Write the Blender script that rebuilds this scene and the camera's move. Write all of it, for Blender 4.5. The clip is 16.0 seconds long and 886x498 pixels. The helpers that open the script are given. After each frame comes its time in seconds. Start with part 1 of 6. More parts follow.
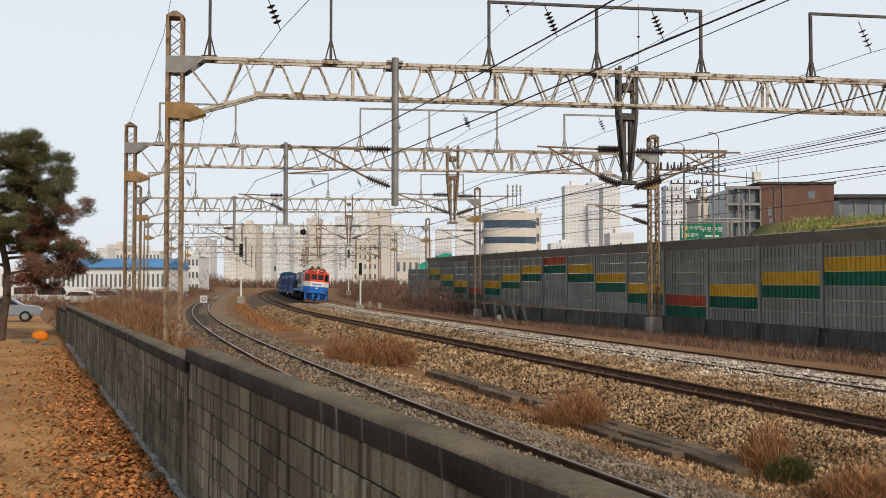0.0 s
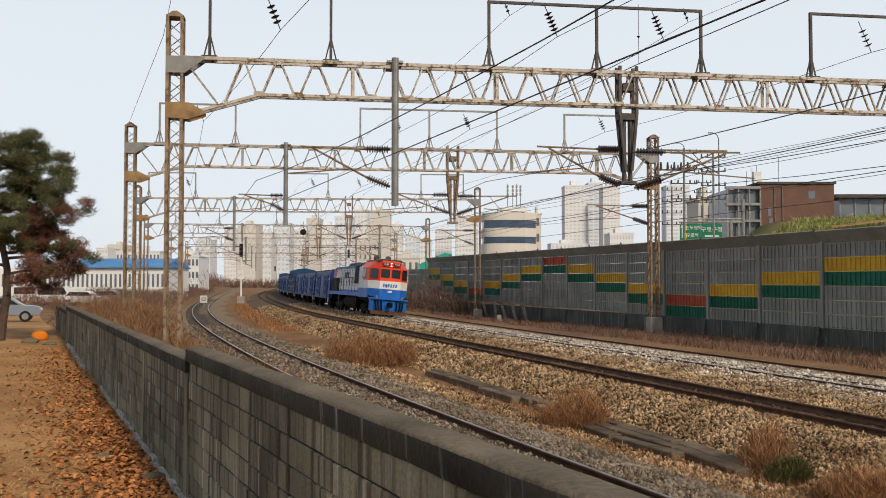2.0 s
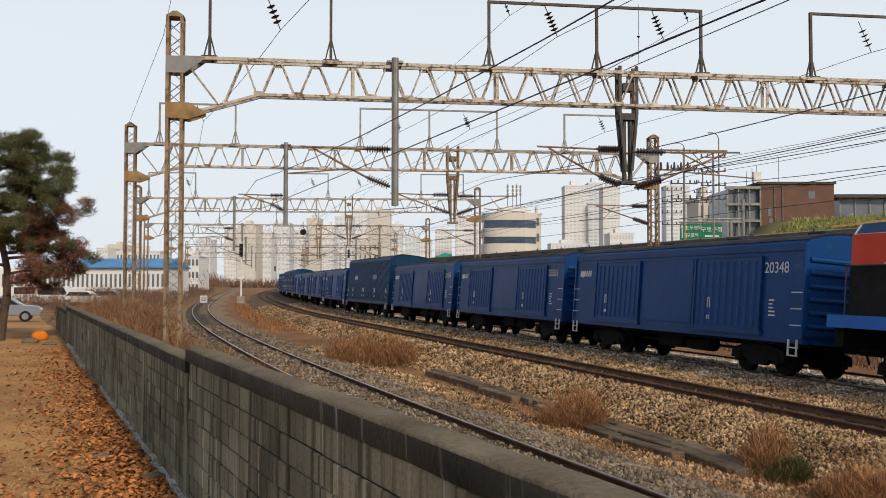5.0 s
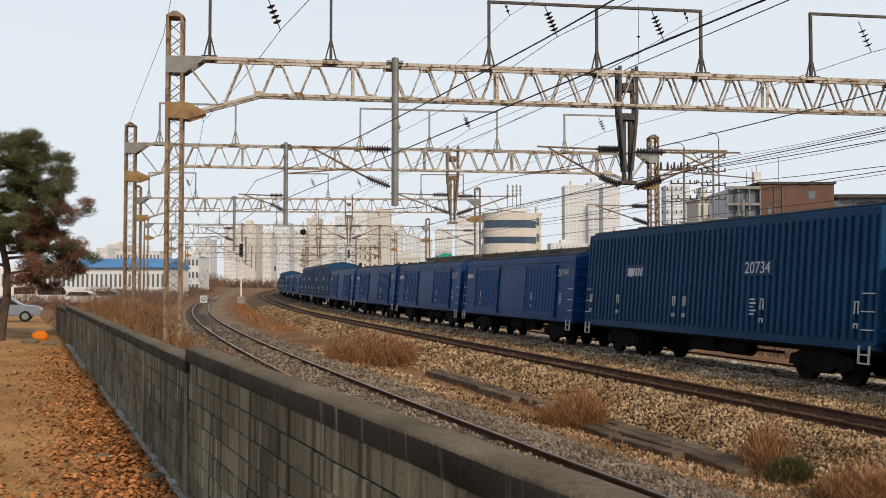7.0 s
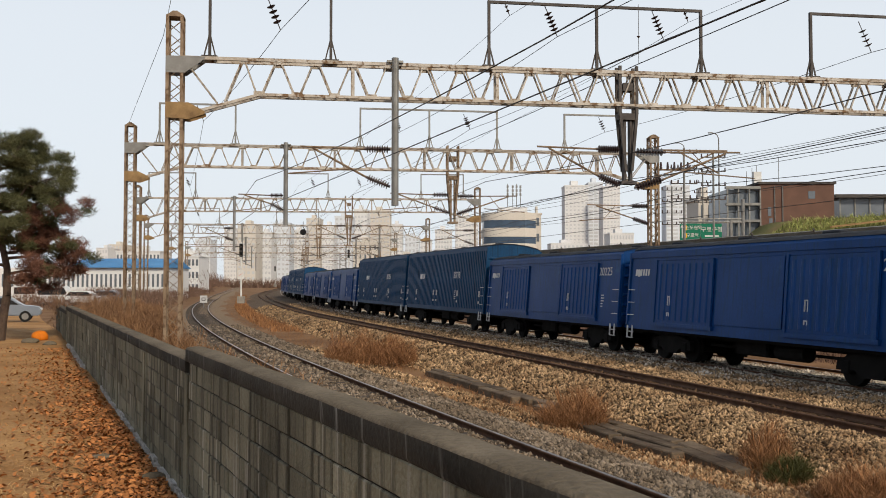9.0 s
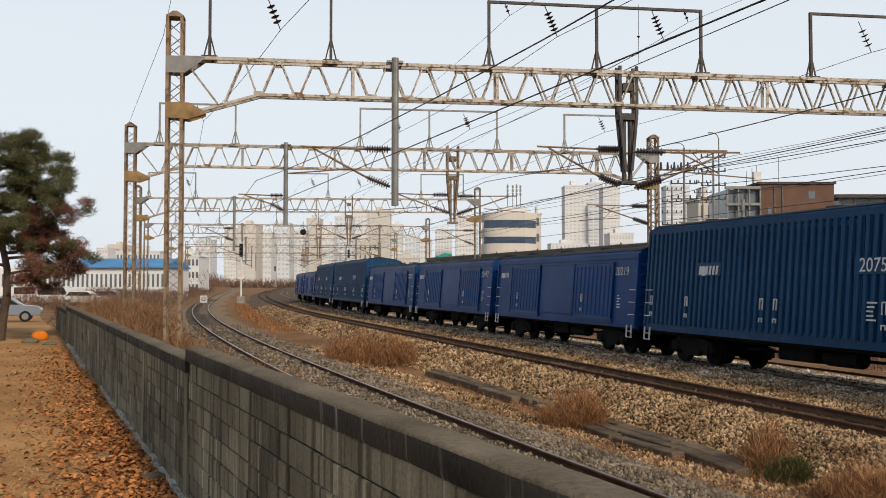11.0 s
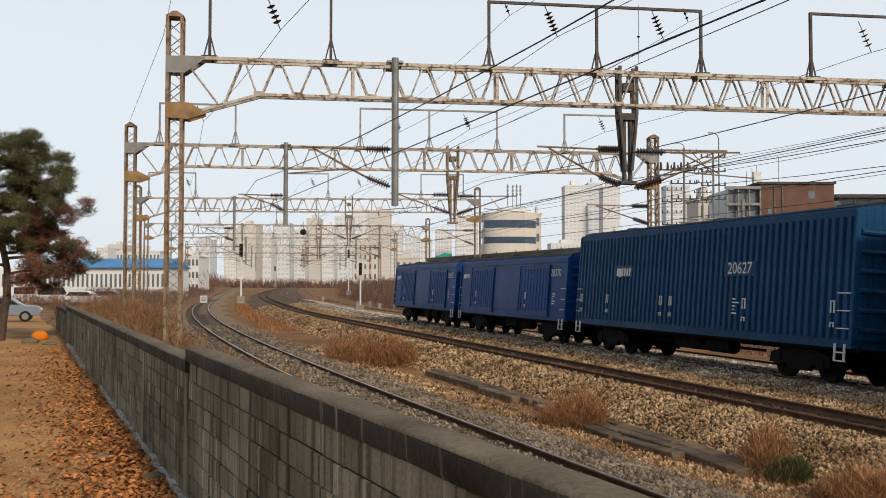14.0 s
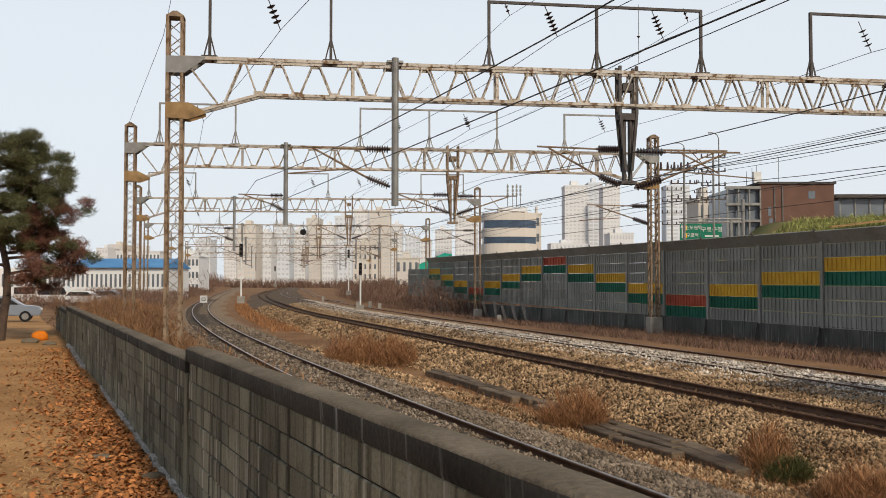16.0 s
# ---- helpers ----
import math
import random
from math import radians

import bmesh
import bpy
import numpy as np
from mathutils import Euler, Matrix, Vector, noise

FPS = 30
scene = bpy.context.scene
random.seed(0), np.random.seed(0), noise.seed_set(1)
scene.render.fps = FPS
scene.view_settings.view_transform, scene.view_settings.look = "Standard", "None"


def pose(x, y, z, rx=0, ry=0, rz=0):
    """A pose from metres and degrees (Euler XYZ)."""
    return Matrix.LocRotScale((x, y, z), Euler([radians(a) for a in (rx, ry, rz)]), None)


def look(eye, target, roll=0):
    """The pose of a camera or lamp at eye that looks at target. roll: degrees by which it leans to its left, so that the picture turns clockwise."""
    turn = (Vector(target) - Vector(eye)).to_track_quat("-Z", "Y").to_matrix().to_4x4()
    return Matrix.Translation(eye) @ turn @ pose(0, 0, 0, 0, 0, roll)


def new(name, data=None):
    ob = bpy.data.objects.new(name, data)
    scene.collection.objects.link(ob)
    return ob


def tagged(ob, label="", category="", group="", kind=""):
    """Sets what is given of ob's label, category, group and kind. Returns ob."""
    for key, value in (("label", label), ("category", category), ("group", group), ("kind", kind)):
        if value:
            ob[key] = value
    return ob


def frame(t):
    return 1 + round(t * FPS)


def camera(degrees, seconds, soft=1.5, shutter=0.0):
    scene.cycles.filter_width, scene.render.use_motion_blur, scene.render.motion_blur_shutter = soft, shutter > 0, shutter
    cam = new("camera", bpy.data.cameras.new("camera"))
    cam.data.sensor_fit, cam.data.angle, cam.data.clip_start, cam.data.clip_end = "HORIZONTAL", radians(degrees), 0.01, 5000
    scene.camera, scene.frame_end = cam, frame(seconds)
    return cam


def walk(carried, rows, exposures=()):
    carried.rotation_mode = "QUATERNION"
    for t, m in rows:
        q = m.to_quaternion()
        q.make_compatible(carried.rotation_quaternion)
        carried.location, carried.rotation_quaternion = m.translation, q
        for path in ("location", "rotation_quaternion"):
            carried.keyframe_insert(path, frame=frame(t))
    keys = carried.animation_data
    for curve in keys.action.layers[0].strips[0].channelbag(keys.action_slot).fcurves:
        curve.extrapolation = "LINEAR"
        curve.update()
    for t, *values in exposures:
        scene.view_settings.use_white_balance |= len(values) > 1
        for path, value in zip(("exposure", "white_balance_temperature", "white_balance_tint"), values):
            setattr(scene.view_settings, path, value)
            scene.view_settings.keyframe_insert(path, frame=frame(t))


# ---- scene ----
# The camera stands on a grass bank behind a block wall; rail tops lie at z = 0, y runs away from it.
EYE = 2.55
cam = camera(49.52, 16.0, soft=0.9, shutter=0.0)
walk(cam, [(0.0, pose(0, 0, EYE, 91.988, 0, 0)), (16.0, pose(0, 0, EYE, 91.988, 0, 0))])

# ---- light ----
SUN_EL, SUN_AZ = 34.0, 150.0          # azimuth clockwise from +y: behind the camera, to its right
world = bpy.data.worlds.new("world")
scene.world = world
world.use_nodes = True
wn, wl = world.node_tree.nodes, world.node_tree.links
wn.clear()
sky = wn.new("ShaderNodeTexSky")
sky.sky_type = "NISHITA"
sky.sun_disc = False
sky.sun_elevation, sky.sun_rotation = radians(SUN_EL), radians(SUN_AZ)
sky.air_density, sky.dust_density, sky.ozone_density = 1.0, 3.0, 2.0
hazy = wn.new("ShaderNodeMix")
hazy.data_type = "RGBA"
dirn = wn.new("ShaderNodeTexCoord")
axes = wn.new("ShaderNodeSeparateXYZ")
high = wn.new("ShaderNodeMapRange")          # haze thins out towards the zenith
high.interpolation_type = "SMOOTHSTEP"
high.inputs["From Min"].default_value, high.inputs["From Max"].default_value = 0.22, 0.75
high.inputs["To Min"].default_value, high.inputs["To Max"].default_value = 0.88, 0.25
wl.new(dirn.outputs["Generated"], axes.inputs[0])
wl.new(axes.outputs[2], high.inputs["Value"])
wl.new(high.outputs["Result"], hazy.inputs[0])
hazy.inputs[7].default_value = (8.4, 8.95, 9.5, 1)
back = wn.new("ShaderNodeBackground")
back.inputs[1].default_value = 0.1
wo = wn.new("ShaderNodeOutputWorld")
wl.new(sky.outputs[0], hazy.inputs[6])
wl.new(hazy.outputs[2], back.inputs[0])
wl.new(back.outputs[0], wo.inputs[0])
sun = new("sun", bpy.data.lights.new("sun", "SUN"))
sun.data.energy, sun.data.angle, sun.data.color = 3.1, radians(6), (1.0, 0.86, 0.67)
sdir = Vector((math.sin(radians(SUN_AZ)) * math.cos(radians(SUN_EL)), math.cos(radians(SUN_AZ)) * math.cos(radians(SUN_EL)), math.sin(radians(SUN_EL))))
sun.matrix_world = look(sdir * 100, (0, 0, 0))
scene.view_settings.exposure = 0.0


# ---- materials ----
def mat(name, c1, c2=None, scale=6.0, rough=0.7, metal=0.0, bump=0.15, fine=60.0, streak=None, island=0.0, rand=0.0, spec=None, mid=0.5, wear=None, pos=False, runs=None):
    """Noise at two scales between two colours; streak: colour of vertical runs; island / rand: brightness spread per piece; wear: (colour, amount)."""
    m = bpy.data.materials.new(name)
    m.use_nodes = True
    n, l = m.node_tree.nodes, m.node_tree.links
    b = n["Principled BSDF"]
    b.inputs["Roughness"].default_value, b.inputs["Metallic"].default_value = rough, metal
    if spec is None:
        spec = 0.5 if rough < 0.4 or metal > 0.2 else 0.15
    b.inputs["Specular IOR Level"].default_value = spec
    c2 = c2 or tuple(v * 0.7 for v in c1)
    tc = n.new("ShaderNodeTexCoord")
    geo = n.new("ShaderNodeNewGeometry")

    def noise_of(sc, vec=None, detail=5.0):
        t = n.new("ShaderNodeTexNoise")
        t.inputs["Scale"].default_value, t.inputs["Detail"].default_value = sc, detail
        l.new(vec or geo.outputs["Position"] if vec is None else vec, t.inputs["Vector"])
        return t.outputs["Fac"]

    def ramp(fac, a, z):
        r = n.new("ShaderNodeMapRange")
        r.inputs["From Min"].default_value, r.inputs["From Max"].default_value = a, z
        l.new(fac, r.inputs["Value"])
        return r.outputs["Result"]

    def mix(fac, a, z, kind="MIX"):
        x = n.new("ShaderNodeMix")
        x.data_type, x.blend_type = "RGBA", kind
        for val, socket in ((fac, x.inputs[0]), (a, x.inputs[6]), (z, x.inputs[7])):
            if isinstance(val, (int, float)):
                socket.default_value = val
            elif isinstance(val, tuple):
                socket.default_value = (*val, 1)
            else:
                l.new(val, socket)
        return x.outputs[2]

    space = geo.outputs["Position"] if pos else tc.outputs["Object"]
    big = noise_of(scale, space)
    small = noise_of(fine, space)
    col = mix(ramp(big, mid - 0.2, mid + 0.2), c1, c2)
    col = mix(ramp(small, 0.3, 0.7), col, mix(1.0, col, (0.72, 0.72, 0.72), "MULTIPLY"))
    if streak:
        mp = n.new("ShaderNodeMapping")
        mp.inputs["Scale"].default_value = (12, 12, 0.5)
        l.new(geo.outputs["Position"], mp.inputs["Vector"])
        sf = noise_of(1.0, mp.outputs[0], 4.0)
        col = mix(ramp(sf, 0.5, 0.68), col, streak)
    if runs:
        mp = n.new("ShaderNodeMapping")
        mp.inputs["Scale"].default_value = (11, 11, 0.5)
        mp.inputs["Location"].default_value = (3.7, 1.1, 5.0)
        l.new(geo.outputs["Position"], mp.inputs["Vector"])
        sf = noise_of(1.0, mp.outputs[0], 3.0)
        col = mix(ramp(sf, 0.60, 0.74), col, runs)
    if wear:
        wf = noise_of(scale * 3.1, space, 8.0)
        col = mix(ramp(wf, 1 - wear[1] - 0.06, 1 - wear[1] + 0.06), col, wear[0])
    for amount, source in ((island, geo.outputs["Random Per Island"]), (rand, None)):
        if amount:
            if source is None:
                source = n.new("ShaderNodeObjectInfo").outputs["Random"]
            r = n.new("ShaderNodeMapRange")
            r.inputs["To Min"].default_value, r.inputs["To Max"].default_value = 1 - amount, 1 + amount
            l.new(source, r.inputs["Value"])
            col = mix(1.0, col, r.outputs["Result"], "MULTIPLY")
    l.new(col, b.inputs["Base Color"])
    rr = n.new("ShaderNodeMapRange")
    rr.inputs["To Min"].default_value, rr.inputs["To Max"].default_value = max(0.05, rough - 0.12), min(1, rough + 0.12)
    l.new(big, rr.inputs["Value"])
    l.new(rr.outputs["Result"], b.inputs["Roughness"])
    if bump:
        bp = n.new("ShaderNodeBump")
        bp.inputs["Strength"].default_value, bp.inputs["Distance"].default_value = bump, 0.02
        l.new(small, bp.inputs["Height"])
        l.new(bp.outputs[0], b.inputs["Normal"])
    return m


def glow(name, c, power):
    m = bpy.data.materials.new(name)
    m.use_nodes = True
    b = m.node_tree.nodes["Principled BSDF"]
    b.inputs["Emission Color"].default_value = (*c, 1)
    b.inputs["Emission Strength"].default_value = power
    return m


M_SOIL = mat("dry_soil", (0.26, 0.145, 0.07), (0.15, 0.08, 0.037), 0.35, 0.95, bump=0.8, fine=14, pos=True)
M_BANK = mat("dry_grass_bank", (0.46, 0.26, 0.105), (0.28, 0.145, 0.055), 0.8, 0.95, bump=1.0, fine=22, pos=True)
M_LEAF = mat("fallen_leaves", (0.46, 0.20, 0.07), (0.30, 0.11, 0.035), 3.0, 0.8, bump=0.2, island=0.6)
M_STRAW = mat("straw", (0.60, 0.39, 0.185), (0.36, 0.20, 0.08), 1.0, 0.9, bump=0.1, island=0.45)
M_BRUSH = mat("dry_brush", (0.37, 0.185, 0.085), (0.21, 0.10, 0.045), 1.2, 0.95, bump=0.1, island=0.5)
M_BRUSHM = mat("weathered_brush", (0.31, 0.17, 0.085), (0.17, 0.095, 0.052), 0.6, 0.95, bump=0.1, island=0.5)
M_BRUSHFAR = mat("bare_thicket", (0.20, 0.125, 0.09), (0.135, 0.082, 0.06), 0.3, 0.95, bump=0.2, island=0.45)
M_BALLAST = mat("ballast_bed", (0.30, 0.215, 0.14), (0.17, 0.12, 0.075), 14.0, 0.95, bump=1.0, fine=30, pos=True)
# Darker than the stones on it: shade of the gaps is painted in.
M_BALLASTGAP = mat("dark_gap_ballast_bed", (0.16, 0.11, 0.07), (0.065, 0.043, 0.026), 14.0, 0.95, bump=1.0, fine=30, pos=True)
M_STONE = mat("ballast_stone", (0.44, 0.30, 0.17), (0.135, 0.077, 0.038), 0.9, 0.9, bump=0.3, island=0.85, pos=True)
M_STONEW = mat("pale_ballast_stone", (0.58, 0.525, 0.45), (0.26, 0.20, 0.145), 0.9, 0.9, bump=0.3, island=0.85, pos=True)
M_STONEG = mat("grey_ballast_stone", (0.25, 0.20, 0.15), (0.12, 0.09, 0.062), 0.9, 0.9, bump=0.3, island=0.65, pos=True)
M_STONER = mat("rust_stained_ballast_stone", (0.15, 0.09, 0.052), (0.07, 0.042, 0.025), 0.9, 0.95, bump=0.3, island=0.5, pos=True)
M_RAIL = mat("rusty_rail", (0.145, 0.078, 0.047), (0.08, 0.045, 0.03), 4, 0.8, 0.15, 0.2)
M_RAILTOP = mat("rail_head", (0.33, 0.29, 0.26), (0.20, 0.15, 0.12), 2, 0.35, 0.8, 0.05)
M_SLEEPER = mat("sleeper", (0.10, 0.085, 0.07), (0.06, 0.05, 0.045), 5, 0.9, bump=0.4)
M_BLOCK = mat("wall_block", (0.27, 0.25, 0.175), (0.08, 0.073, 0.05), 0.6, 0.93, bump=0.7, fine=38, streak=(0.04, 0.036, 0.026), runs=(0.36, 0.335, 0.28), rand=0.25, island=0.22, pos=True)
M_MORTAR = mat("dark_joint", (0.035, 0.033, 0.028), (0.02, 0.02, 0.017), 6, 0.95)
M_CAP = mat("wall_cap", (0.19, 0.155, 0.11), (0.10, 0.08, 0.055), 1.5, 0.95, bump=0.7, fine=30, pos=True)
# Front lip and ends of the cap: same cement, shade put into the colour.
M_CAPSHADE = mat("cap_face_shaded", (0.06, 0.053, 0.042), (0.022, 0.02, 0.016), 1.2, 0.95, bump=0.5, fine=30, runs=(0.19, 0.18, 0.16), pos=True)
M_PLASTER = mat("pale_mortar", (0.55, 0.54, 0.52), (0.32, 0.30, 0.27), 5.0, 0.9, bump=0.5)
M_CONC = mat("concrete", (0.36, 0.34, 0.30), (0.24, 0.22, 0.19), 1.5, 0.9, bump=0.3, streak=(0.17, 0.16, 0.14))
M_CONCD = mat("stained_concrete", (0.13, 0.13, 0.12), (0.065, 0.065, 0.06), 0.5, 0.92, bump=0.3, streak=(0.045, 0.045, 0.042), runs=(0.34, 0.34, 0.31), pos=True)
M_STEEL = mat("galvanised_rusty_steel", (0.50, 0.47, 0.43), (0.33, 0.285, 0.23), 1.6, 0.7, 0.1, 0.15, wear=((0.13, 0.08, 0.045), 0.42), rand=0.2)
M_STEELR = mat("rusty_steel", (0.31, 0.235, 0.165), (0.17, 0.115, 0.075), 1.8, 0.8, 0.1, 0.2, wear=((0.10, 0.06, 0.035), 0.42), rand=0.1)
M_STEELG = mat("grey_steel", (0.27, 0.27, 0.26), (0.18, 0.175, 0.165), 2.0, 0.6, 0.5, 0.1)
M_STEELD = mat("dark_steel", (0.085, 0.075, 0.07), (0.05, 0.042, 0.038), 2.0, 0.7, 0.4, 0.1)
M_PLATEY = mat("ochre_gusset", (0.36, 0.235, 0.11), (0.19, 0.12, 0.06), 2.5, 0.8, 0.1, 0.2)
M_PORC = mat("brown_porcelain", (0.055, 0.03, 0.026), (0.035, 0.02, 0.018), 5, 0.3, bump=0)
M_WIRE = mat("copper_wire", (0.055, 0.05, 0.048), (0.035, 0.033, 0.032), 3, 0.5, 0.5, 0)
M_PANEL = mat("noise_panel_grey", (0.33, 0.335, 0.305), (0.235, 0.24, 0.215), 0.5, 0.75, 0.1, 0.1, streak=(0.17, 0.172, 0.155), rand=0.1, pos=True)
M_PANELY = mat("noise_panel_yellow", (0.66, 0.40, 0.04), (0.50, 0.28, 0.035), 0.8, 0.7, bump=0.1, rand=0.1)
M_PANELG = mat("noise_panel_green", (0.025, 0.15, 0.095), (0.018, 0.10, 0.065), 0.8, 0.7, bump=0.1, rand=0.12)
M_PANELR = mat("noise_panel_red", (0.52, 0.115, 0.065), (0.28, 0.06, 0.035), 0.8, 0.7, bump=0.1)
M_SLOT = mat("louvre_slot", (0.05, 0.05, 0.048), (0.03, 0.03, 0.03), 3, 0.9)
M_BLUE = mat("wagon_blue", (0.005, 0.058, 0.225), (0.004, 0.042, 0.165), 0.5, 0.45, bump=0.12, fine=25, streak=(0.006, 0.04, 0.115), wear=((0.02, 0.085, 0.20), 0.30))
M_BLUED = mat("wagon_blue_faded", (0.008, 0.066, 0.165), (0.006, 0.043, 0.11), 0.5, 0.5, bump=0.12, fine=25, streak=(0.006, 0.032, 0.08), wear=((0.02, 0.068, 0.125), 0.32))
M_ROOF = mat("wagon_roof", (0.03, 0.035, 0.045), (0.02, 0.022, 0.028), 1, 0.75, bump=0.2)
M_UNDER = mat("underframe_grime", (0.009, 0.008, 0.0075), (0.005, 0.005, 0.005), 3, 0.9, 0.0, 0.2)
M_WHITE = mat("white_paint", (0.72, 0.72, 0.70), (0.58, 0.58, 0.57), 2, 0.6, bump=0.05)
M_LRED = mat("loco_red", (0.72, 0.065, 0.025), (0.60, 0.05, 0.02), 0.7, 0.4, bump=0.03)
M_LWHITE = mat("loco_white", (0.74, 0.74, 0.72), (0.62, 0.61, 0.58), 0.7, 0.45, bump=0.03)
M_LGREY = mat("loco_grey", (0.74, 0.76, 0.78), (0.62, 0.64, 0.66), 0.6, 0.5, bump=0.05, streak=(0.50, 0.50, 0.50))
M_LBLUE = mat("loco_blue", (0.02, 0.15, 0.52), (0.015, 0.11, 0.42), 0.7, 0.4, bump=0.03)
M_LDBLUE = mat("loco_dark_blue", (0.03, 0.07, 0.17), (0.02, 0.05, 0.12), 0.7, 0.55, bump=0.05)
M_BLACK = mat("black_grille", (0.012, 0.012, 0.013), (0.008, 0.008, 0.008), 5, 0.7, bump=0.2)
M_GLASS = mat("dark_glass", (0.02, 0.022, 0.025), (0.012, 0.013, 0.015), 1, 0.08, bump=0)
M_LAMP = glow("headlamp", (1, 0.93, 0.8), 0.7)


# ---- small builders ----
def link(name, bm, material, parent=None, label="", smooth=False):
    me = bpy.data.meshes.new(name)
    bm.to_mesh(me)
    bm.free()
    for x in (material if isinstance(material, (list, tuple)) else [material]):
        me.materials.append(x)
    if smooth:
        for p in me.polygons:
            p.use_smooth = True
    ob = new(name, me)
    if parent is not None:
        ob.parent = parent
    if label:
        ob["label"] = label
    return ob


def part(name, bm, material, parent, label="", smooth=False):
    return link(name, bm, material, parent, label, smooth)


def share(name, me, parent, m):
    ob = new(name, me)
    ob.parent = parent
    ob.matrix_basis = m
    return ob


def thing(name, m, label, category, group="", kind=""):
    ob = new(name)
    ob.empty_display_size = 0.2
    ob.matrix_world = m
    return tagged(ob, label, category, group, kind)


def box(bm, x0, y0, z0, x1, y1, z1, mi=0, bevel=0.0, m=None):
    r = bmesh.ops.create_cube(bm, size=1.0)
    vs = r["verts"]
    for v in vs:
        v.co = Vector((x0 + (v.co.x + 0.5) * (x1 - x0), y0 + (v.co.y + 0.5) * (y1 - y0), z0 + (v.co.z + 0.5) * (z1 - z0)))
        if m is not None:
            v.co = m @ v.co
    fs = {f for v in vs for f in v.link_faces}
    for f in fs:
        f.material_index = mi
    if bevel:
        es = list({e for v in vs for e in v.link_edges})
        bmesh.ops.bevel(bm, geom=es, offset=bevel, segments=1, affect="EDGES")
    return vs


def bar(bm, a, b, w, h=None, mi=0):
    """A rectangular bar from a to b."""
    a, b = Vector(a), Vector(b)
    d = b - a
    h = h or w
    q = d.to_track_quat("Z", "Y").to_matrix().to_4x4()
    box(bm, -w / 2, -h / 2, 0, w / 2, h / 2, d.length, mi, m=Matrix.Translation(a) @ q)


def rod(bm, a, b, r, r2=None, seg=8, mi=0, caps=True):
    a, b = Vector(a), Vector(b)
    d = b - a
    q = d.to_track_quat("Z", "Y").to_matrix().to_4x4()
    g = bmesh.ops.create_cone(bm, cap_ends=caps, segments=seg, radius1=r, radius2=r if r2 is None else r2, depth=d.length,
                              matrix=Matrix.Translation((a + b) / 2) @ q)
    for v in g["verts"]:
        for f in v.link_faces:
            f.material_index = mi


def prism(bm, outline, y0, y1, mi=0, axis="y"):
    """Extrude an outline of (u, v) along an axis; axis y: u = x, v = z; axis x: u = y, v = z; axis z: u = x, v = y."""
    def at(u, v, w):
        return (u, w, v) if axis == "y" else (w, u, v) if axis == "x" else (u, v, w)
    a = [bm.verts.new(at(u, v, y0)) for u, v in outline]
    b = [bm.verts.new(at(u, v, y1)) for u, v in outline]
    n = len(outline)
    fs = [bm.faces.new(a), bm.faces.new(b[::-1])]
    for i in range(n):
        fs.append(bm.faces.new((a[i], b[i], b[(i + 1) % n], a[(i + 1) % n])))
    for f in fs:
        f.material_index = mi
    bmesh.ops.recalc_face_normals(bm, faces=fs)
    return fs


def raw_mesh(name, verts, faces, materials, idx=None):
    """A mesh from arrays; faces all have the same number of corners."""
    verts, faces = np.asarray(verts, dtype=np.float32), np.asarray(faces, dtype=np.int32)
    me = bpy.data.meshes.new(name)
    me.vertices.add(len(verts))
    me.vertices.foreach_set("co", verts.ravel())
    k = faces.shape[1]
    me.loops.add(faces.size)
    me.loops.foreach_set("vertex_index", faces.ravel())
    me.polygons.add(len(faces))
    me.polygons.foreach_set("loop_start", np.arange(len(faces), dtype=np.int32) * k)
    for x in materials:
        me.materials.append(x)
    if idx is not None:
        me.polygons.foreach_set("material_index", np.asarray(idx, dtype=np.int32))
    me.update(calc_edges=True)
    me.validate()
    return me


def lettering(name, text, size, m, material, parent, label=""):
    cu = bpy.data.curves.new(name, "FONT")
    cu.body, cu.size, cu.align_x, cu.align_y, cu.extrude = text, size, "CENTER", "CENTER", 0.002
    tmp = bpy.data.objects.new(name, cu)
    scene.collection.objects.link(tmp)
    me = bpy.data.meshes.new_from_object(tmp.evaluated_get(bpy.context.evaluated_depsgraph_get()))
    bpy.data.objects.remove(tmp)
    bpy.data.curves.remove(cu)
    me.materials.clear()
    me.materials.append(material)
    ob = new(name, me)
    ob.parent = parent
    ob.matrix_basis = m
    if label:
        ob["label"] = label
    return ob


# ---- plan: lines of the rails, the two walls ----
def line_c(d):          # near rail of the goods train's track
    e = min(max(d, -20), 250) / 100
    x = 0.494 * e ** 3 + 0.413 * e ** 2 - 31.023 * e + 17.125
    if d > 250:
        x += (d - 250) * -0.1970
    if d < -20:
        x += (d + 20) * -0.3113
    if d > 75:                            # the bend tightens here
        x += 0.05 * (d - 75) ** 2 / 40 if d < 95 else 0.05 * (d - 85)
    return x


def line_b(d):
    return line_c(d) - 4.75


def line_d(d):
    e = min(max(d, -20), 200) / 100
    x = -0.016 * e ** 3 + 4.416 * e ** 2 - 33.127 * e + 21.48
    if d > 200:
        x += (d - 200) * -0.157
    if d < -20:
        x += (d + 20) * -0.349
    return x


def line_a(d):
    e = min(max(d, -5), 180) / 100
    x = -1.886 * e ** 4 + 4.515 * e ** 3 + 4.186 * e ** 2 - 38.251 * e + 7.027
    if d > 180:
        x += (d - 180) * -0.2
    if d < -5:
        x += (d + 5) * -0.387
    return x


def side_of(fn, d, off):
    """A point beside a line, off metres to its right."""
    s = (fn(d + 0.5) - fn(d - 0.5))
    k = math.hypot(1, s)
    return (fn(d) + off / k, d - off * s / k)


def wall_x(d):
    return 1.70 - 0.447 * d


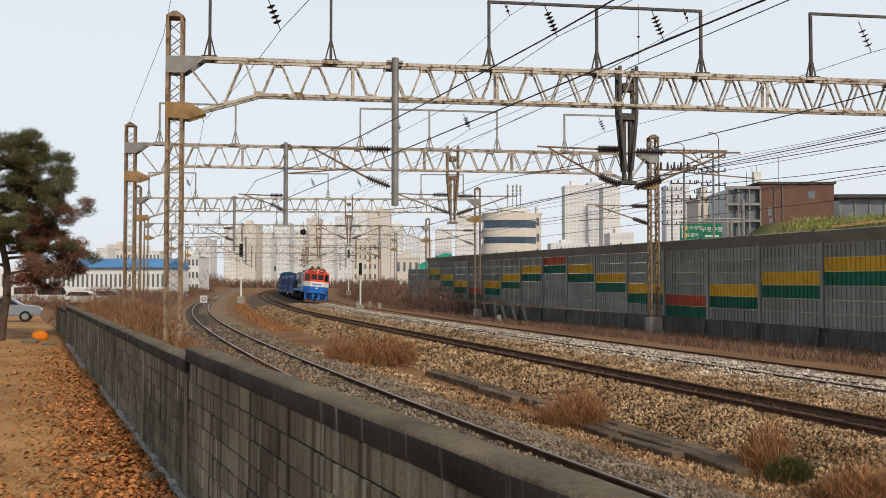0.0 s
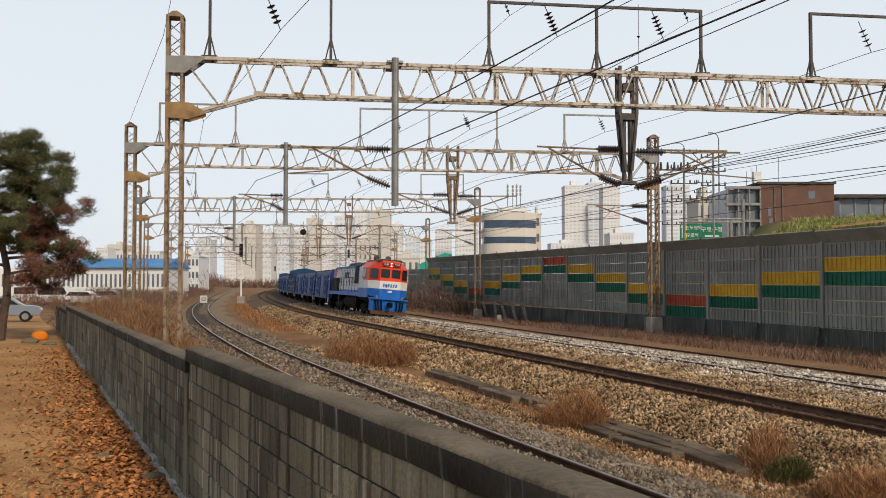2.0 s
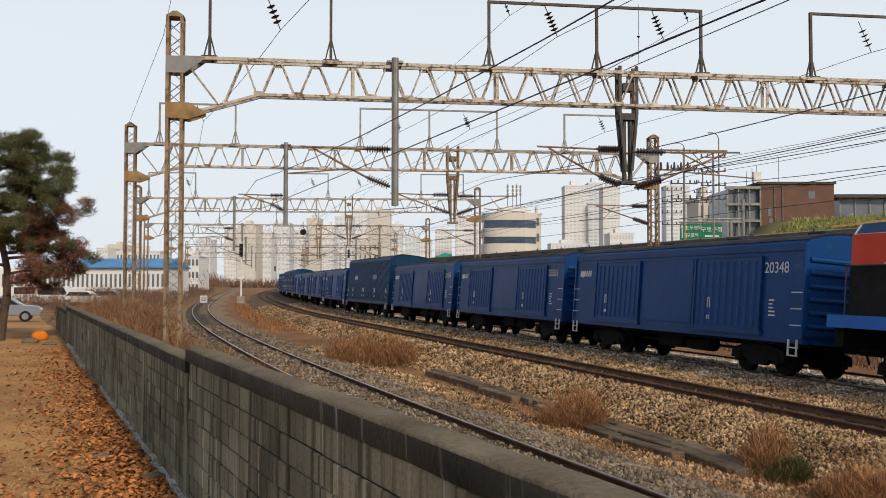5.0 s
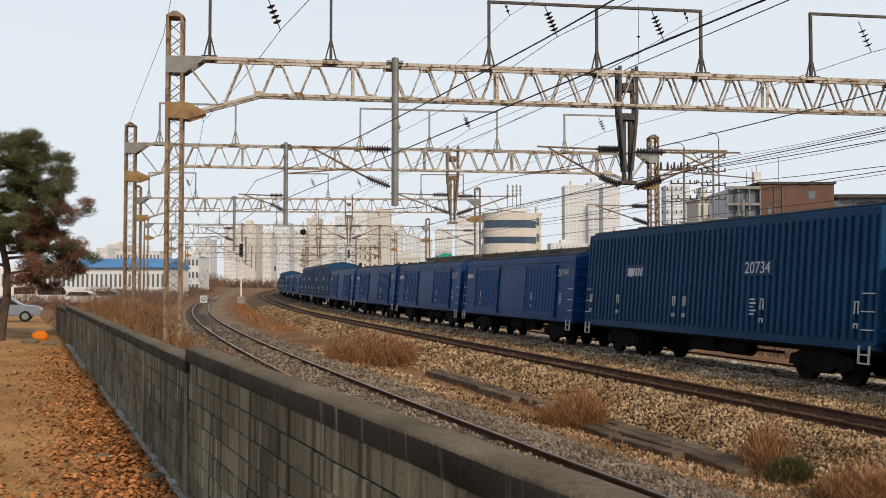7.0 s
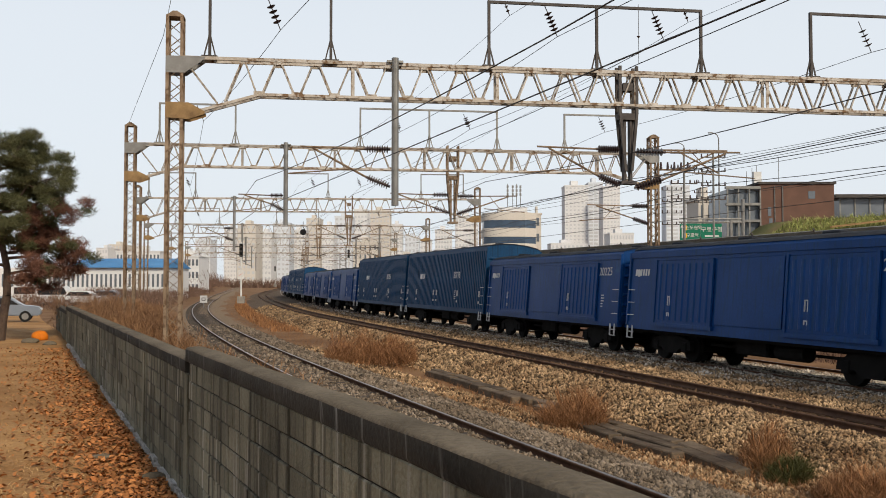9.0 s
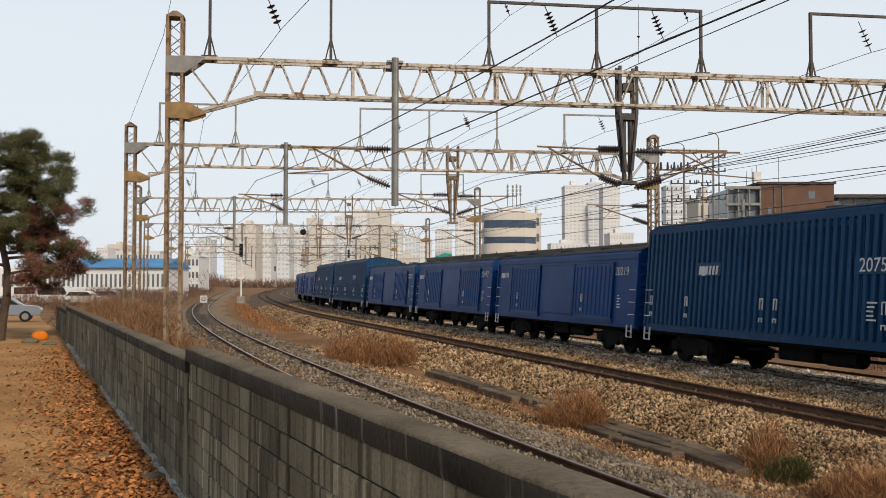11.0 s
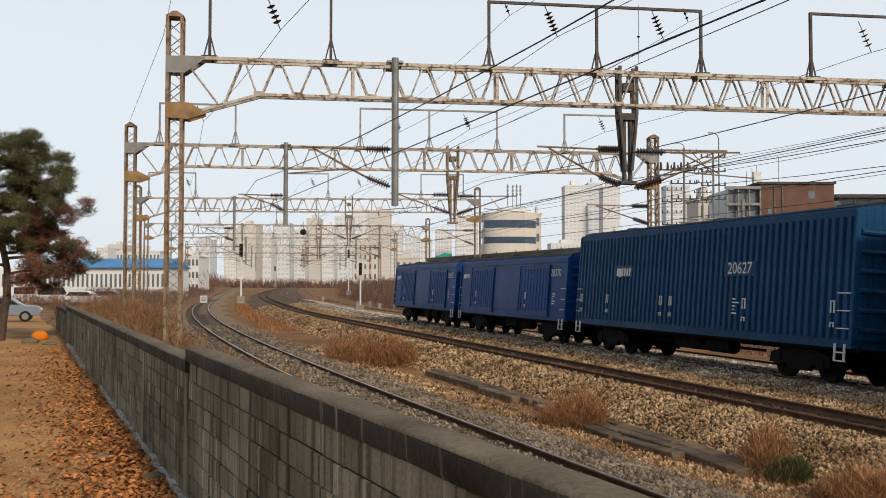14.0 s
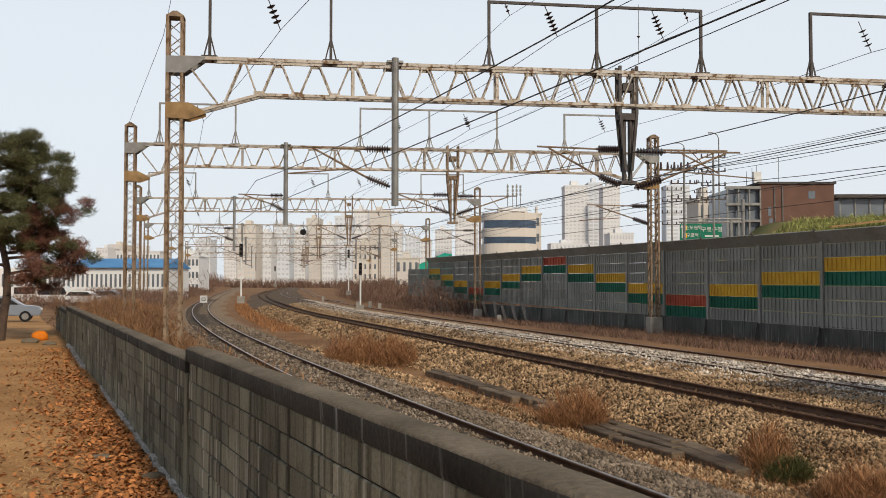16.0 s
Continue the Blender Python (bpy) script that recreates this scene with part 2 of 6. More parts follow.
def smooth(a, b, x):
    t = min(1, max(0, (x - a) / (b - a)))
    return t * t * (3 - 2 * t)


def land(x, y):
    """Height of the ground."""
    o = (x - wall_x(y)) / 1.095
    n = noise.noise(Vector((x * 0.25, y * 0.25, 0))) * 0.06 + noise.noise(Vector((x * 1.1, y * 1.1, 3))) * 0.025
    bank = 0.43 + 0.012 * min(max(y - 10, 0), 25) + smooth(0, 9, -o) * 0.12 + n
    bank -= smooth(34, 60, y) * 0.5
    if o < 0.0:
        return bank
    xc = x - line_c(y)
    rail = -0.22
    a = x - line_a(y)
    b = x - line_b(y)
    if a > 1.2 and b < -1.0:                      # trough between the near track and the next
        rail = -0.22 - 0.33 * smooth(1.2, 2.6, a) * smooth(-1.0, -2.2, b)
    dd = x - line_d(y)
    if dd > 2.5:
        rail = -0.3 - smooth(2.5, 7.5, dd) * (0.32 + 0.4 * smooth(60, 95, y))
    if a < -3:
        rail = -0.22 + 0.5 * smooth(-3, -9, a) * smooth(20, 45, y)
    rail += n * (0.3 if abs(xc) > 9 or a > 1 else 0.15)
    return rail if o > 0.24 else bank + (rail - bank) * smooth(0.04, 0.24, o)


# ---- ground ----
def spread(edges):
    out = []
    for a, b, st in edges:
        out += list(np.arange(a, b, st))
    return out


def build_ground():
    ys = spread([(-400, -40, 30), (-40, 0, 2), (0, 34, 0.4), (34, 70, 1.2), (70, 160, 4), (160, 400, 20), (400, 2600, 200)])
    os_ = spread([(-2400, -200, 200), (-200, -30, 17), (-30, -6, 1.2), (-6, 0, 0.3), (0, 0.3, 0.06), (0.3, 12, 0.45), (12, 45, 1.1), (45, 100, 6), (100, 400, 50), (400, 2600, 200)])
    vs = []
    for y in ys:
        for o in os_:
            x = wall_x(min(y, 300)) + o
            vs.append((x, y, land(x, y) if y < 400 else -0.3))
    w = len(os_)
    fs, idx = [], []
    for j in range(len(ys) - 1):
        for i in range(w - 1):
            fs.append((j * w + i, j * w + i + 1, (j + 1) * w + i + 1, (j + 1) * w + i))
            idx.append(1 if os_[i] < 0.1 else 0)
    me = raw_mesh("ground", vs, fs, [M_SOIL, M_BANK], idx)
    for p in me.polygons:
        p.use_smooth = True
    tagged(new("ground", me), "dry brown winter soil and worn grass bank", "ground", kind="structure")


DS = [-320, -250, -180, -120, -80, -50, -30, -20, -10] + list(range(-4, 150, 2)) + list(range(150, 620, 15))


def sweep(name, columns, material, parent=None, ds=DS):
    """A strip along the tracks: columns of (line, offset, z)."""
    vs, fs = [], []
    w = len(columns)
    for d in ds:
        for fn, off, z in columns:
            x, y = side_of(fn, d, off)
            vs.append((x, y, z))
    for j in range(len(ds) - 1):
        for i in range(w - 1):
            fs.append((j * w + i, j * w + i + 1, (j + 1) * w + i + 1, (j + 1) * w + i))
    ob = new(name, raw_mesh(name, vs, fs, material if isinstance(material, list) else [material]))
    if parent:
        ob.parent = parent
    return ob


RAIL = [(-0.07, -0.15), (-0.07, -0.138), (-0.01, -0.125), (-0.01, -0.045), (-0.036, -0.035), (-0.034, 0.0),
        (0.034, 0.0), (0.036, -0.035), (0.01, -0.045), (0.01, -0.125), (0.07, -0.138), (0.07, -0.15)]


def build_track(label, fn, off_near, z_near, z_far, span=(4, 150), sleeper_drop=0.155, head=None):
    track = thing("railway_track", pose(0, 0, 0), label, "railway track", "tracks", "structure")
    for off, z in ((off_near, z_near), (off_near + 1.435, z_far)):
        n = len(RAIL)
        vs, fs, idx = [], [], []
        for d in DS:
            for u, v in RAIL:
                x, y = side_of(fn, d, off + u)
                vs.append((x, y, z + v))
        for j in range(len(DS) - 1):
            for i in range(n):
                k = (i + 1) % n
                fs.append((j * n + i, (j + 1) * n + i, (j + 1) * n + k, j * n + k))
                idx.append(1 if i == 5 else 0)
        ob = new("rail", raw_mesh("rail", vs, fs, [M_RAIL, head or M_RAILTOP], idx))
        ob.parent = track
    bm = bmesh.new()
    d = span[0]
    while d < span[1]:
        x, y = side_of(fn, d, off_near + 0.7175)
        a = math.atan2(1, fn(d + 0.5) - fn(d - 0.5)) - math.pi / 2
        tilt = math.atan2(z_near - z_far, 1.435)
        zc = (z_near + z_far) / 2 - sleeper_drop
        box(bm, -1.25, -0.12, -0.14, 1.25, 0.12, 0.0, m=Matrix.Translation((x, y, zc)) @ Matrix.Rotation(a, 4, "Z") @ Matrix.Rotation(tilt, 4, "Y"))
        d += 0.62 if d < 80 else 1.24
    tagged(part("sleepers", bm, M_SLEEPER, track), kind="stuff")


def build_beds():
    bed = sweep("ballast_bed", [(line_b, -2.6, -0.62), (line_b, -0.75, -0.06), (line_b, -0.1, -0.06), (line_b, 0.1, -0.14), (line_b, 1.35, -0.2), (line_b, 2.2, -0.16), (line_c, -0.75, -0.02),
                                (line_c, -0.05, -0.0), (line_c, 0.3, -0.07), (line_c, 1.3, -0.13), (line_c, 2.2, -0.15), (line_d, -0.6, -0.30), (line_d, 0.5, -0.33), (line_d, 2.4, -0.36), (line_d, 3.4, -0.7)], M_BALLASTGAP)
    tagged(bed, "broad bed of light brown crushed ballast under three tracks", "ballast bed", kind="structure")
    bed = sweep("ballast_bed", [(line_a, -3.0, -0.45), (line_a, -2.2, -0.15), (line_a, -0.7, -0.12), (line_a, 0.8, -0.13), (line_a, 1.9, -0.4)], M_BALLAST)
    tagged(bed, "grey-brown ballast bed of the track beside the block wall", "ballast bed", kind="structure")


def scatter(name, label, regions, seed):
    """Loose crushed stones: regions of (line, off0, off1, z0, z1, d0, d1, count, material)."""
    rng = np.random.default_rng(seed)
    base = np.array([(1, 0, 0), (-1, 0, 0), (0, 1, 0), (0, -1, 0), (0, 0, 1), (0, 0, -1)], dtype=float)
    tri = np.array([(0, 2, 4), (2, 1, 4), (1, 3, 4), (3, 0, 4), (2, 0, 5), (1, 2, 5), (3, 1, 5), (0, 3, 5)])
    mats, V, F, I = [], [], [], []
    count = 0
    for fn, o0, o1, z0, z1, d0, d1, num, m in regions:
        if m not in mats:
            mats.append(m)
        q = rng.random(num)
        ds = 1 / (1 / d0 + (1 / d1 - 1 / d0) * q) if d1 / d0 > 2 else d0 + (d1 - d0) * q
        grid = np.arange(d0 - 1, d1 + 2, 0.5)
        xs = np.interp(ds, grid, [fn(g) for g in grid])
        sl = np.interp(ds, grid, [fn(g + 0.5) - fn(g - 0.5) for g in grid])
        k = np.hypot(1, sl)
        t = rng.random(num)
        off = o0 + (o1 - o0) * t
        c = np.stack([xs + off / k, ds - off * sl / k, z0 + (z1 - z0) * t + 0.0], 1)
        size = (0.024 + 0.034 * rng.random(num) ** 1.5) * np.clip(ds / 22, 0.85, 1.5)
        v = base[None] * size[:, None, None] * (0.65 + 0.6 * rng.random((num, 6, 1)))
        v = v + rng.normal(0, 0.22, (num, 6, 3)) * size[:, None, None]
        a = rng.random(num) * 6.283
        ca, sa = np.cos(a)[:, None], np.sin(a)[:, None]
        v = np.stack([v[..., 0] * ca - v[..., 1] * sa, v[..., 0] * sa + v[..., 1] * ca, v[..., 2]], 2) + c[:, None]
        V.append(v.reshape(-1, 3))
        F.append((tri[None] + (np.arange(num) * 6)[:, None, None] + count).reshape(-1, 3))
        I.append(np.full(num * 8, mats.index(m)))
        count += num * 6
    me = raw_mesh(name, np.concatenate(V), np.concatenate(F), mats, np.concatenate(I))
    tagged(new(name, me), label, "ballast stones", kind="stuff")


# ---- block wall beside the camera ----
def build_block_wall():
    wall = thing("wall_near", pose(0, 0, 0), "weathered grey concrete block wall with a rough cement cap", "block wall", kind="structure")
    ang = math.atan2(1, -0.447)                     # along the wall, away from the camera
    base = Matrix.Translation((1.70, 0, 0)) @ Matrix.Rotation(ang, 4, "Z")   # x along, y to the camera's side
    bm = bmesh.new()
    box(bm, -11.0, -0.185, -0.7, 10.2, -0.012, 1.78, m=base)
    box(bm, 10.2, -0.185, -0.7, 33.4, -0.012, 1.67, m=base)
    box(bm, 33.4, -0.185, -0.9, 41.4, -0.012, 1.53, m=base)
    part("core", bm, M_MORTAR, wall, "dark mortar core")
    rng = random.Random(4)
    shapes = []
    for ln in (0.352,):
        bm = bmesh.new()
        box(bm, -ln / 2, -0.1, 0.004, ln / 2, 0.0, 0.172)
        bmesh.ops.bevel(bm, geom=[e for e in bm.edges if all(v.co.y > -0.01 for v in e.verts)], offset=0.008, segments=1, affect="EDGES")
        me = bpy.data.meshes.new("block")
        bm.to_mesh(me)
        bm.free()
        me.materials.append(M_BLOCK)
        shapes.append(me)
    rest = bmesh.new()
    made = 0
    for row in range(10):
        z = 1.605 - row * 0.176
        x = -11.16 + (0.18 if row % 2 else 0.0)
        while x < 41.0:
            ln = 0.352
            zz = z if x < 10.0 else z - 0.11 if x < 33.2 else z - 0.25
            proud = rng.uniform(-0.005, 0.008)
            pl = x + 0.18
            if made < 300 and 3.2 < x < 14.2:
                share("block", shapes[0], wall, base @ pose(pl, proud, zz))
                made += 1
            else:
                box(rest, pl - ln / 2, -0.1, zz + 0.004, pl + ln / 2, proud, zz + 0.172, m=base)
            x += 0.36
    tagged(part("far_blocks", rest, M_BLOCK, wall), kind="stuff")
    # buttress strips
    for x in (10.25, 13.6, 17.0, 20.6, 24.2, 27.8, 31.4, 35.0, 38.4):
        bm = bmesh.new()
        box(bm, x - 0.1, -0.05, -0.3, x + 0.1, 0.014, 1.66 if x < 33 else 1.52, m=base)
        part("pilaster", bm, M_BLOCK, wall)
    # cap, poured in lengths with a slumped front lip, its shade in a darker colour
    for x0, x1, z0 in ((-11.2, 10.3, 1.78), (10.3, 33.5, 1.67), (33.5, 41.5, 1.53)):
        n = int((x1 - x0) / 0.12)
        vs, fs, idx = [], [], []
        prof = [(0.004, 0.0), (0.012, 0.02), (0.012, 0.118), (-0.002, 0.138), (-0.08, 0.146), (-0.17, 0.138), (-0.195, 0.115), (-0.195, 0.0)]
        for i in range(n + 1):
            x = x0 + (x1 - x0) * i / n
            for k, (yy, zz) in enumerate(prof):
                w = noise.noise(Vector((x * 2.1, k * 0.7, z0))) * 0.010 + noise.noise(Vector((x * 9, k * 1.7, 7))) * 0.004
                vs.append(base @ Vector((x, yy + w, z0 + zz + (w if k > 1 else 0))))
        m = len(prof)
        for i in range(n):
            for k in range(m - 1):
                fs.append((i * m + k, i * m + k + 1, (i + 1) * m + k + 1, (i + 1) * m + k))
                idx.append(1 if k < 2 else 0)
        vs += [base @ Vector((x, yy, z0 + zz)) for x in (x0, x1) for yy, zz in ((0.01, 0.0), (0.01, 0.12), (-0.19, 0.12), (-0.19, 0.0))]
        q = (n + 1) * m
        fs += [(q, q + 1, q + 2, q + 3), (q + 4, q + 5, q + 6, q + 7)]
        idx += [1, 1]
        ob = new("cap", raw_mesh("cap", [tuple(v) for v in vs], fs, [M_CAP, M_CAPSHADE], idx))
        ob.parent = wall
        ob["label"] = "rough cement cap"
    # pale mortar fillet along the foot
    bm = bmesh.new()
    for i in range(55):
        x = 6.2 + i * 0.25
        wx, wy = (base @ Vector((x, 0, 0))).xy
        g = land(wx - 0.25, wy)
        if rng.random() < 0.8:
            box(bm, x - 0.16, -0.01, g - 0.1, x + 0.13, 0.025 + rng.random() * 0.03, g + 0.03 + rng.random() * 0.035, bevel=0.012, m=base @ pose(0, 0, 0, 0, rng.uniform(-1.0, 1.0) * 0.0, 0))
    for i in range(24):
        x = 24.5 + i * 0.3
        wx, wy = (base @ Vector((x, 0, 0))).xy
        g = land(wx - 0.25, wy)
        box(bm, x - 0.2, -0.01, g - 0.1, x + 0.16, 0.04 + rng.random() * 0.06, g + 0.05 + rng.random() * 0.04, bevel=0.015, m=base)
    part("foot_fillet", bm, M_PLASTER, wall, "splashed pale mortar fillet")


# ---- noise barrier beyond the tracks ----
NB_A, NB_M = 32.6, 0.2947


def nb_point(d, off=0.0):
    k = math.hypot(1, NB_M)
    return (NB_A - NB_M * d - off / k, d - off * NB_M / k)


def build_noise_barrier():
    nb = thing("noise_barrier", pose(0, 0, 0), "tall grey metal noise barrier with a yellow, green and red stepped pattern", "noise barrier", kind="structure")
    step = 4.93
    ln = step * math.hypot(1, NB_M)
    yaw = math.atan2(1, -NB_M)
    panels = {}
    for key, m in (("grey", M_PANEL), ("yellow", M_PANELY), ("green", M_PANELG), ("red", M_PANELR)):
        bm = bmesh.new()
        w = ln - 0.22
        box(bm, -w / 2, -0.05, 0.01, w / 2, 0.0, 0.68)
        box(bm, -w / 2, 0.0, 0.01, w / 2, 0.035, 0.05)
        box(bm, -w / 2, 0.0, 0.64, w / 2, 0.035, 0.68)
        n = 15
        for i in range(n):
            x = -w / 2 + (i + 0.5) * w / n
            box(bm, x - 0.085, 0.0, 0.05, x + 0.085, 0.045, 0.64)
        me = bpy.data.meshes.new("panel")
        bm.to_mesh(me)
        bm.free()
        me.materials.append(m)
        panels[key] = me
    peaks = [2, 3, 4, 5, 6, 5, 4, 3]
    for k in range(-10, 14):
        d = 62.02 + (k + 0.5) * step - step                 # panel k spans 62.3 + (k-1) .. k steps
        rise = 0.006 * (d - 60)
        q = peaks[k % 8]
        for row in range(1, 7):
            if k > 11 and row > 5:
                continue
            key = "grey"
            if k < 12:
                key = {q: "red" if q in (2, 6) else "yellow", q - 1: "green"}.get(row, "grey")
            x, y = nb_point(d)
            m = Matrix.Translation((x, y, 0.40 + rise + (row - 1) * 0.69)) @ Matrix.Rotation(yaw, 4, "Z")
            share("panel", panels[key], nb, m)
        for dd in (d - step / 2,):
            x, y = nb_point(dd, 0.06)
            bm = bmesh.new()
            box(bm, -0.1, -0.13, 0.36 + rise, 0.1, 0.06, 4.62 + rise)
            part("post", bm, M_PANEL, nb).matrix_basis = Matrix.Translation((x, y, 0)) @ Matrix.Rotation(yaw, 4, "Z")
        # leaning cap panel
        x, y = nb_point(d)
        bm = bmesh.new()
        prism(bm, [(-0.06, 0.0), (0.0, 0.0), (0.5, 0.58), (0.44, 0.62)], -ln / 2 + 0.01, ln / 2 - 0.01, axis="x")
        if k < 12:
            part("cap_panel", bm, M_PANEL, nb).matrix_basis = Matrix.Translation((x, y, 4.545 + rise)) @ Matrix.Rotation(yaw, 4, "Z")
            bm = bmesh.new()
            bar(bm, (-ln / 2, 0.43, 0.52), (-ln / 2, 0.55, 0.72), 0.07)
            part("cap_bracket", bm, M_STEELD, nb).matrix_basis = Matrix.Translation((x, y, 4.545 + rise)) @ Matrix.Rotation(yaw, 4, "Z")
        else:
            bm.free()
    bm = bmesh.new()
    m = Matrix.Translation((*nb_point(62.3), 0)) @ Matrix.Rotation(yaw, 4, "Z")
    box(bm, -11 * ln, -0.4, -2.0, 13.0 * ln, 0.02, 0.40, m=m)
    for i in range(-7, 13):
        prism_pts = [(0.02, 0.36), (0.12, 0.36), (0.5, -2.0), (0.02, -2.0)]
        b2 = bmesh.new()
        prism(b2, prism_pts, i * ln - 0.12, i * ln + 0.12, axis="x")
        part("buttress", b2, M_CONCD, nb).matrix_basis = m
    part("plinth", bm, M_CONCD, nb, "dark stained concrete plinth")


build_ground()
build_beds()
build_track("rusty track curving beside the block wall", line_a, -1.435, 0.03, 0.0, (6, 150), 0.12)
build_track("dark rusty track on brown ballast", line_b, 0.0, 0.09, 0.0, sleeper_drop=0.19, head=M_RAIL)
build_track("goods train's track on pale ballast", line_c, 0.0, 0.06, -0.06, sleeper_drop=0.2)
build_track("rusty far track with worn rails", line_d, 0.0, -0.14, -0.24, sleeper_drop=0.2)
scatter("ballast_stones", "loose light brown and pale crushed stones", [
    (line_b, -2.7, -0.75, -0.60, -0.03, 9, 110, 34000, M_STONE), (line_b, -0.75, -0.05, -0.04, -0.04, 9, 110, 8000, M_STONE), (line_b, 0.12, 1.35, -0.12, -0.18, 9, 110, 9000, M_STONER),
    (line_b, 1.48, 2.3, -0.15, -0.12, 10, 110, 10000, M_STONE), (line_b, 2.2, 4.0, -0.13, -0.01, 11, 120, 22000, M_STONE), (line_b, 3.2, 4.65, -0.06, 0.0, 11, 120, 11000, M_STONEW),
    (line_c, 0.06, 0.35, -0.0, -0.05, 13, 120, 4000, M_STONEW), (line_c, 0.35, 1.38, -0.05, -0.11, 13, 120, 7000, M_STONEW),
    (line_c, 1.48, 2.2, -0.10, -0.13, 16, 150, 8000, M_STONEW), (line_c, 2.2, 3.7, -0.13, -0.28, 16, 150, 15000, M_STONEW), (line_d, 0.1, 2.3, -0.31, -0.34, 22, 90, 5000, M_STONE),
    (line_a, 0.06, 0.8, -0.11, -0.12, 7, 60, 7000, M_STONEG), (line_a, 0.8, 1.95, -0.11, -0.38, 7, 60, 11000, M_STONEG), (line_a, -1.4, -0.06, -0.11, -0.11, 7, 60, 8000, M_STONEG),
    (line_a, -2.25, -1.48, -0.14, -0.11, 7, 60, 6000, M_STONEG), (line_a, -3.0, -2.2, -0.43, -0.14, 7, 60, 5000, M_STONEG), (line_a, 1.9, 3.4, -0.38, -0.53, 8, 45, 9000, M_STONE)], 5)
build_block_wall()
build_noise_barrier()


# ---- overhead line structures ----
def lattice_column(parent, x, y, z0, z1, w, material, pitch=0.42, m=None):
    """Four corner angles with crossed lacing, in one mesh."""
    bm = bmesh.new()
    h = w / 2
    for sx in (-h, h):
        for sy in (-h, h):
            box(bm, sx - 0.055, sy - 0.055, z0, sx + 0.055, sy + 0.055, z1)
    n = int((z1 - z0) / pitch)
    for i in range(n):
        a, b = z0 + i * pitch, z0 + (i + 1) * pitch
        f = 1 if i % 2 else -1
        for s in (-h, h):
            g = f if s > 0 else -f
            bar(bm, (-h * g, s, a), (h * g, s, b), 0.068, 0.02)
            bar(bm, (s, -h * g, a), (s, h * g, b), 0.068, 0.02)
    box(bm, -h - 0.06, -h - 0.06, z1 - 0.06, h + 0.06, h + 0.06, z1)
    prism(bm, [(-h - 0.05, z1), (h + 0.05, z1), (0.08, z1 + 0.16), (-0.08, z1 + 0.16)], -h, h)
    ob = part("column", bm, material, parent)
    ob.matrix_basis = Matrix.Translation((x, y, 0))
    return ob


def insulator(a, b, discs, r=0.165, label="brown porcelain insulator string", rod_r=0.018):
    a, b = Vector(a), Vector(b)
    t = thing("insulator", Matrix.Translation(a) @ (b - a).to_track_quat("Z", "Y").to_matrix().to_4x4(), label, "insulator", "insulators")
    ln = (b - a).length
    bm = bmesh.new()
    rod(bm, (0, 0, 0), (0, 0, ln), rod_r, seg=6)
    part("rod", bm, M_STEELD, t)
    for i in range(discs):
        z = ln * (0.25 + 0.6 * (i + 0.5) / discs)
        bm = bmesh.new()
        rod(bm, (0, 0, z - 0.03), (0, 0, z + 0.03), r, r * 0.35, seg=10)
        part("disc", bm, M_PORC, t)
    return t


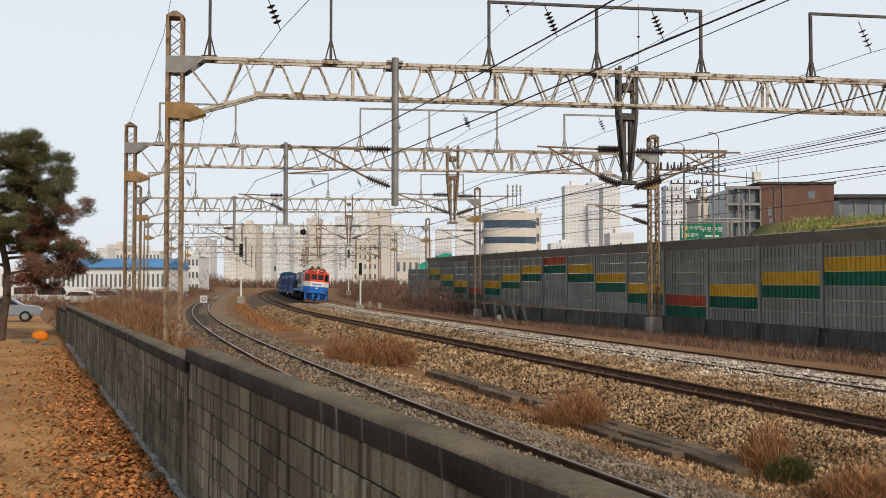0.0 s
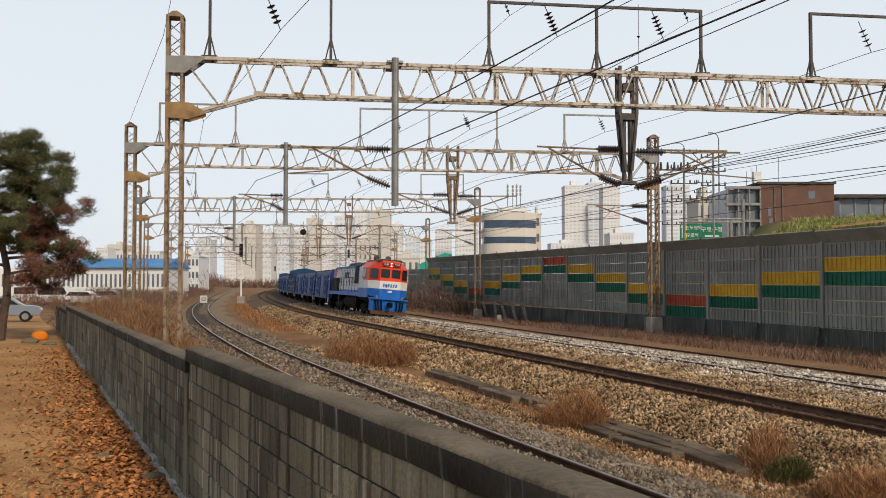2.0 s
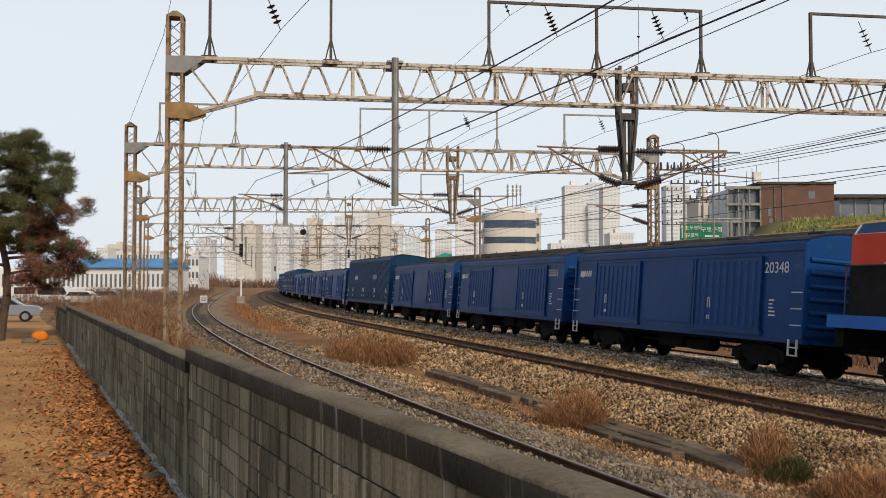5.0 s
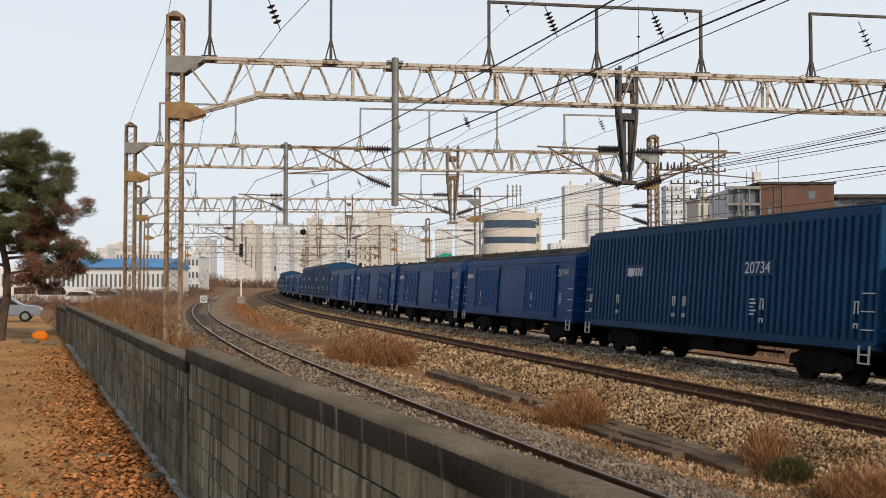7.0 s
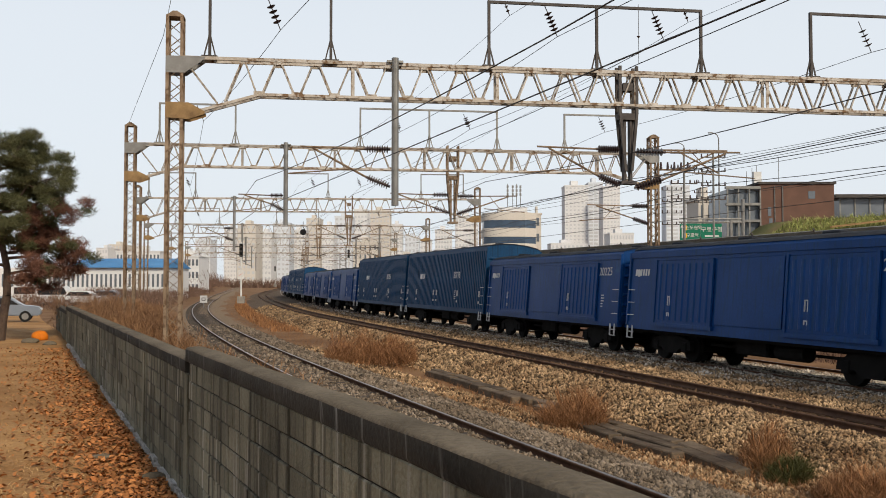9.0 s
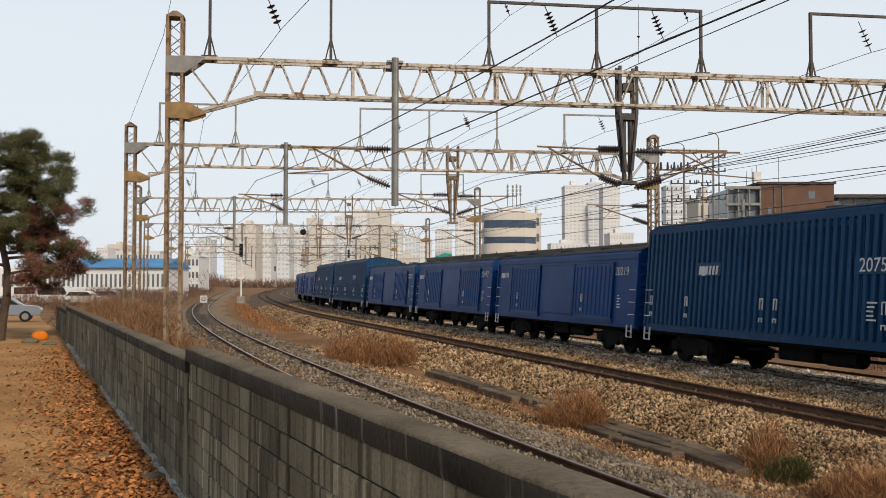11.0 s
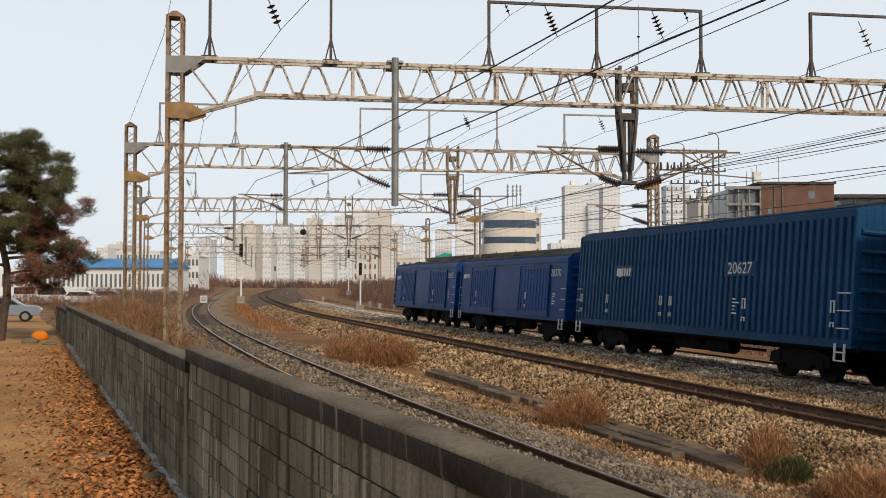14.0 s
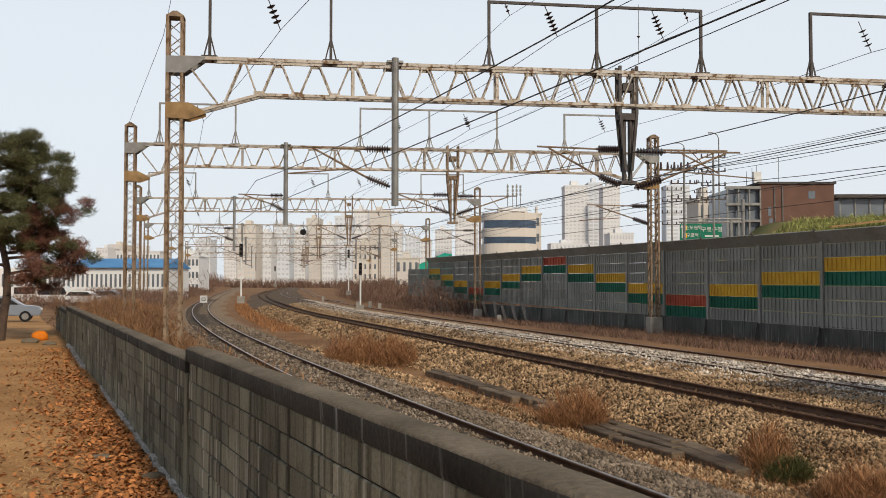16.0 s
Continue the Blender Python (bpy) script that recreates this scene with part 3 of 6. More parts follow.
def gantry(pl, pr, ztop, base_l, base_r, drops=(), frames=(), width=0.5, right_column=True, first=True, diag=1.335, label="rusty galvanised steel overhead line gantry with lattice columns"):
    """A portal across the tracks. x runs along the beam from the left column; drops: (x, z_low, kind); frames: (x0, x1, height)."""
    pl, pr = Vector((*pl, 0)), Vector((*pr, 0))
    ln = (pr - pl).length
    yaw = math.atan2(pr.y - pl.y, pr.x - pl.x)
    g = thing("overhead_line_gantry", Matrix.Translation(pl) @ Matrix.Rotation(yaw, 4, "Z"), label, "gantry", "gantries")
    zb = ztop - 1.32
    KX = 2.97                     # the bottom chord bends down this far from a column
    hw = width / 2
    lattice_column(g, 0, 0, base_l, ztop + (1.45 if first else 1.0), width, M_STEELR)
    if right_column:
        lattice_column(g, ln, 0, base_r, ztop + 1.0, width, M_STEELR)
        bm = bmesh.new()
        box(bm, ln - 0.42, -0.42, base_r - 0.6, ln + 0.42, 0.42, base_r + 0.95, bevel=0.05)
        part("footing", bm, M_CONC, g, "pale concrete footing")
    for s in (-hw, hw):
        bm = bmesh.new()
        box(bm, hw, s - 0.05, ztop - 0.12, ln - hw, s + 0.05, ztop)
        part("top_chord", bm, M_STEEL, g)
        bm = bmesh.new()
        bar(bm, (hw, s, ztop - 2.15), (KX, s, zb), 0.1, 0.1)
        bar(bm, (KX, s, zb), (ln - KX, s, zb), 0.1, 0.1)
        bar(bm, (ln - KX, s, zb), (ln - hw, s, ztop - 2.15), 0.1, 0.1)
        part("bottom_chord", bm, M_STEEL, g)
        # gusset plates at the columns
        for x, f in ((0, 1), (ln, -1)):
            if f < 0 and not right_column:
                continue
            for zz, m in ((ztop - 0.02, M_STEELG), (ztop - 1.68, M_PLATEY)):
                bm = bmesh.new()
                e = 0.012 if s > 0 else -0.012
                sp = s + (0.055 if s > 0 else -0.055)
                pts = [(x - f * (hw + 0.05), zz), (x + f * 1.08, zz), (x + f * 1.02, zz - 0.1), (x + f * 0.36, zz - 0.6), (x - f * (hw + 0.05), zz - 0.6)]
                if m is M_PLATEY:
                    pts = [(x - f * (hw + 0.05), zz), (x + f * 0.5, zz), (x + f * 1.06, zz - 0.3), (x + f * 1.06, zz - 0.4), (x + f * 0.5, zz - 0.6), (x - f * (hw + 0.05), zz - 0.55)]
                prism(bm, pts, sp - 0.006, sp + 0.006)
                part("gusset", bm, m, g)
    # lacing of the two faces
    def brace(a, b, w=0.085):
        bm = bmesh.new()
        bar(bm, a, b, w, 0.05)
        part("brace", bm, M_STEEL, g)
    x = KX
    n = max(1, round((ln - 2 * KX) / diag))
    st = (ln - 2 * KX) / n
    for s in (-hw + 0.04, hw - 0.04):
        for e, f in ((0, 1), (ln, -1)):
            brace((e + f * 0.55, s, ztop - 0.42), (e + f * 1.5, s, ztop - 1.66))
            brace((e + f * 1.75, s, ztop - 1.6), (e + f * 2.35, s, ztop - 0.1))
            brace((e + f * 2.45, s, ztop - 0.1), (e + f * (KX - 0.08), s, zb))
        for i in range(n):
            brace((x + i * st + 0.08, s, zb), (x + (i + 0.5) * st - 0.1, s, ztop - 0.1))
            brace((x + (i + 0.5) * st + 0.1, s, ztop - 0.1), (x + (i + 1) * st - 0.08, s, zb))
        for i in range(n):
            if i % 4 == 2:
                brace((x + (i + 0.5) * st, s, zb), (x + (i + 0.5) * st, s, ztop - 0.1), 0.11)
        # riveted node plates on both chords
        bm = bmesh.new()
        o = s + (0.025 if s > 0 else -0.025)
        for i in range(n + 1):
            for u, z0, z1 in ((x + i * st, zb - 0.04, zb + 0.12), (x + (i + 0.5) * st, ztop - 0.22, ztop - 0.03)):
                if u < ln - KX + 0.1:
                    box(bm, u - 0.2, min(o, o * 1.2), z0, u + 0.2, max(o, o * 1.2), z1)
        tagged(part("riveted_plating", bm, M_STEEL, g), kind="stuff")
    for i in range(0, n, 2):
        brace((x + i * st, -hw, zb), (x + (i + 1) * st, hw, zb), 0.05)
    for dx, zl, kind in drops:
        bm = bmesh.new()
        if kind == "tube":
            rod(bm, (dx, -hw - 0.12, zl), (dx, -hw - 0.12, ztop + 0.15), 0.13, seg=12)
            box(bm, dx - 0.3, -hw - 0.16, ztop - 0.02, dx + 0.3, hw, ztop + 0.06)
            part("drop_tube", bm, M_STEELG, g, "grey galvanised drop tube")
        else:
            w = 0.33
            md = M_STEELD if first else M_STEELR
            for sy in (-0.2, 0.2):
                for sx in (-1, 1):
                    for a, b in (((dx + sx * w, sy, ztop + 0.2), (dx + sx * w, sy, zb - 0.3)), ((dx + sx * w, sy, zb - 0.3), (dx + sx * 0.12, sy, zl + 0.5))):
                        b2 = bmesh.new()
                        bar(b2, a, b, 0.105)
                        part("bracket_leg", b2, md, g)
            for sx in (-0.12, 0.12):
                b2 = bmesh.new()
                box(b2, dx + sx - 0.05, -0.12, zl, dx + sx + 0.05, 0.12, zb - 0.5)
                part("bracket_post", b2, md, g)
            for z0, z1, q in ((zb - 0.55, zb - 0.3, w + 0.05), (zl, zl + 0.12, 0.3)):
                b2 = bmesh.new()
                box(b2, dx - q, -0.22, z0, dx + q, 0.22, z1)
                part("bracket_plate", b2, md, g)
            box(bm, dx - 0.2, -0.2, ztop - 0.75, dx + 0.2, 0.2, ztop - 0.45)
            part("bracket_box", bm, md, g)
    for x0, x1, hh in frames:
        bm = bmesh.new()
        legs = [x0, x1] if x1 - x0 < 6.5 else [x0, (x0 + x1) / 2, x1]
        for lx in legs:
            box(bm, lx - 0.05, -0.06, ztop, lx + 0.05, 0.06, ztop + hh)
            bar(bm, (lx - 0.22, 0, ztop), (lx, 0, ztop + 0.9), 0.05)
            bar(bm, (lx + 0.22, 0, ztop), (lx, 0, ztop + 0.9), 0.05)
            box(bm, lx - 0.28, -0.2, ztop, lx + 0.28, 0.2, ztop + 0.07)
        box(bm, x0 - 0.05, -0.05, ztop + hh - 0.1, x1 + 0.05, 0.05, ztop + hh)
        part("feeder_frame", bm, M_STEELD if first else M_STEELG, g, "tall steel feeder frame")
    return g, ln, yaw


def at_px(px, d):
    """Plan point on the sight line of a picture column at a depth."""
    return ((px - 784) / 1700 * d, d)


def on_gantry(pl, pr, px):
    """Distance along a gantry to the sight line of a picture column."""
    k = (px - 784) / 1700
    ux, uy = pr[0] - pl[0], pr[1] - pl[1]
    q = (k * pl[1] - pl[0]) / (ux - k * uy)
    return q * math.hypot(ux, uy)


def cantilever(root, tip, z_root, z_arm):
    """Mast arm: two insulated tubes, registration arm."""
    rx, ry = root
    tx, ty = tip
    c = thing("cantilever_arm", pose(0, 0, 0), "rusty overhead line cantilever with dark insulators", "cantilever", "cantilevers")
    p = lambda f, z: Vector((rx + (tx - rx) * f, ry + (ty - ry) * f, z))
    bm = bmesh.new()
    rod(bm, p(0.32, z_arm), p(1.1, z_arm + 0.05), 0.035, seg=6)
    rod(bm, p(0.3, z_root + 0.3), p(0.95, z_arm), 0.04, seg=6)
    rod(bm, p(0.5, z_arm - 0.75), p(1.25, z_arm - 0.95), 0.025, seg=6)
    rod(bm, p(0.6, z_arm), p(0.8, z_arm - 0.8), 0.018, seg=5)
    part("tube", bm, M_STEELR, c)
    for a, b in ((p(0, z_arm), p(0.32, z_arm)), (p(0, z_root - 0.05), p(0.3, z_root + 0.3))):
        bm = bmesh.new()
        rod(bm, a, b, 0.05, seg=8)
        for i in range(9):
            q = a.lerp(b, 0.12 + 0.76 * i / 8)
            dv = (b - a).normalized() * 0.02
            rod(bm, q - dv, q + dv, 0.155, 0.10, seg=10)
        part("insulator", bm, M_PORC, c, "dark ribbed insulator")
    return c


ZT = 10.63
G = []                        # (left, right) of each gantry
G.append((at_px(307, 34.2), (29.6, 40.14)))
G.append((at_px(229, 55.4), at_px(1157, 60.0)))
G.append((at_px(243, 91.0), at_px(845, 93.0)))
G.append((at_px(258, 131.0), at_px(757, 138.0)))
G.append((at_px(300, 172.0), at_px(700, 178.0)))
G.append((at_px(330, 215.0), at_px(672, 222.0)))
G.append((at_px(350, 262.0), at_px(655, 270.0)))


def build_gantries():
    pl, pr = G[0]
    s = lambda px: on_gantry(pl, pr, px)
    gantry(pl, pr, ZT, -0.3, -0.6, [(s(697), 5.35, "tube"), (s(1111), 6.3, "bracket")], [(s(368), s(584), 3.3), (s(866), s(1244), 2.55), (s(1440), s(1590), 2.65)])
    pl, pr = G[1]
    s2 = lambda px: on_gantry(pl, pr, px)
    gantry(pl, pr, ZT, -0.4, -0.55, [(s2(505), 5.9, "tube"), (s2(801), 6.1, "bracket")], [(s2(280), s2(415), 2.4), (s2(637), s2(880), 2.4), (s2(1000), s2(1100), 2.35)], first=False)
    pl, pr = G[2]
    s3 = lambda px: on_gantry(pl, pr, px)
    gantry(pl, pr, ZT, -0.3, -1.0, [(s3(415), 5.5, "tube"), (s3(617), 6.0, "bracket")], [(s3(262), s3(345), 2.4), (s3(505), s3(580), 2.4), (s3(745), s3(820), 2.4)], first=False, label="distant rusty overhead line gantry with lattice columns")
    for pl, pr in G[3:]:
        ln = math.hypot(pr[0] - pl[0], pr[1] - pl[1])
        gantry(pl, pr, ZT, -0.3, -1.0, [(ln * 0.33, 5.7, "tube"), (ln * 0.6, 5.9, "bracket"), (ln * 0.82, 5.9, "tube")], [(ln * 0.1, ln * 0.25, 2.2), (ln * 0.45, ln * 0.6, 2.2)], first=False, diag=1.6, label="distant hazy overhead line gantry")


build_gantries()


# ---- the goods train ----
def wheelset(parent, x, r=0.43, name="wheelset"):
    bm = bmesh.new()
    rod(bm, (x, -1.0, r), (x, 1.0, r), 0.08, seg=10)
    for s in (-0.75, 0.75):
        rod(bm, (x, s - 0.065, r), (x, s + 0.065, r), r, seg=24)
        e = -0.065 if s > 0 else 0.065
        rod(bm, (x, s + e - 0.02, r), (x, s + e + 0.02, r), r + 0.025, seg=24)
    return part(name, bm, M_UNDER, parent)


def bogie(parent, x, axles=(-0.85, 0.85), r=0.43):
    bm = bmesh.new()
    a0, a1 = min(axles), max(axles)
    for s in (-1.0, 1.0):
        prism(bm, [(x + a0 - 0.35, 0.35), (x + a0 - 0.3, 0.62), (x + a0 + 0.35, 0.78), (x + a1 - 0.35, 0.78), (x + a1 + 0.3, 0.62), (x + a1 + 0.35, 0.35), (x + a1 - 0.3, 0.38), (x + 0.35, 0.22), (x - 0.35, 0.22), (x + a0 + 0.3, 0.38)], s - 0.08, s + 0.08)
        for a in axles:
            box(bm, x + a - 0.15, s - 0.12, r - 0.16, x + a + 0.15, s + 0.14, r + 0.16, bevel=0.03)
        for i in (-0.2, 0, 0.2):
            rod(bm, (x + i, s, 0.3), (x + i, s, 0.62), 0.07, seg=8)
    box(bm, x - 0.25, -1.0, 0.45, x + 0.25, 1.0, 0.85)
    b = part("bogie", bm, M_UNDER, parent)
    for a in axles:
        wheelset(b, x + a, r)
    return b


def logo_bars(parent, x, y, z, w, h, material):
    """Operator's mark as plain slanted shapes."""
    bm = bmesh.new()
    n = 6
    for i in range(n):
        u = -w / 2 + i * w / n
        if i == 1:
            rod(bm, (u + w / n * 0.45, 0, h * 0.42), (u + w / n * 0.45, 0.004, h * 0.42), h * 0.6, seg=14)
        else:
            prism(bm, [(u, 0), (u + w / n * 0.62, 0), (u + w / n * 0.80, h), (u + w / n * 0.18, h)], 0, 0.004)
    ob = part("operator_mark", bm, material, parent, "operator's mark in slanted shapes")
    ob.matrix_basis = Matrix.Translation((x, y, z)) @ (Matrix.Rotation(math.pi, 4, "Z") if y > 0 else Matrix.Identity(4))
    return ob


def sign_m(x, y, z):
    """Pose of lettering on a side: side y = -1 faces the camera as the train comes."""
    return Matrix.Translation((x, y, z)) @ Matrix.Rotation(math.pi / 2, 4, "X")


BW = 1.40


def hardware(t, L, h0, fx, out=0.03):
    """White corner ladders with a stirrup, and door latches, on both sides."""
    for s in (-1, 1):
        y = s * (BW + out)
        for e in (-1, 1):
            xe = e * (L / 2)
            bm = bmesh.new()
            for i in range(3):
                z = h0 + 0.35 + i * 0.42
                box(bm, min(xe - e * 0.45, xe - e * 0.02), y - 0.012, z, max(xe - e * 0.45, xe - e * 0.02), y + 0.012, z + 0.025)
            for dx in (0.12, 0.45):
                box(bm, xe - e * dx - 0.02, y - 0.03, h0 - 0.42, xe - e * dx + 0.02, y + 0.01, h0 + 0.0)
            for z in (h0 - 0.42, h0 - 0.22):
                box(bm, min(xe - e * 0.47, xe - e * 0.10), y - 0.03, z, max(xe - e * 0.47, xe - e * 0.10), y + 0.03, z + 0.03)
            part("corner_ladder", bm, M_WHITE, t, "white painted rungs and stirrup")
        for f in fx:
            x = (f - 0.5) * L
            bm = bmesh.new()
            for z0, z1 in ((h0 + 0.72, h0 + 1.02), (h0 + 0.38, h0 + 0.5)):
                for o in (-0.06, 0.06):
                    box(bm, x + o - 0.012, y + s * 0.01 - 0.015, z0, x + o + 0.012, y + s * 0.01 + 0.015, z1)
                box(bm, x - 0.07, y + s * 0.01 - 0.015, z1 - 0.03, x + 0.07, y + s * 0.01 + 0.015, z1)
            part("door_latch", bm, M_WHITE, t, "white door latch")


def boxcar(tall, number):
    L = 15.0 if tall else 13.55
    h0, h1, hr = (0.98, 4.16, 4.45) if tall else (0.98, 3.42, 3.80)
    paint = M_BLUED if tall else M_BLUE
    t = thing("goods_wagon", pose(0, 0, 0), "tall ribbed blue covered goods wagon" if tall else "low blue covered goods wagon with sliding doors", "goods wagon", "goods wagons")
    bm = bmesh.new()
    ribs = []
    # shell: roof arch as an outline
    roof = [(BW * math.cos(a), h1 + (hr - h1) * math.sin(a)) for a in [math.pi * i / 10 for i in range(11)]]
    prism(bm, [(-BW, h0), (BW, h0)] + roof[0:1] + roof[1:-1] + roof[-1:], -L / 2, L / 2, axis="x")
    box(bm, -L / 2, -BW - 0.02, h0 - 0.1, L / 2, BW + 0.02, h0 + 0.12)
    for s in (-1, 1):
        box(bm, -L / 2, s * BW - 0.04, h1 - 0.16, L / 2, s * BW + 0.04, h1 + 0.03)
        if tall:
            b2 = bmesh.new()
            prism(b2, [(-0.085, s * BW), (-0.06, s * (BW + 0.075)), (0.06, s * (BW + 0.075)), (0.085, s * BW)], h0 + 0.12, h1 - 0.14, axis="z")
            me = bpy.data.meshes.new("rib")
            b2.to_mesh(me)
            b2.free()
            me.materials.append(paint)
            ribs.append(me)
        for e in (-1, 1):
            box(bm, e * L / 2 - 0.09, s * BW - 0.06, h0, e * L / 2 + 0.02, s * BW + 0.035, h1 + 0.02, bevel=0.02)
    for e in (-1, 1):
        for i in range(6):
            z = h0 + 0.35 + i * (h1 - h0 - 0.4) / 6
            rod(bm, (e * L / 2, -BW + 0.1, z), (e * L / 2, BW - 0.1, z), 0.07, seg=8)
    shell = part("body", bm, paint, t)
    for me in ribs:
        for i in range(54):
            share("rib", me, shell, Matrix.Translation((-L / 2 + 0.22 + (L - 0.44) * i / 53, 0, 0)))
    # roof skin with vents
    bm = bmesh.new()
    prism(bm, [(u * 1.012, v + 0.012) for u, v in roof[1:-1]] + [(u, v - 0.03) for u, v in reversed(roof[2:-2])], -L / 2 - 0.03, L / 2 + 0.03, axis="x")
    part("roof", bm, M_ROOF, t, "dark grey roof skin")
    for x in ((-0.38, 0.0, 0.38) if tall else (-0.42, -0.14, 0.14, 0.42)):
        bm = bmesh.new()
        box(bm, x * L - 0.35, -0.35, hr - 0.02, x * L + 0.35, 0.35, hr + 0.10, bevel=0.04)
        part("roof_vent", bm, M_ROOF, t)
    # doors
    spans = [(0.02, 0.32), (0.335, 0.66), (0.675, 0.98)] if tall else [(0.13, 0.375), (0.385, 0.615), (0.625, 0.87)]
    for s in (-1, 1):
        for k, (a, b) in enumerate(spans):
            bm = bmesh.new()
            x0, x1 = (a - 0.5) * L, (b - 0.5) * L
            if tall:
                if k != 1:
                    bm.free()
                    continue
                box(bm, x0 - 0.05, s * BW - 0.03, h1 - 0.34, x1 + 0.05, s * BW + 0.09, h1 - 0.22)
                box(bm, x0 - 0.05, s * BW - 0.03, h0 + 0.08, x1 + 0.05, s * BW + 0.09, h0 + 0.2)
                for xx in (x0, x1):
                    box(bm, xx - 0.06, s * BW - 0.02, h0 + 0.2, xx + 0.06, s * BW + 0.085, h1 - 0.34)
            else:
                lo = h0 + 0.16 if k != 1 else h0 + 0.22
                th = 0.055 if k != 1 else 0.02
                box(bm, x0, s * BW - 0.03, lo, x1, s * BW + s * th if s > 0 else s * BW - th, h1 - 0.28, bevel=0.012)
                if k != 1:
                    door = part("door", bm, paint, t)
                    for xx in (x0 + 0.04, x1 - 0.04):
                        b2 = bmesh.new()
                        box(b2, xx - 0.05, s * BW - 0.02, lo, xx + 0.05, s * (BW + 0.085), h1 - 0.26)
                        part("stile", b2, paint, door)
                    b2 = bmesh.new()
                    prism(b2, [(-0.09, s * (BW + th)), (-0.04, s * (BW + th + 0.03)), (0.04, s * (BW + th + 0.03)), (0.09, s * (BW + th))], lo + 0.1, h1 - 0.4, axis="z")
                    rib = part("rib", b2, paint, door)
                    rib.matrix_basis = Matrix.Translation((x0 + 0.3, 0, 0))
                    for i in range(1, 9):
                        share("rib", rib.data, door, Matrix.Translation((x0 + 0.3 + (x1 - x0 - 0.6) * i / 8, 0, 0)))
                    b2 = bmesh.new()
                    box(b2, x0 - 0.1, s * BW, lo - 0.12, x1 + 0.1, s * (BW + 0.10), lo)
                    part("door_rail", b2, paint, door)
                    continue
            part("door", bm, paint, t)
    hardware(t, L, h0, (0.03, 0.17, 0.42, 0.46, 0.72, 0.96) if tall else (0.2, 0.69), 0.1 if tall else 0.07)
    # markings: the mark near the rear, the number near the front
    off = 0.105 if tall else 0.012
    for s in (-1, 1):
        xm, xn = (-0.5 + 0.245, -0.5 + 0.70) if tall else (-0.5 + 0.06, -0.5 + 0.912)
        if s > 0:
            xm, xn = -xm, -xn
        if tall:
            for xx, w in ((xm, 1.2), (xn, 1.5)):
                b2 = bmesh.new()
                box(b2, xx * L - w / 2, s * (BW + 0.03) - 0.03, 2.62, xx * L + w / 2, s * (BW + 0.095) + 0.0, 3.02)
                part("plate", b2, paint, t)
        logo_bars(t, xm * L, s * (BW + off), 2.66, 1.0 if not tall else 1.05, 0.22 if not tall else 0.26, M_WHITE)
        m = sign_m(xn * L, s * (BW + off), 2.82)
        if s > 0:
            m = m @ Matrix.Rotation(math.pi, 4, "Y")
        lettering("number", number, 0.46 if tall else 0.42, m, M_WHITE, t, "white stencilled fleet number")
        b2 = bmesh.new()
        for i in range(5):
            w = 0.1 + 0.22 * random.random()
            box(b2, xn * L - s * 0.0 - 0.25, s * (BW + off) - 0.004, 1.55 + i * 0.1, xn * L - 0.25 + w, s * (BW + off) + 0.004, 1.59 + i * 0.1)
        part("data_panel", b2, M_WHITE, t, "small white data lines")
    # underframe
    bm = bmesh.new()
    box(bm, -L / 2 + 0.1, -0.35, 0.72, L / 2 - 0.1, 0.35, 0.98)
    for s in (-1, 1):
        box(bm, -L / 2, s * 1.2 - 0.06, 0.8, L / 2, s * 1.2 + 0.06, 0.98)
    box(bm, -1.2, -0.9, 0.42, 0.3, -0.3, 0.85, bevel=0.05)
    rod(bm, (0.6, -0.7, 0.62), (1.8, -0.7, 0.62), 0.22, seg=12)
    bar(bm, (-3.0, -0.5, 0.6), (3.0, -0.5, 0.6), 0.08)
    for e in (-1, 1):
        box(bm, e * L / 2 - 0.1, -0.12, 0.75, e * (L / 2 + 0.48), 0.12, 0.99)
        rod(bm, (e * (L / 2 + 0.02), 0.5, 0.85), (e * (L / 2 + 0.2), 0.5, 0.5), 0.03, seg=6)
    part("underframe", bm, M_UNDER, t, "grimy black underframe")
    for x in (-L / 2 + 2.3, L / 2 - 2.3):
        bogie(t, x)
    return t


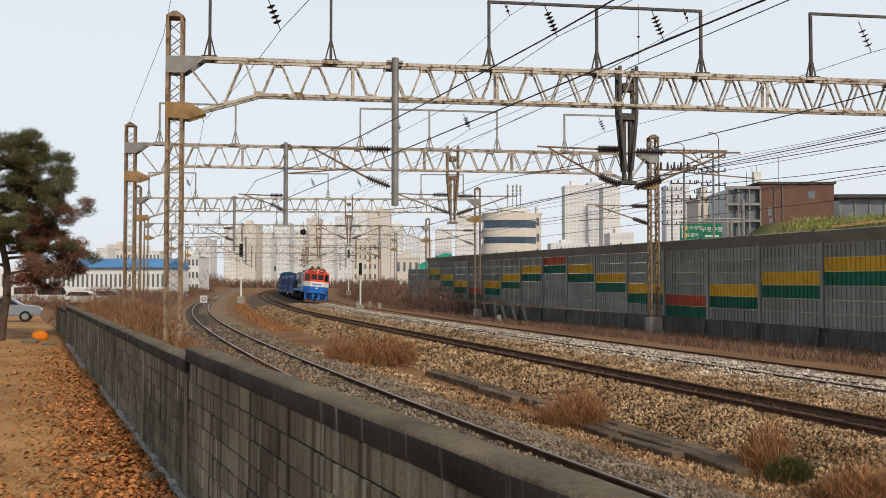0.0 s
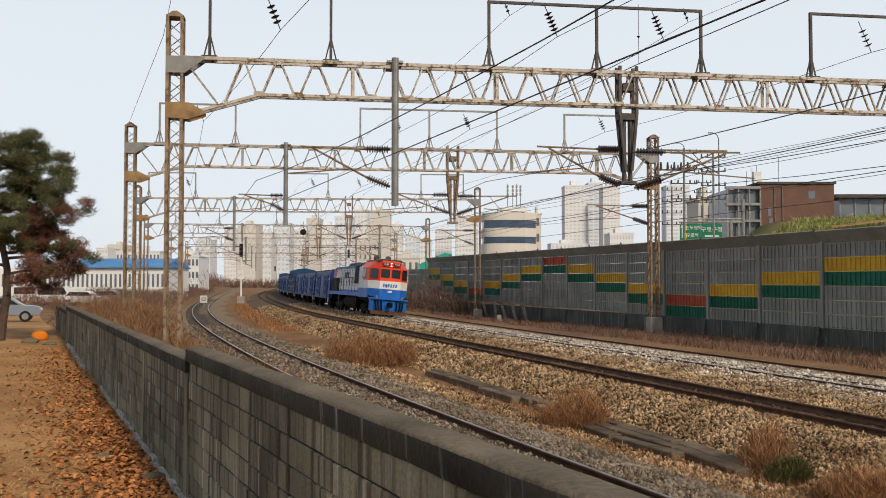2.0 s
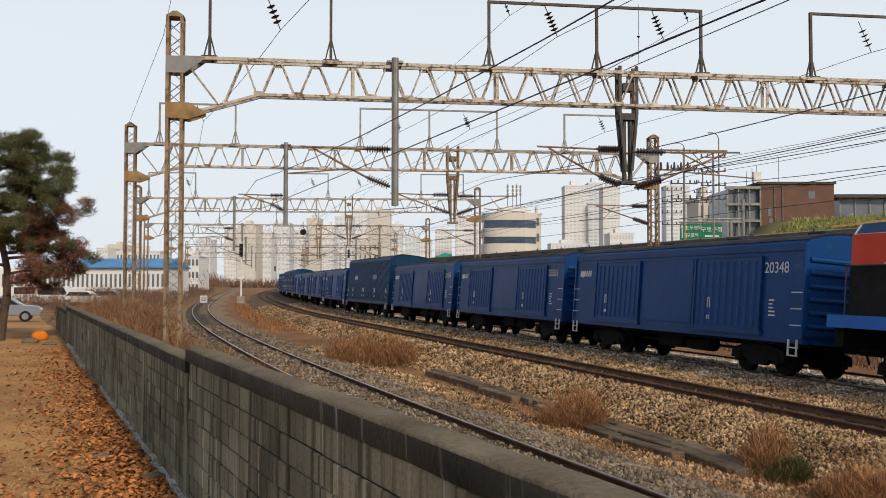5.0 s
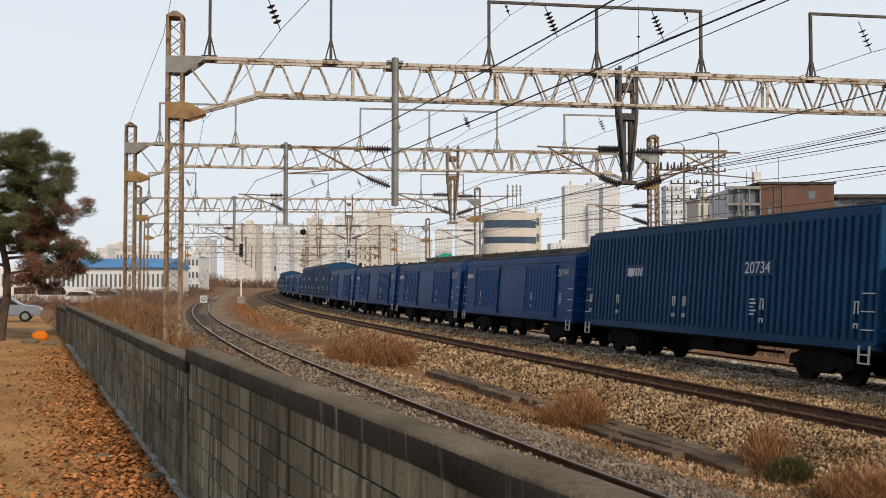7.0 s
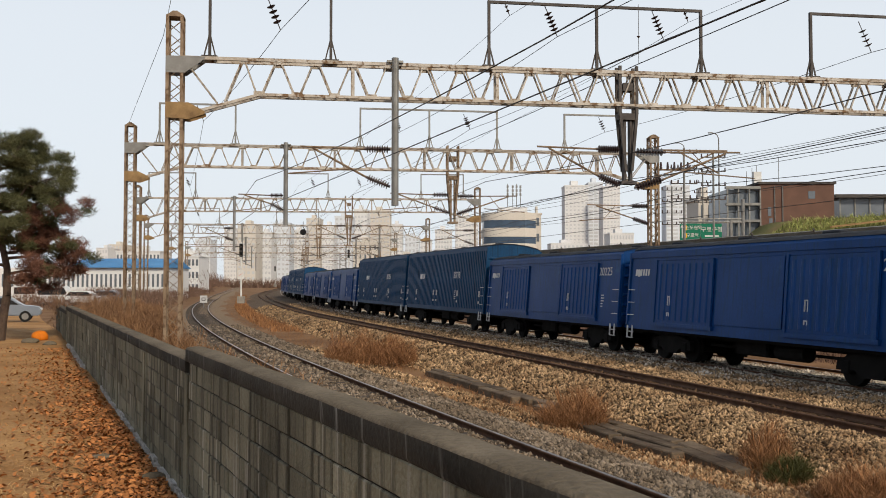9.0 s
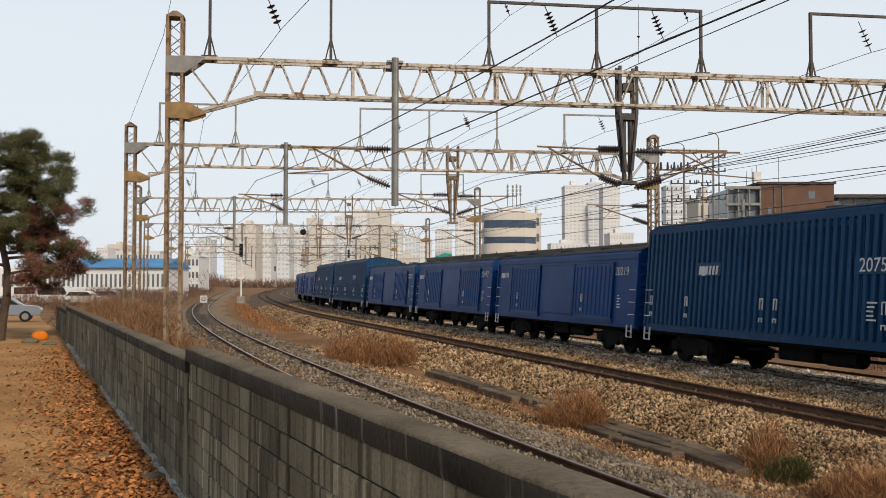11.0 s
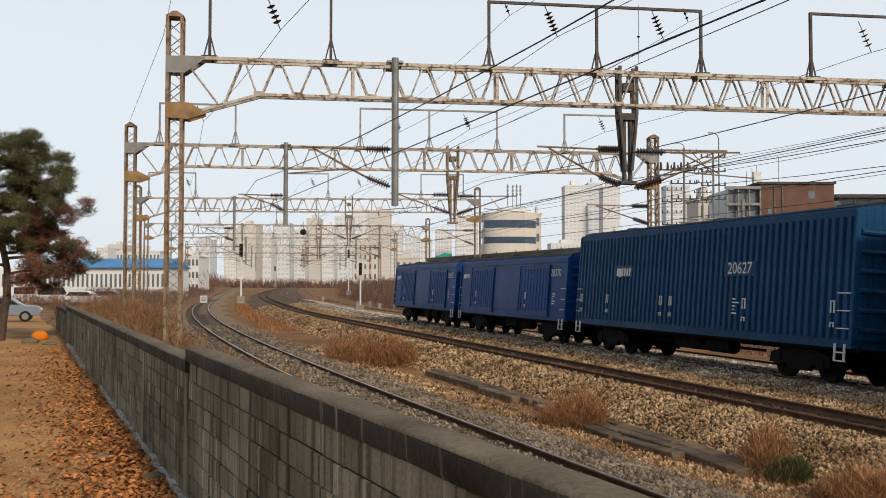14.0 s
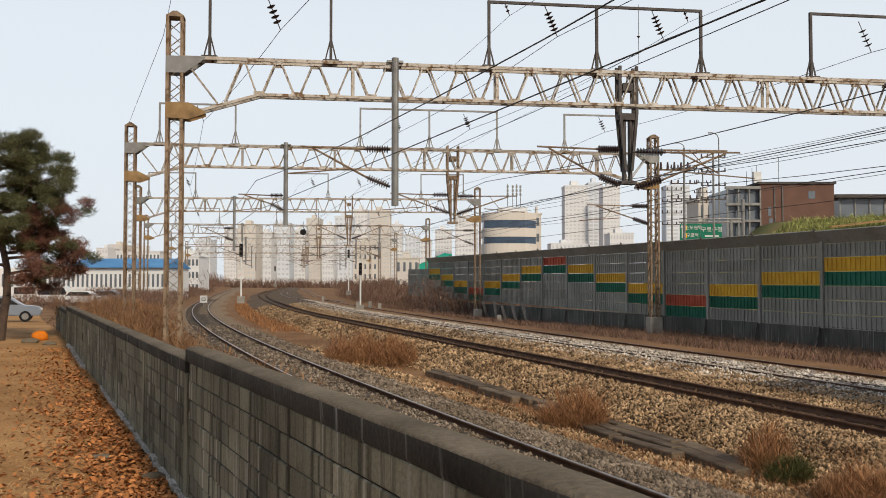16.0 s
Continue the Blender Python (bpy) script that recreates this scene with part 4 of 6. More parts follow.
def locomotive():
    """Origin at the middle of its length; front at x = +10."""
    t = thing("diesel_locomotive", pose(0, 0, 0), "red, white and blue diesel locomotive with long grey hood", "locomotive")
    F = 9.75
    half = 1.52

    def ring(z0, z1, mi_mat, name, label="", grow=0.0, x_back=4.9, sides=True):
        bm = bmesh.new()
        pts = [(x_back, -half - grow), (F - 0.95, -half - grow), (F - 0.05 + grow, -0.82), (F + grow, -0.80), (F + grow, 0.80), (F - 0.05 + grow, 0.82), (F - 0.95, half + grow), (x_back, half + grow)]
        prism(bm, pts, z0, z1, axis="z")
        return part(name, bm, mi_mat, t, label)

    ring(1.30, 2.02, M_LBLUE, "cab_lower", "bright blue cab skirt", 0.0)
    ring(2.02, 2.42, M_LWHITE, "cab_band", "white cab band", 0.0)
    # red upper cab with a pitched top
    bm = bmesh.new()
    pts = [(4.9, -half), (F - 0.95, -half), (F - 0.1, -0.80), (F - 0.1, 0.80), (F - 0.95, half), (4.9, half)]
    low = [bm.verts.new((x, y, 2.42)) for x, y in pts]
    mid = [bm.verts.new((x - (0.05 if x > 8 else 0), y * 0.985, 3.35)) for x, y in pts]
    top = [bm.verts.new((x - (0.12 if x > 8 else 0), y * (0.62 if abs(y) > 1 else 0.80), 3.86)) for x, y in pts]
    n = len(pts)
    for a, b in ((low, mid), (mid, top)):
        for i in range(n):
            bm.faces.new((a[i], a[(i + 1) % n], b[(i + 1) % n], b[i]))
    bm.faces.new(top)
    bm.faces.new(low[::-1])
    bmesh.ops.recalc_face_normals(bm, faces=bm.faces)
    part("cab_upper", bm, M_LRED, t, "signal red upper cab")
    # grey side wall of the cab behind the red nose
    for s in (-1, 1):
        bm = bmesh.new()
        prism(bm, [(4.95, 2.30), (7.0, 2.30), (6.5, 2.8), (6.1, 3.42), (4.95, 3.42)], s * half - 0.012, s * half + 0.012)
        part("cab_side_panel", bm, M_LGREY, t)
        bm = bmesh.new()
        box(bm, 6.55, s * half - 0.02, 2.62, 7.6, s * half + 0.02, 3.28)
        part("side_window", bm, M_GLASS, t)
        bm = bmesh.new()
        for a, b in (((6.5, 2.58), (7.65, 2.63)), ((6.5, 3.26), (7.65, 3.31)), ((6.5, 2.58), (6.56, 3.31)), ((7.59, 2.58), (7.65, 3.31)), ((7.05, 2.58), (7.09, 3.31))):
            box(bm, a[0], s * half - 0.03, a[1], b[0], s * half + 0.03, b[1])
        part("window_frame", bm, M_CONC, t, "pale aluminium window frame")
    bm = bmesh.new()
    prism(bm, [(-1.0, 3.84), (1.0, 3.84), (0.72, 3.98), (-0.72, 3.98)], 4.7, F - 0.25, axis="x")
    part("cab_roof", bm, M_STEELD, t, "dark weathered roof")
    # windscreens
    for y0 in (-0.74, 0.07):
        bm = bmesh.new()
        box(bm, F - 0.13, y0, 2.66, F - 0.08, y0 + 0.67, 3.26, bevel=0.03)
        part("windscreen", bm, M_GLASS, t)
    for s in (-1, 1):
        bm = bmesh.new()
        a, b = Vector((F - 0.17, s * 0.90, 0)), Vector((F - 0.86, s * 1.45, 0))
        d = (b - a).normalized()
        nrm = Vector((d.y, -d.x, 0)) * (1 if s < 0 else -1)
        if nrm.x < 0:
            nrm = -nrm
        m = Matrix(((d.x, nrm.x, 0, a.x), (d.y, nrm.y, 0, a.y), (0, 0, 1, 0), (0, 0, 0, 1)))
        ln = (b - a).length
        prism(bm, [(0.08, 2.58), (ln - 0.08, 2.58), (ln - 0.08, 3.18), (ln - 0.2, 3.28), (0.2, 3.28), (0.08, 3.18)], -0.02, 0.035)
        bmesh.ops.transform(bm, matrix=m, verts=bm.verts)
        part("corner_window", bm, M_GLASS, t)
    # number boards, headlamps, mark
    for y in (-0.42, 0.42):
        bm = bmesh.new()
        box(bm, F - 0.25, y - 0.30, 3.46, F - 0.02, y + 0.30, 3.76, bevel=0.02)
        nb = part("number_board", bm, M_LRED, t)
        bm = bmesh.new()
        box(bm, F - 0.02, y - 0.25, 3.51, F - 0.012, y + 0.25, 3.71)
        part("board_face", bm, M_BLACK, nb)
        lettering("number", "7350", 0.2, Matrix.Translation((F - 0.008, y, 3.61)) @ Matrix.Rotation(math.pi / 2, 4, "Z") @ Matrix.Rotation(math.pi / 2, 4, "X"), M_WHITE, nb)
    for z in (3.5, 3.70):
        bm = bmesh.new()
        rod(bm, (F - 0.2, 0, z), (F - 0.01, 0, z), 0.052, seg=14)
        part("headlamp", bm, M_LAMP, t, "lit white headlamp")
    lm = logo_bars(t, 0, 0, 0, 1.15, 0.16, M_LBLUE)
    lm.matrix_basis = Matrix.Translation((F + 0.008, 0.0, 2.12)) @ Matrix.Rotation(math.pi / 2, 4, "Z")
    bm = bmesh.new()
    box(bm, F, -0.16, 1.78, F + 0.02, 0.16, 1.9)
    part("plate", bm, M_WHITE, t, "small white plate")
    # pilot: blue end sheet with a plough, hoses, coupler, ditch lamps
    bm = bmesh.new()
    prism(bm, [(F - 0.5, -half + 0.02), (F + 0.12, -half + 0.1), (F + 0.18, -0.5), (F + 0.18, 0.5), (F + 0.12, half - 0.1), (F - 0.5, half - 0.02)], 1.22, 1.34, axis="z")
    prism(bm, [(F - 0.6, -1.42), (F - 0.1, -1.38), (F - 0.02, -0.4), (F - 0.02, 0.4), (F - 0.1, 1.38), (F - 0.6, 1.42)], 0.38, 1.22, axis="z")
    part("pilot", bm, M_LBLUE, t, "bright blue pilot sheet")
    bm = bmesh.new()
    prism(bm, [(F - 0.4, 0.12), (F + 0.12, 0.10), (F + 0.02, 0.40), (F - 0.3, 0.44)], -1.36, 1.36)
    part("plough", bm, M_RAIL, t, "dark rusty snow plough")
    bm = bmesh.new()
    box(bm, F - 0.1, -0.14, 0.72, F + 0.55, 0.14, 1.0, bevel=0.04)
    box(bm, F + 0.42, -0.2, 0.66, F + 0.68, 0.16, 1.06, bevel=0.05)
    part("coupler", bm, M_UNDER, t)
    for y in (-1.05, -0.85, -0.6, 0.6, 0.85, 1.05):
        bm = bmesh.new()
        pts = [Vector((F + 0.02, y, 1.05)), Vector((F + 0.16, y, 0.9)), Vector((F + 0.2, y * 0.96, 0.6)), Vector((F + 0.12, y * 0.9, 0.42))]
        for a, b in zip(pts, pts[1:]):
            rod(bm, a, b, 0.05, seg=6)
        box(bm, F - 0.02, y - 0.06, 0.98, F + 0.08, y + 0.06, 1.12)
        part("brake_hose", bm, M_UNDER, t)
    for y in (-1.05, 1.05):
        bm = bmesh.new()
        rod(bm, (F + 0.02, y * 0.92, 1.42), (F + 0.16, y * 0.92, 1.42), 0.09, seg=12)
        part("ditch_lamp", bm, M_STEELG, t)
    # hood
    hw = 1.24
    bm = bmesh.new()
    prism(bm, [(-hw, 1.62), (hw, 1.62), (hw, 3.35), (hw - 0.16, 3.58), (-hw + 0.16, 3.58), (-hw, 3.35)], -9.3, 4.95, axis="x")
    part("hood", bm, M_LGREY, t, "long grey hood")
    bm = bmesh.new()
    prism(bm, [(-hw - 0.004, 3.36), (-hw + 0.17, 3.60), (hw - 0.17, 3.60), (hw + 0.004, 3.36), (hw - 0.3, 3.3), (-hw + 0.3, 3.3)], -9.2, 4.95, axis="x")
    part("hood_roof", bm, M_LDBLUE, t, "dark blue hood roof")
    bm = bmesh.new()
    prism(bm, [(-4.6, 3.58), (-3.8, 3.86), (0.4, 3.9), (1.4, 3.62)], -0.8, 0.8)
    part("fan_housing", bm, M_LDBLUE, t)
    bm = bmesh.new()
    box(bm, 1.6, -0.85, 3.56, 4.7, 0.85, 3.84, bevel=0.06)
    part("exhaust_housing", bm, M_STEELD, t, "sooty exhaust housing")
    for x, y in ((5.6, -0.45), (6.1, -0.45), (6.9, 0.3), (7.4, 0.1)):
        bm = bmesh.new()
        rod(bm, (x - 0.3, y, 4.12), (x + 0.3, y, 4.12), 0.1, 0.16, seg=12)
        box(bm, x - 0.05, y - 0.05, 3.94, x + 0.05, y + 0.05, 4.1)
        part("horn", bm, M_STEELD, t)
    for s in (-1, 1):
        y = s * hw
        bm = bmesh.new()
        box(bm, -9.32, min(y, y + s * 0.012), 1.62, 4.95, max(y, y + s * 0.012), 1.84)
        part("hood_band", bm, M_LBLUE, t, "blue band along the hood")
        bm = bmesh.new()
        prism(bm, [(-9.32, 2.06), (-8.7, 2.06), (-8.55, 2.5), (-7.3, 3.34), (-9.32, 3.34)], y + s * 0.002, y + s * 0.016)
        part("hood_flash", bm, M_LRED, t, "red slanted flash at the rear")
        bm = bmesh.new()
        box(bm, 1.7, min(y, y + s * 0.05), 2.25, 4.3, max(y, y + s * 0.05), 3.56)
        part("grille", bm, M_BLACK, t, "black air intake grille")
        bm = bmesh.new()
        box(bm, -9.2, min(y, y + s * 0.14), 1.64, -6.0, max(y, y + s * 0.14), 2.62)
        part("radiator_grille", bm, M_BLACK, t, "black radiator grille")
        bm = bmesh.new()
        for i in range(9):
            x = -5.6 + i * 0.82
            box(bm, x - 0.008, min(y, y + s * 0.02), 2.08, x + 0.008, max(y, y + s * 0.02), 3.32)
            for z in (2.3, 3.2):
                box(bm, x + 0.03, min(y, y + s * 0.035), z, x + 0.09, max(y, y + s * 0.035), z + 0.09)
        part("hood_door_seams", bm, M_STEELD, t)
        lm = logo_bars(t, 0, 0, 0, 2.5, 0.48, M_LDBLUE)
        lm.matrix_basis = Matrix.Translation((-2.3, y + s * 0.012, 2.62)) @ (Matrix.Rotation(math.pi, 4, "Z") if s > 0 else Matrix.Identity(4))
        bm = bmesh.new()
        yr = s * 1.48
        for i in range(11):
            x = -9.2 + i * 1.38
            rod(bm, (x, yr, 1.6), (x, yr, 2.62), 0.02, seg=6)
        rod(bm, (-9.2, yr, 2.62), (4.6, yr, 2.62), 0.022, seg=6)
        part("handrail", bm, M_STEELD, t, "dark walkway handrail")
        bm = bmesh.new()
        for z in (0.45, 0.75, 1.05):
            box(bm, F - 1.2, s * 1.35, z, F - 0.75, s * 1.5, z + 0.04)
        for x in (F - 1.22, F - 0.75):
            box(bm, x, s * 1.4, 0.42, x + 0.04, s * 1.5, 1.5)
        part("steps", bm, M_UNDER, t)
    for s in (-1, 1):
        bm = bmesh.new()
        box(bm, -9.75, s * 1.5 - 0.02, 1.36, 4.94, s * 1.5 + 0.02, 1.66)
        part("side_sill", bm, M_LBLUE, t, "blue walkway sill")
        for x in (-4.3, 3.9):
            bm = bmesh.new()
            for dx in (-0.2, 0.2):
                box(bm, x + dx - 0.02, s * 1.5 - 0.03, 0.45, x + dx + 0.02, s * 1.5 + 0.03, 1.4)
            for z in (0.46, 0.75, 1.05):
                box(bm, x - 0.2, s * 1.42 - 0.06, z, x + 0.2, s * 1.42 + 0.1, z + 0.03)
            part("side_ladder", bm, M_STEELD, t)
    bm = bmesh.new()
    box(bm, -9.75, -1.47, 1.42, 4.95, 1.47, 1.64)
    box(bm, 4.95, -1.4, 1.1, F - 0.4, 1.4, 1.42)
    part("frame", bm, M_UNDER, t, "grimy dark frame")
    bm = bmesh.new()
    rod(bm, (-2.6, -0.75, 0.85), (2.4, -0.75, 0.85), 0.55, seg=18)
    rod(bm, (-2.6, 0.75, 0.85), (2.4, 0.75, 0.85), 0.55, seg=18)
    box(bm, -2.6, -0.8, 0.32, 2.4, 0.8, 1.42)
    b2 = bmesh.new()
    box(b2, 2.5, -1.3, 0.5, 3.2, 1.3, 1.42, bevel=0.05)
    part("air_tank", b2, M_UNDER, t)
    b2 = bmesh.new()
    box(b2, -9.7, -1.3, 0.9, -9.4, 1.3, 1.42)
    box(b2, -10.2, -0.12, 0.72, -9.45, 0.12, 1.0)
    part("rear_headstock", b2, M_UNDER, t)
    part("fuel_tank", bm, M_UNDER, t, "grimy fuel tank")
    rise = lambda z: z if z < 2.02 else 2.02 + (z - 2.02) * 1.5 if z < 2.42 else 2.62 + (z - 2.42) * 1.06
    for ob in [o for o in scene.objects if o.parent is t or (o.parent and o.parent.parent is t)]:
        up = ob.parent.matrix_basis @ ob.matrix_basis if ob.parent is not t else ob.matrix_basis.copy()
        back = up.inverted()
        for v in ob.data.vertices:
            p = up @ v.co
            p.z = rise(p.z)
            v.co = back @ p
    for x in (-6.3, 6.1):
        bogie(t, x, (-1.85, 0.0, 1.85), 0.5)
    return t


LOCO = locomotive()
LAYOUT = "LLLTLLLLTTLLLTTLL"
NUMBERS = ["20348", "20361", "20355", "20734", "20194", "20359", "20222", "20225", "20718", "20756", "20219", "20417", "20295", "20779", "20627", "20370", "20435"]
WAGONS, _u = [], 20.1
PITCHES = [14.65] * 3 + [16.55, 14.5, 14.3, 14.35, 14.2, 15.6, 15.65, 14.35, 14.5, 14.3, 16.4, 16.1, 14.75, 14.1]
for _k, _n, _p in zip(LAYOUT, NUMBERS, PITCHES):
    WAGONS.append((boxcar(_k == "T", _n), _u + _p / 2, _p))
    _u += _p


# ---- plants, leaves, old timbers ----
def blades(rng, centres, heights, width, lean, segs=2):
    """Thin bent blades as triangles strips: returns verts, faces (triangles)."""
    n = len(centres)
    a = rng.random(n) * 6.283
    ln = lean * (0.4 + rng.random(n))
    dx, dy = np.cos(a) * ln * heights, np.sin(a) * ln * heights
    b = rng.random(n) * 6.283
    wx, wy = np.cos(b) * width / 2, np.sin(b) * width / 2
    c = centres
    v0 = c + np.stack([-wx, -wy, 0 * wx], 1)
    v1 = c + np.stack([wx, wy, 0 * wx], 1)
    m = c + np.stack([dx * 0.35, dy * 0.35, heights * 0.6], 1)
    v2 = m + np.stack([wx * 0.7, wy * 0.7, 0 * wx], 1)
    v3 = m + np.stack([-wx * 0.7, -wy * 0.7, 0 * wx], 1)
    v4 = c + np.stack([dx, dy, heights], 1)
    V = np.stack([v0, v1, v2, v3, v4], 1).reshape(-1, 3)
    k = (np.arange(n) * 5)[:, None]
    F = np.concatenate([k + np.array([[0, 1, 2]]), k + np.array([[0, 2, 3]]), k + np.array([[3, 2, 4]])])
    return V, F


def field(name, label, category, pts, hgt, width, lean, material, seed):
    rng = np.random.default_rng(seed)
    c = np.array([(x, y, land(x, y) - 0.02) for x, y in pts])
    h = hgt[0] + (hgt[1] - hgt[0]) * rng.random(len(c)) ** 1.6
    w = width * (0.6 + 0.8 * rng.random(len(c)))
    V, F = blades(rng, c, h, w, lean)
    return tagged(new(name, raw_mesh(name, V, F, [material])), label, category, kind="stuff")


def thicket(label, pts, hgt, twig, width, material, seed, per=6, lump=0.12):
    """A tangle of leafless twigs filling the space under an uneven top."""
    rng = np.random.default_rng(seed)
    g = np.array([(x, y, land(x, y)) for x, y in pts])
    top = np.array([hgt[0] + (hgt[1] - hgt[0]) * min(1, max(0, 0.5 + noise.noise(Vector((x * lump, y * lump, seed))) + 0.5 * noise.noise(Vector((x * lump * 4, y * lump * 4, seed)))) ) for x, y in pts])
    g, top = np.repeat(g, per, 0), np.repeat(top, per)
    n = len(g)
    c = g + rng.normal(0, twig * 0.5, (n, 3)) * np.array([[1, 1, 0]])
    c[:, 2] += top * rng.random(n) ** 0.8
    V, F = blades(rng, c, twig * (0.4 + 0.8 * rng.random(n)), width * (0.5 + rng.random(n)), 1.0)
    return tagged(new("bare_thicket", raw_mesh("bare_thicket", V, F, [material])), label, "thicket", kind="stuff")


def shrub(label, x, y, r, h, count, material, seed, squash=1.0, name="dry_shrub", stems=M_BRUSH, width=0.012):
    """A domed bush of many thin twigs that fork outwards."""
    rng = np.random.default_rng(seed)
    z = land(x, y)
    t = thing(name, pose(x, y, z), label, "shrub", "shrubs")
    a = rng.random(count) * 6.283
    q = np.sqrt(rng.random(count))
    px, py = np.cos(a) * q * r, np.sin(a) * q * r * squash
    lump = np.array([0.75 + 0.45 * noise.noise(Vector((u * 1.7 + seed, v * 1.7, 0))) for u, v in zip(px, py)])
    top = h * np.sqrt(np.clip(1 - q ** 2 * 0.8, 0.05, 1)) * lump * (0.75 + 0.5 * rng.random(count) ** 2)
    z0 = top * (0.05 + 0.75 * rng.random(count))
    V, F = blades(rng, np.stack([px, py, z0], 1), np.clip(top - z0, 0.05, 0.24) * (0.6 + 0.6 * rng.random(count)), width * (0.4 + 0.6 * rng.random(count)), 1.5)
    ob = new("crown", raw_mesh("crown", V, F, [material]))
    ob.parent = t
    bm = bmesh.new()
    for i in range(9):
        an, rr = rng.random() * 6.283, r * (0.2 + 0.5 * rng.random())
        bar(bm, (math.cos(an) * rr * 0.3, math.sin(an) * rr * 0.3, -0.05), (math.cos(an) * rr, math.sin(an) * rr * squash, h * (0.4 + 0.3 * rng.random())), 0.02)
    part("stem", bm, stems, t)
    return t


def build_plants():
    rng = np.random.default_rng(11)
    # dead grass on the near bank
    pts = []
    while len(pts) < 46000:
        d = 4.5 / (1 - rng.random() * 0.87)
        o = -0.15 - rng.random() ** 0.8 * (2 + d * 0.35)
        pts.append((wall_x(d) + o, d))
    field("bank_grass", "short matted straw-coloured dead grass on the bank", "dead grass", pts, (0.012, 0.075), 0.010, 1.8, M_STRAW, 3)
    # fallen leaves, thickest at the foot of the wall
    V, F = [], []
    for i in range(15000):
        d = 5.5 / (1 - rng.random() * 0.8)
        o = -0.08 - abs(rng.normal()) * (0.32 + 0.022 * d)
        if rng.random() < 0.22:
            o = -0.2 - rng.random() * 5
        x, y = wall_x(d) + o, d
        z = land(x, y) + 0.012 + 0.03 * rng.random()
        s = 0.018 + 0.034 * rng.random()
        a = rng.random() * 6.283
        e1 = Vector((math.cos(a), math.sin(a), rng.normal() * 0.35)) * s
        e2 = Vector((-math.sin(a), math.cos(a), rng.normal() * 0.35)) * s * 0.6
        c = Vector((x, y, z))
        k = len(V)
        lift = Vector((0, 0, 0.3 * s))
        V += [c - e1, c - e2 + lift, c + e1, c + e2 + lift]
        F += [(k, k + 1, k + 3), (k + 1, k + 2, k + 3)]
    tagged(new("fallen_leaves", raw_mesh("fallen_leaves", [tuple(v) for v in V], F, [M_LEAF])), "curled rust-brown fallen leaves along the wall", "fallen leaves", kind="stuff")
    # weeds in the trough between the near track and the next
    pts = []
    while len(pts) < 28000:
        d = 9 / (1 - rng.random() * 0.93)
        a, b = line_a(d) + 1.9, line_b(d) - 1.5
        x = a + (b - a) * rng.random()
        if noise.noise(Vector((x * 0.5, d * 0.25, 2))) > -0.38 + 0.25 * rng.random():
            pts.append((x, d))
    field("track_weeds", "rust-brown dead weeds between the tracks", "dead weeds", pts, (0.03, 0.26), 0.012, 0.9, M_BRUSH, 5)
    # weeds between the block wall and the near track
    pts = []
    while len(pts) < 9000:
        d = 14 + 62 * rng.random() ** 1.3
        a, b = wall_x(d) + 0.4 if d < 34 else line_a(d) - 8.5, line_a(d) - 3.6
        pts.append((a + (b - a) * rng.random(), d))
    thicket("tangled brown dead weeds behind the block wall", pts, (0.15, 1.5), 0.24, 0.016, M_BRUSHM, 6, 9, 0.3)
    pts = []
    while len(pts) < 26000:
        d = 14 + 100 * rng.random() ** 1.4
        a = line_d(d) + 1.9
        b = NB_A - NB_M * d - 0.5
        if b > a:
            pts.append((a + (b - a) * rng.random(), d))
    field("barrier_weeds", "flattened brown dead grass before the noise barrier", "dead grass", pts, (0.06, 0.5), 0.03, 0.9, M_BRUSHFAR, 7)
    # bare thicket on the far bank and behind the near track
    pts = []
    while len(pts) < 14000:
        d = 95 + 140 * rng.random()
        a = line_d(d) + 3.5 + 0.02 * (d - 95)
        pts.append((a + 17 * rng.random() ** 0.7, d))
    thicket("leafless brown thicket on the far railway bank", pts, (0.8, 4.2), 0.6, 0.05, M_BRUSHFAR, 8)
    pts = []
    while len(pts) < 12000:
        d = 75 + 190 * rng.random()
        a = line_a(d) - 4.0
        pts.append((a - 14 * rng.random(), d))
    thicket("leafless brown thicket beside the curving track", pts, (0.3, 1.7), 0.4, 0.04, M_BRUSHFAR, 9, 4)
    pts = []
    while len(pts) < 7000:
        d = 215 + 260 * rng.random()
        side = rng.choice([-1, 1])
        pts.append(((line_a(d) - 5 if side < 0 else line_d(d) + 14) + side * 60 * rng.random(), d))
    thicket("leafless trees and thicket where the line bends away", pts, (1.5, 5.5), 0.9, 0.09, M_BRUSHFAR, 19, 6, 0.05)
    pts = [(-260 + 330 * rng.random(), 500 + 25 * rng.random()) for _ in range(14000)]
    field("distant_trees", "grey-brown leafless trees far along the line", "trees", pts, (1.5, 6.0), 0.3, 0.5, M_BRUSHFAR, 29)
    pts = []
    while len(pts) < 9000:
        d = 60 + 150 * rng.random()
        a, b = line_a(d) + 3.0, line_b(d) - 2.6
        if b > a:
            pts.append((a + (b - a) * rng.random(), d))
    field("track_weeds", "dry brown weeds between the distant tracks", "dead weeds", pts, (0.05, 0.5), 0.06, 0.5, M_BRUSH, 10)
    shrub("large rust-brown dry bush beside the track", -2.7, 36.0, 1.75, 1.75, 8500, M_BRUSH, 1, 0.8, width=0.02)
    shrub("round rust-brown dry bush among ballast", 2.75, 20.4, 0.72, 1.3, 4200, M_BRUSH, 2)
    shrub("small red-brown dry bush beside the track", 5.23, 15.7, 0.42, 1.2, 1500, M_BRUSH, 3)
    shrub("dense brown dry bush", 5.95, 13.4, 0.8, 0.8, 3600, M_BRUSH, 4)
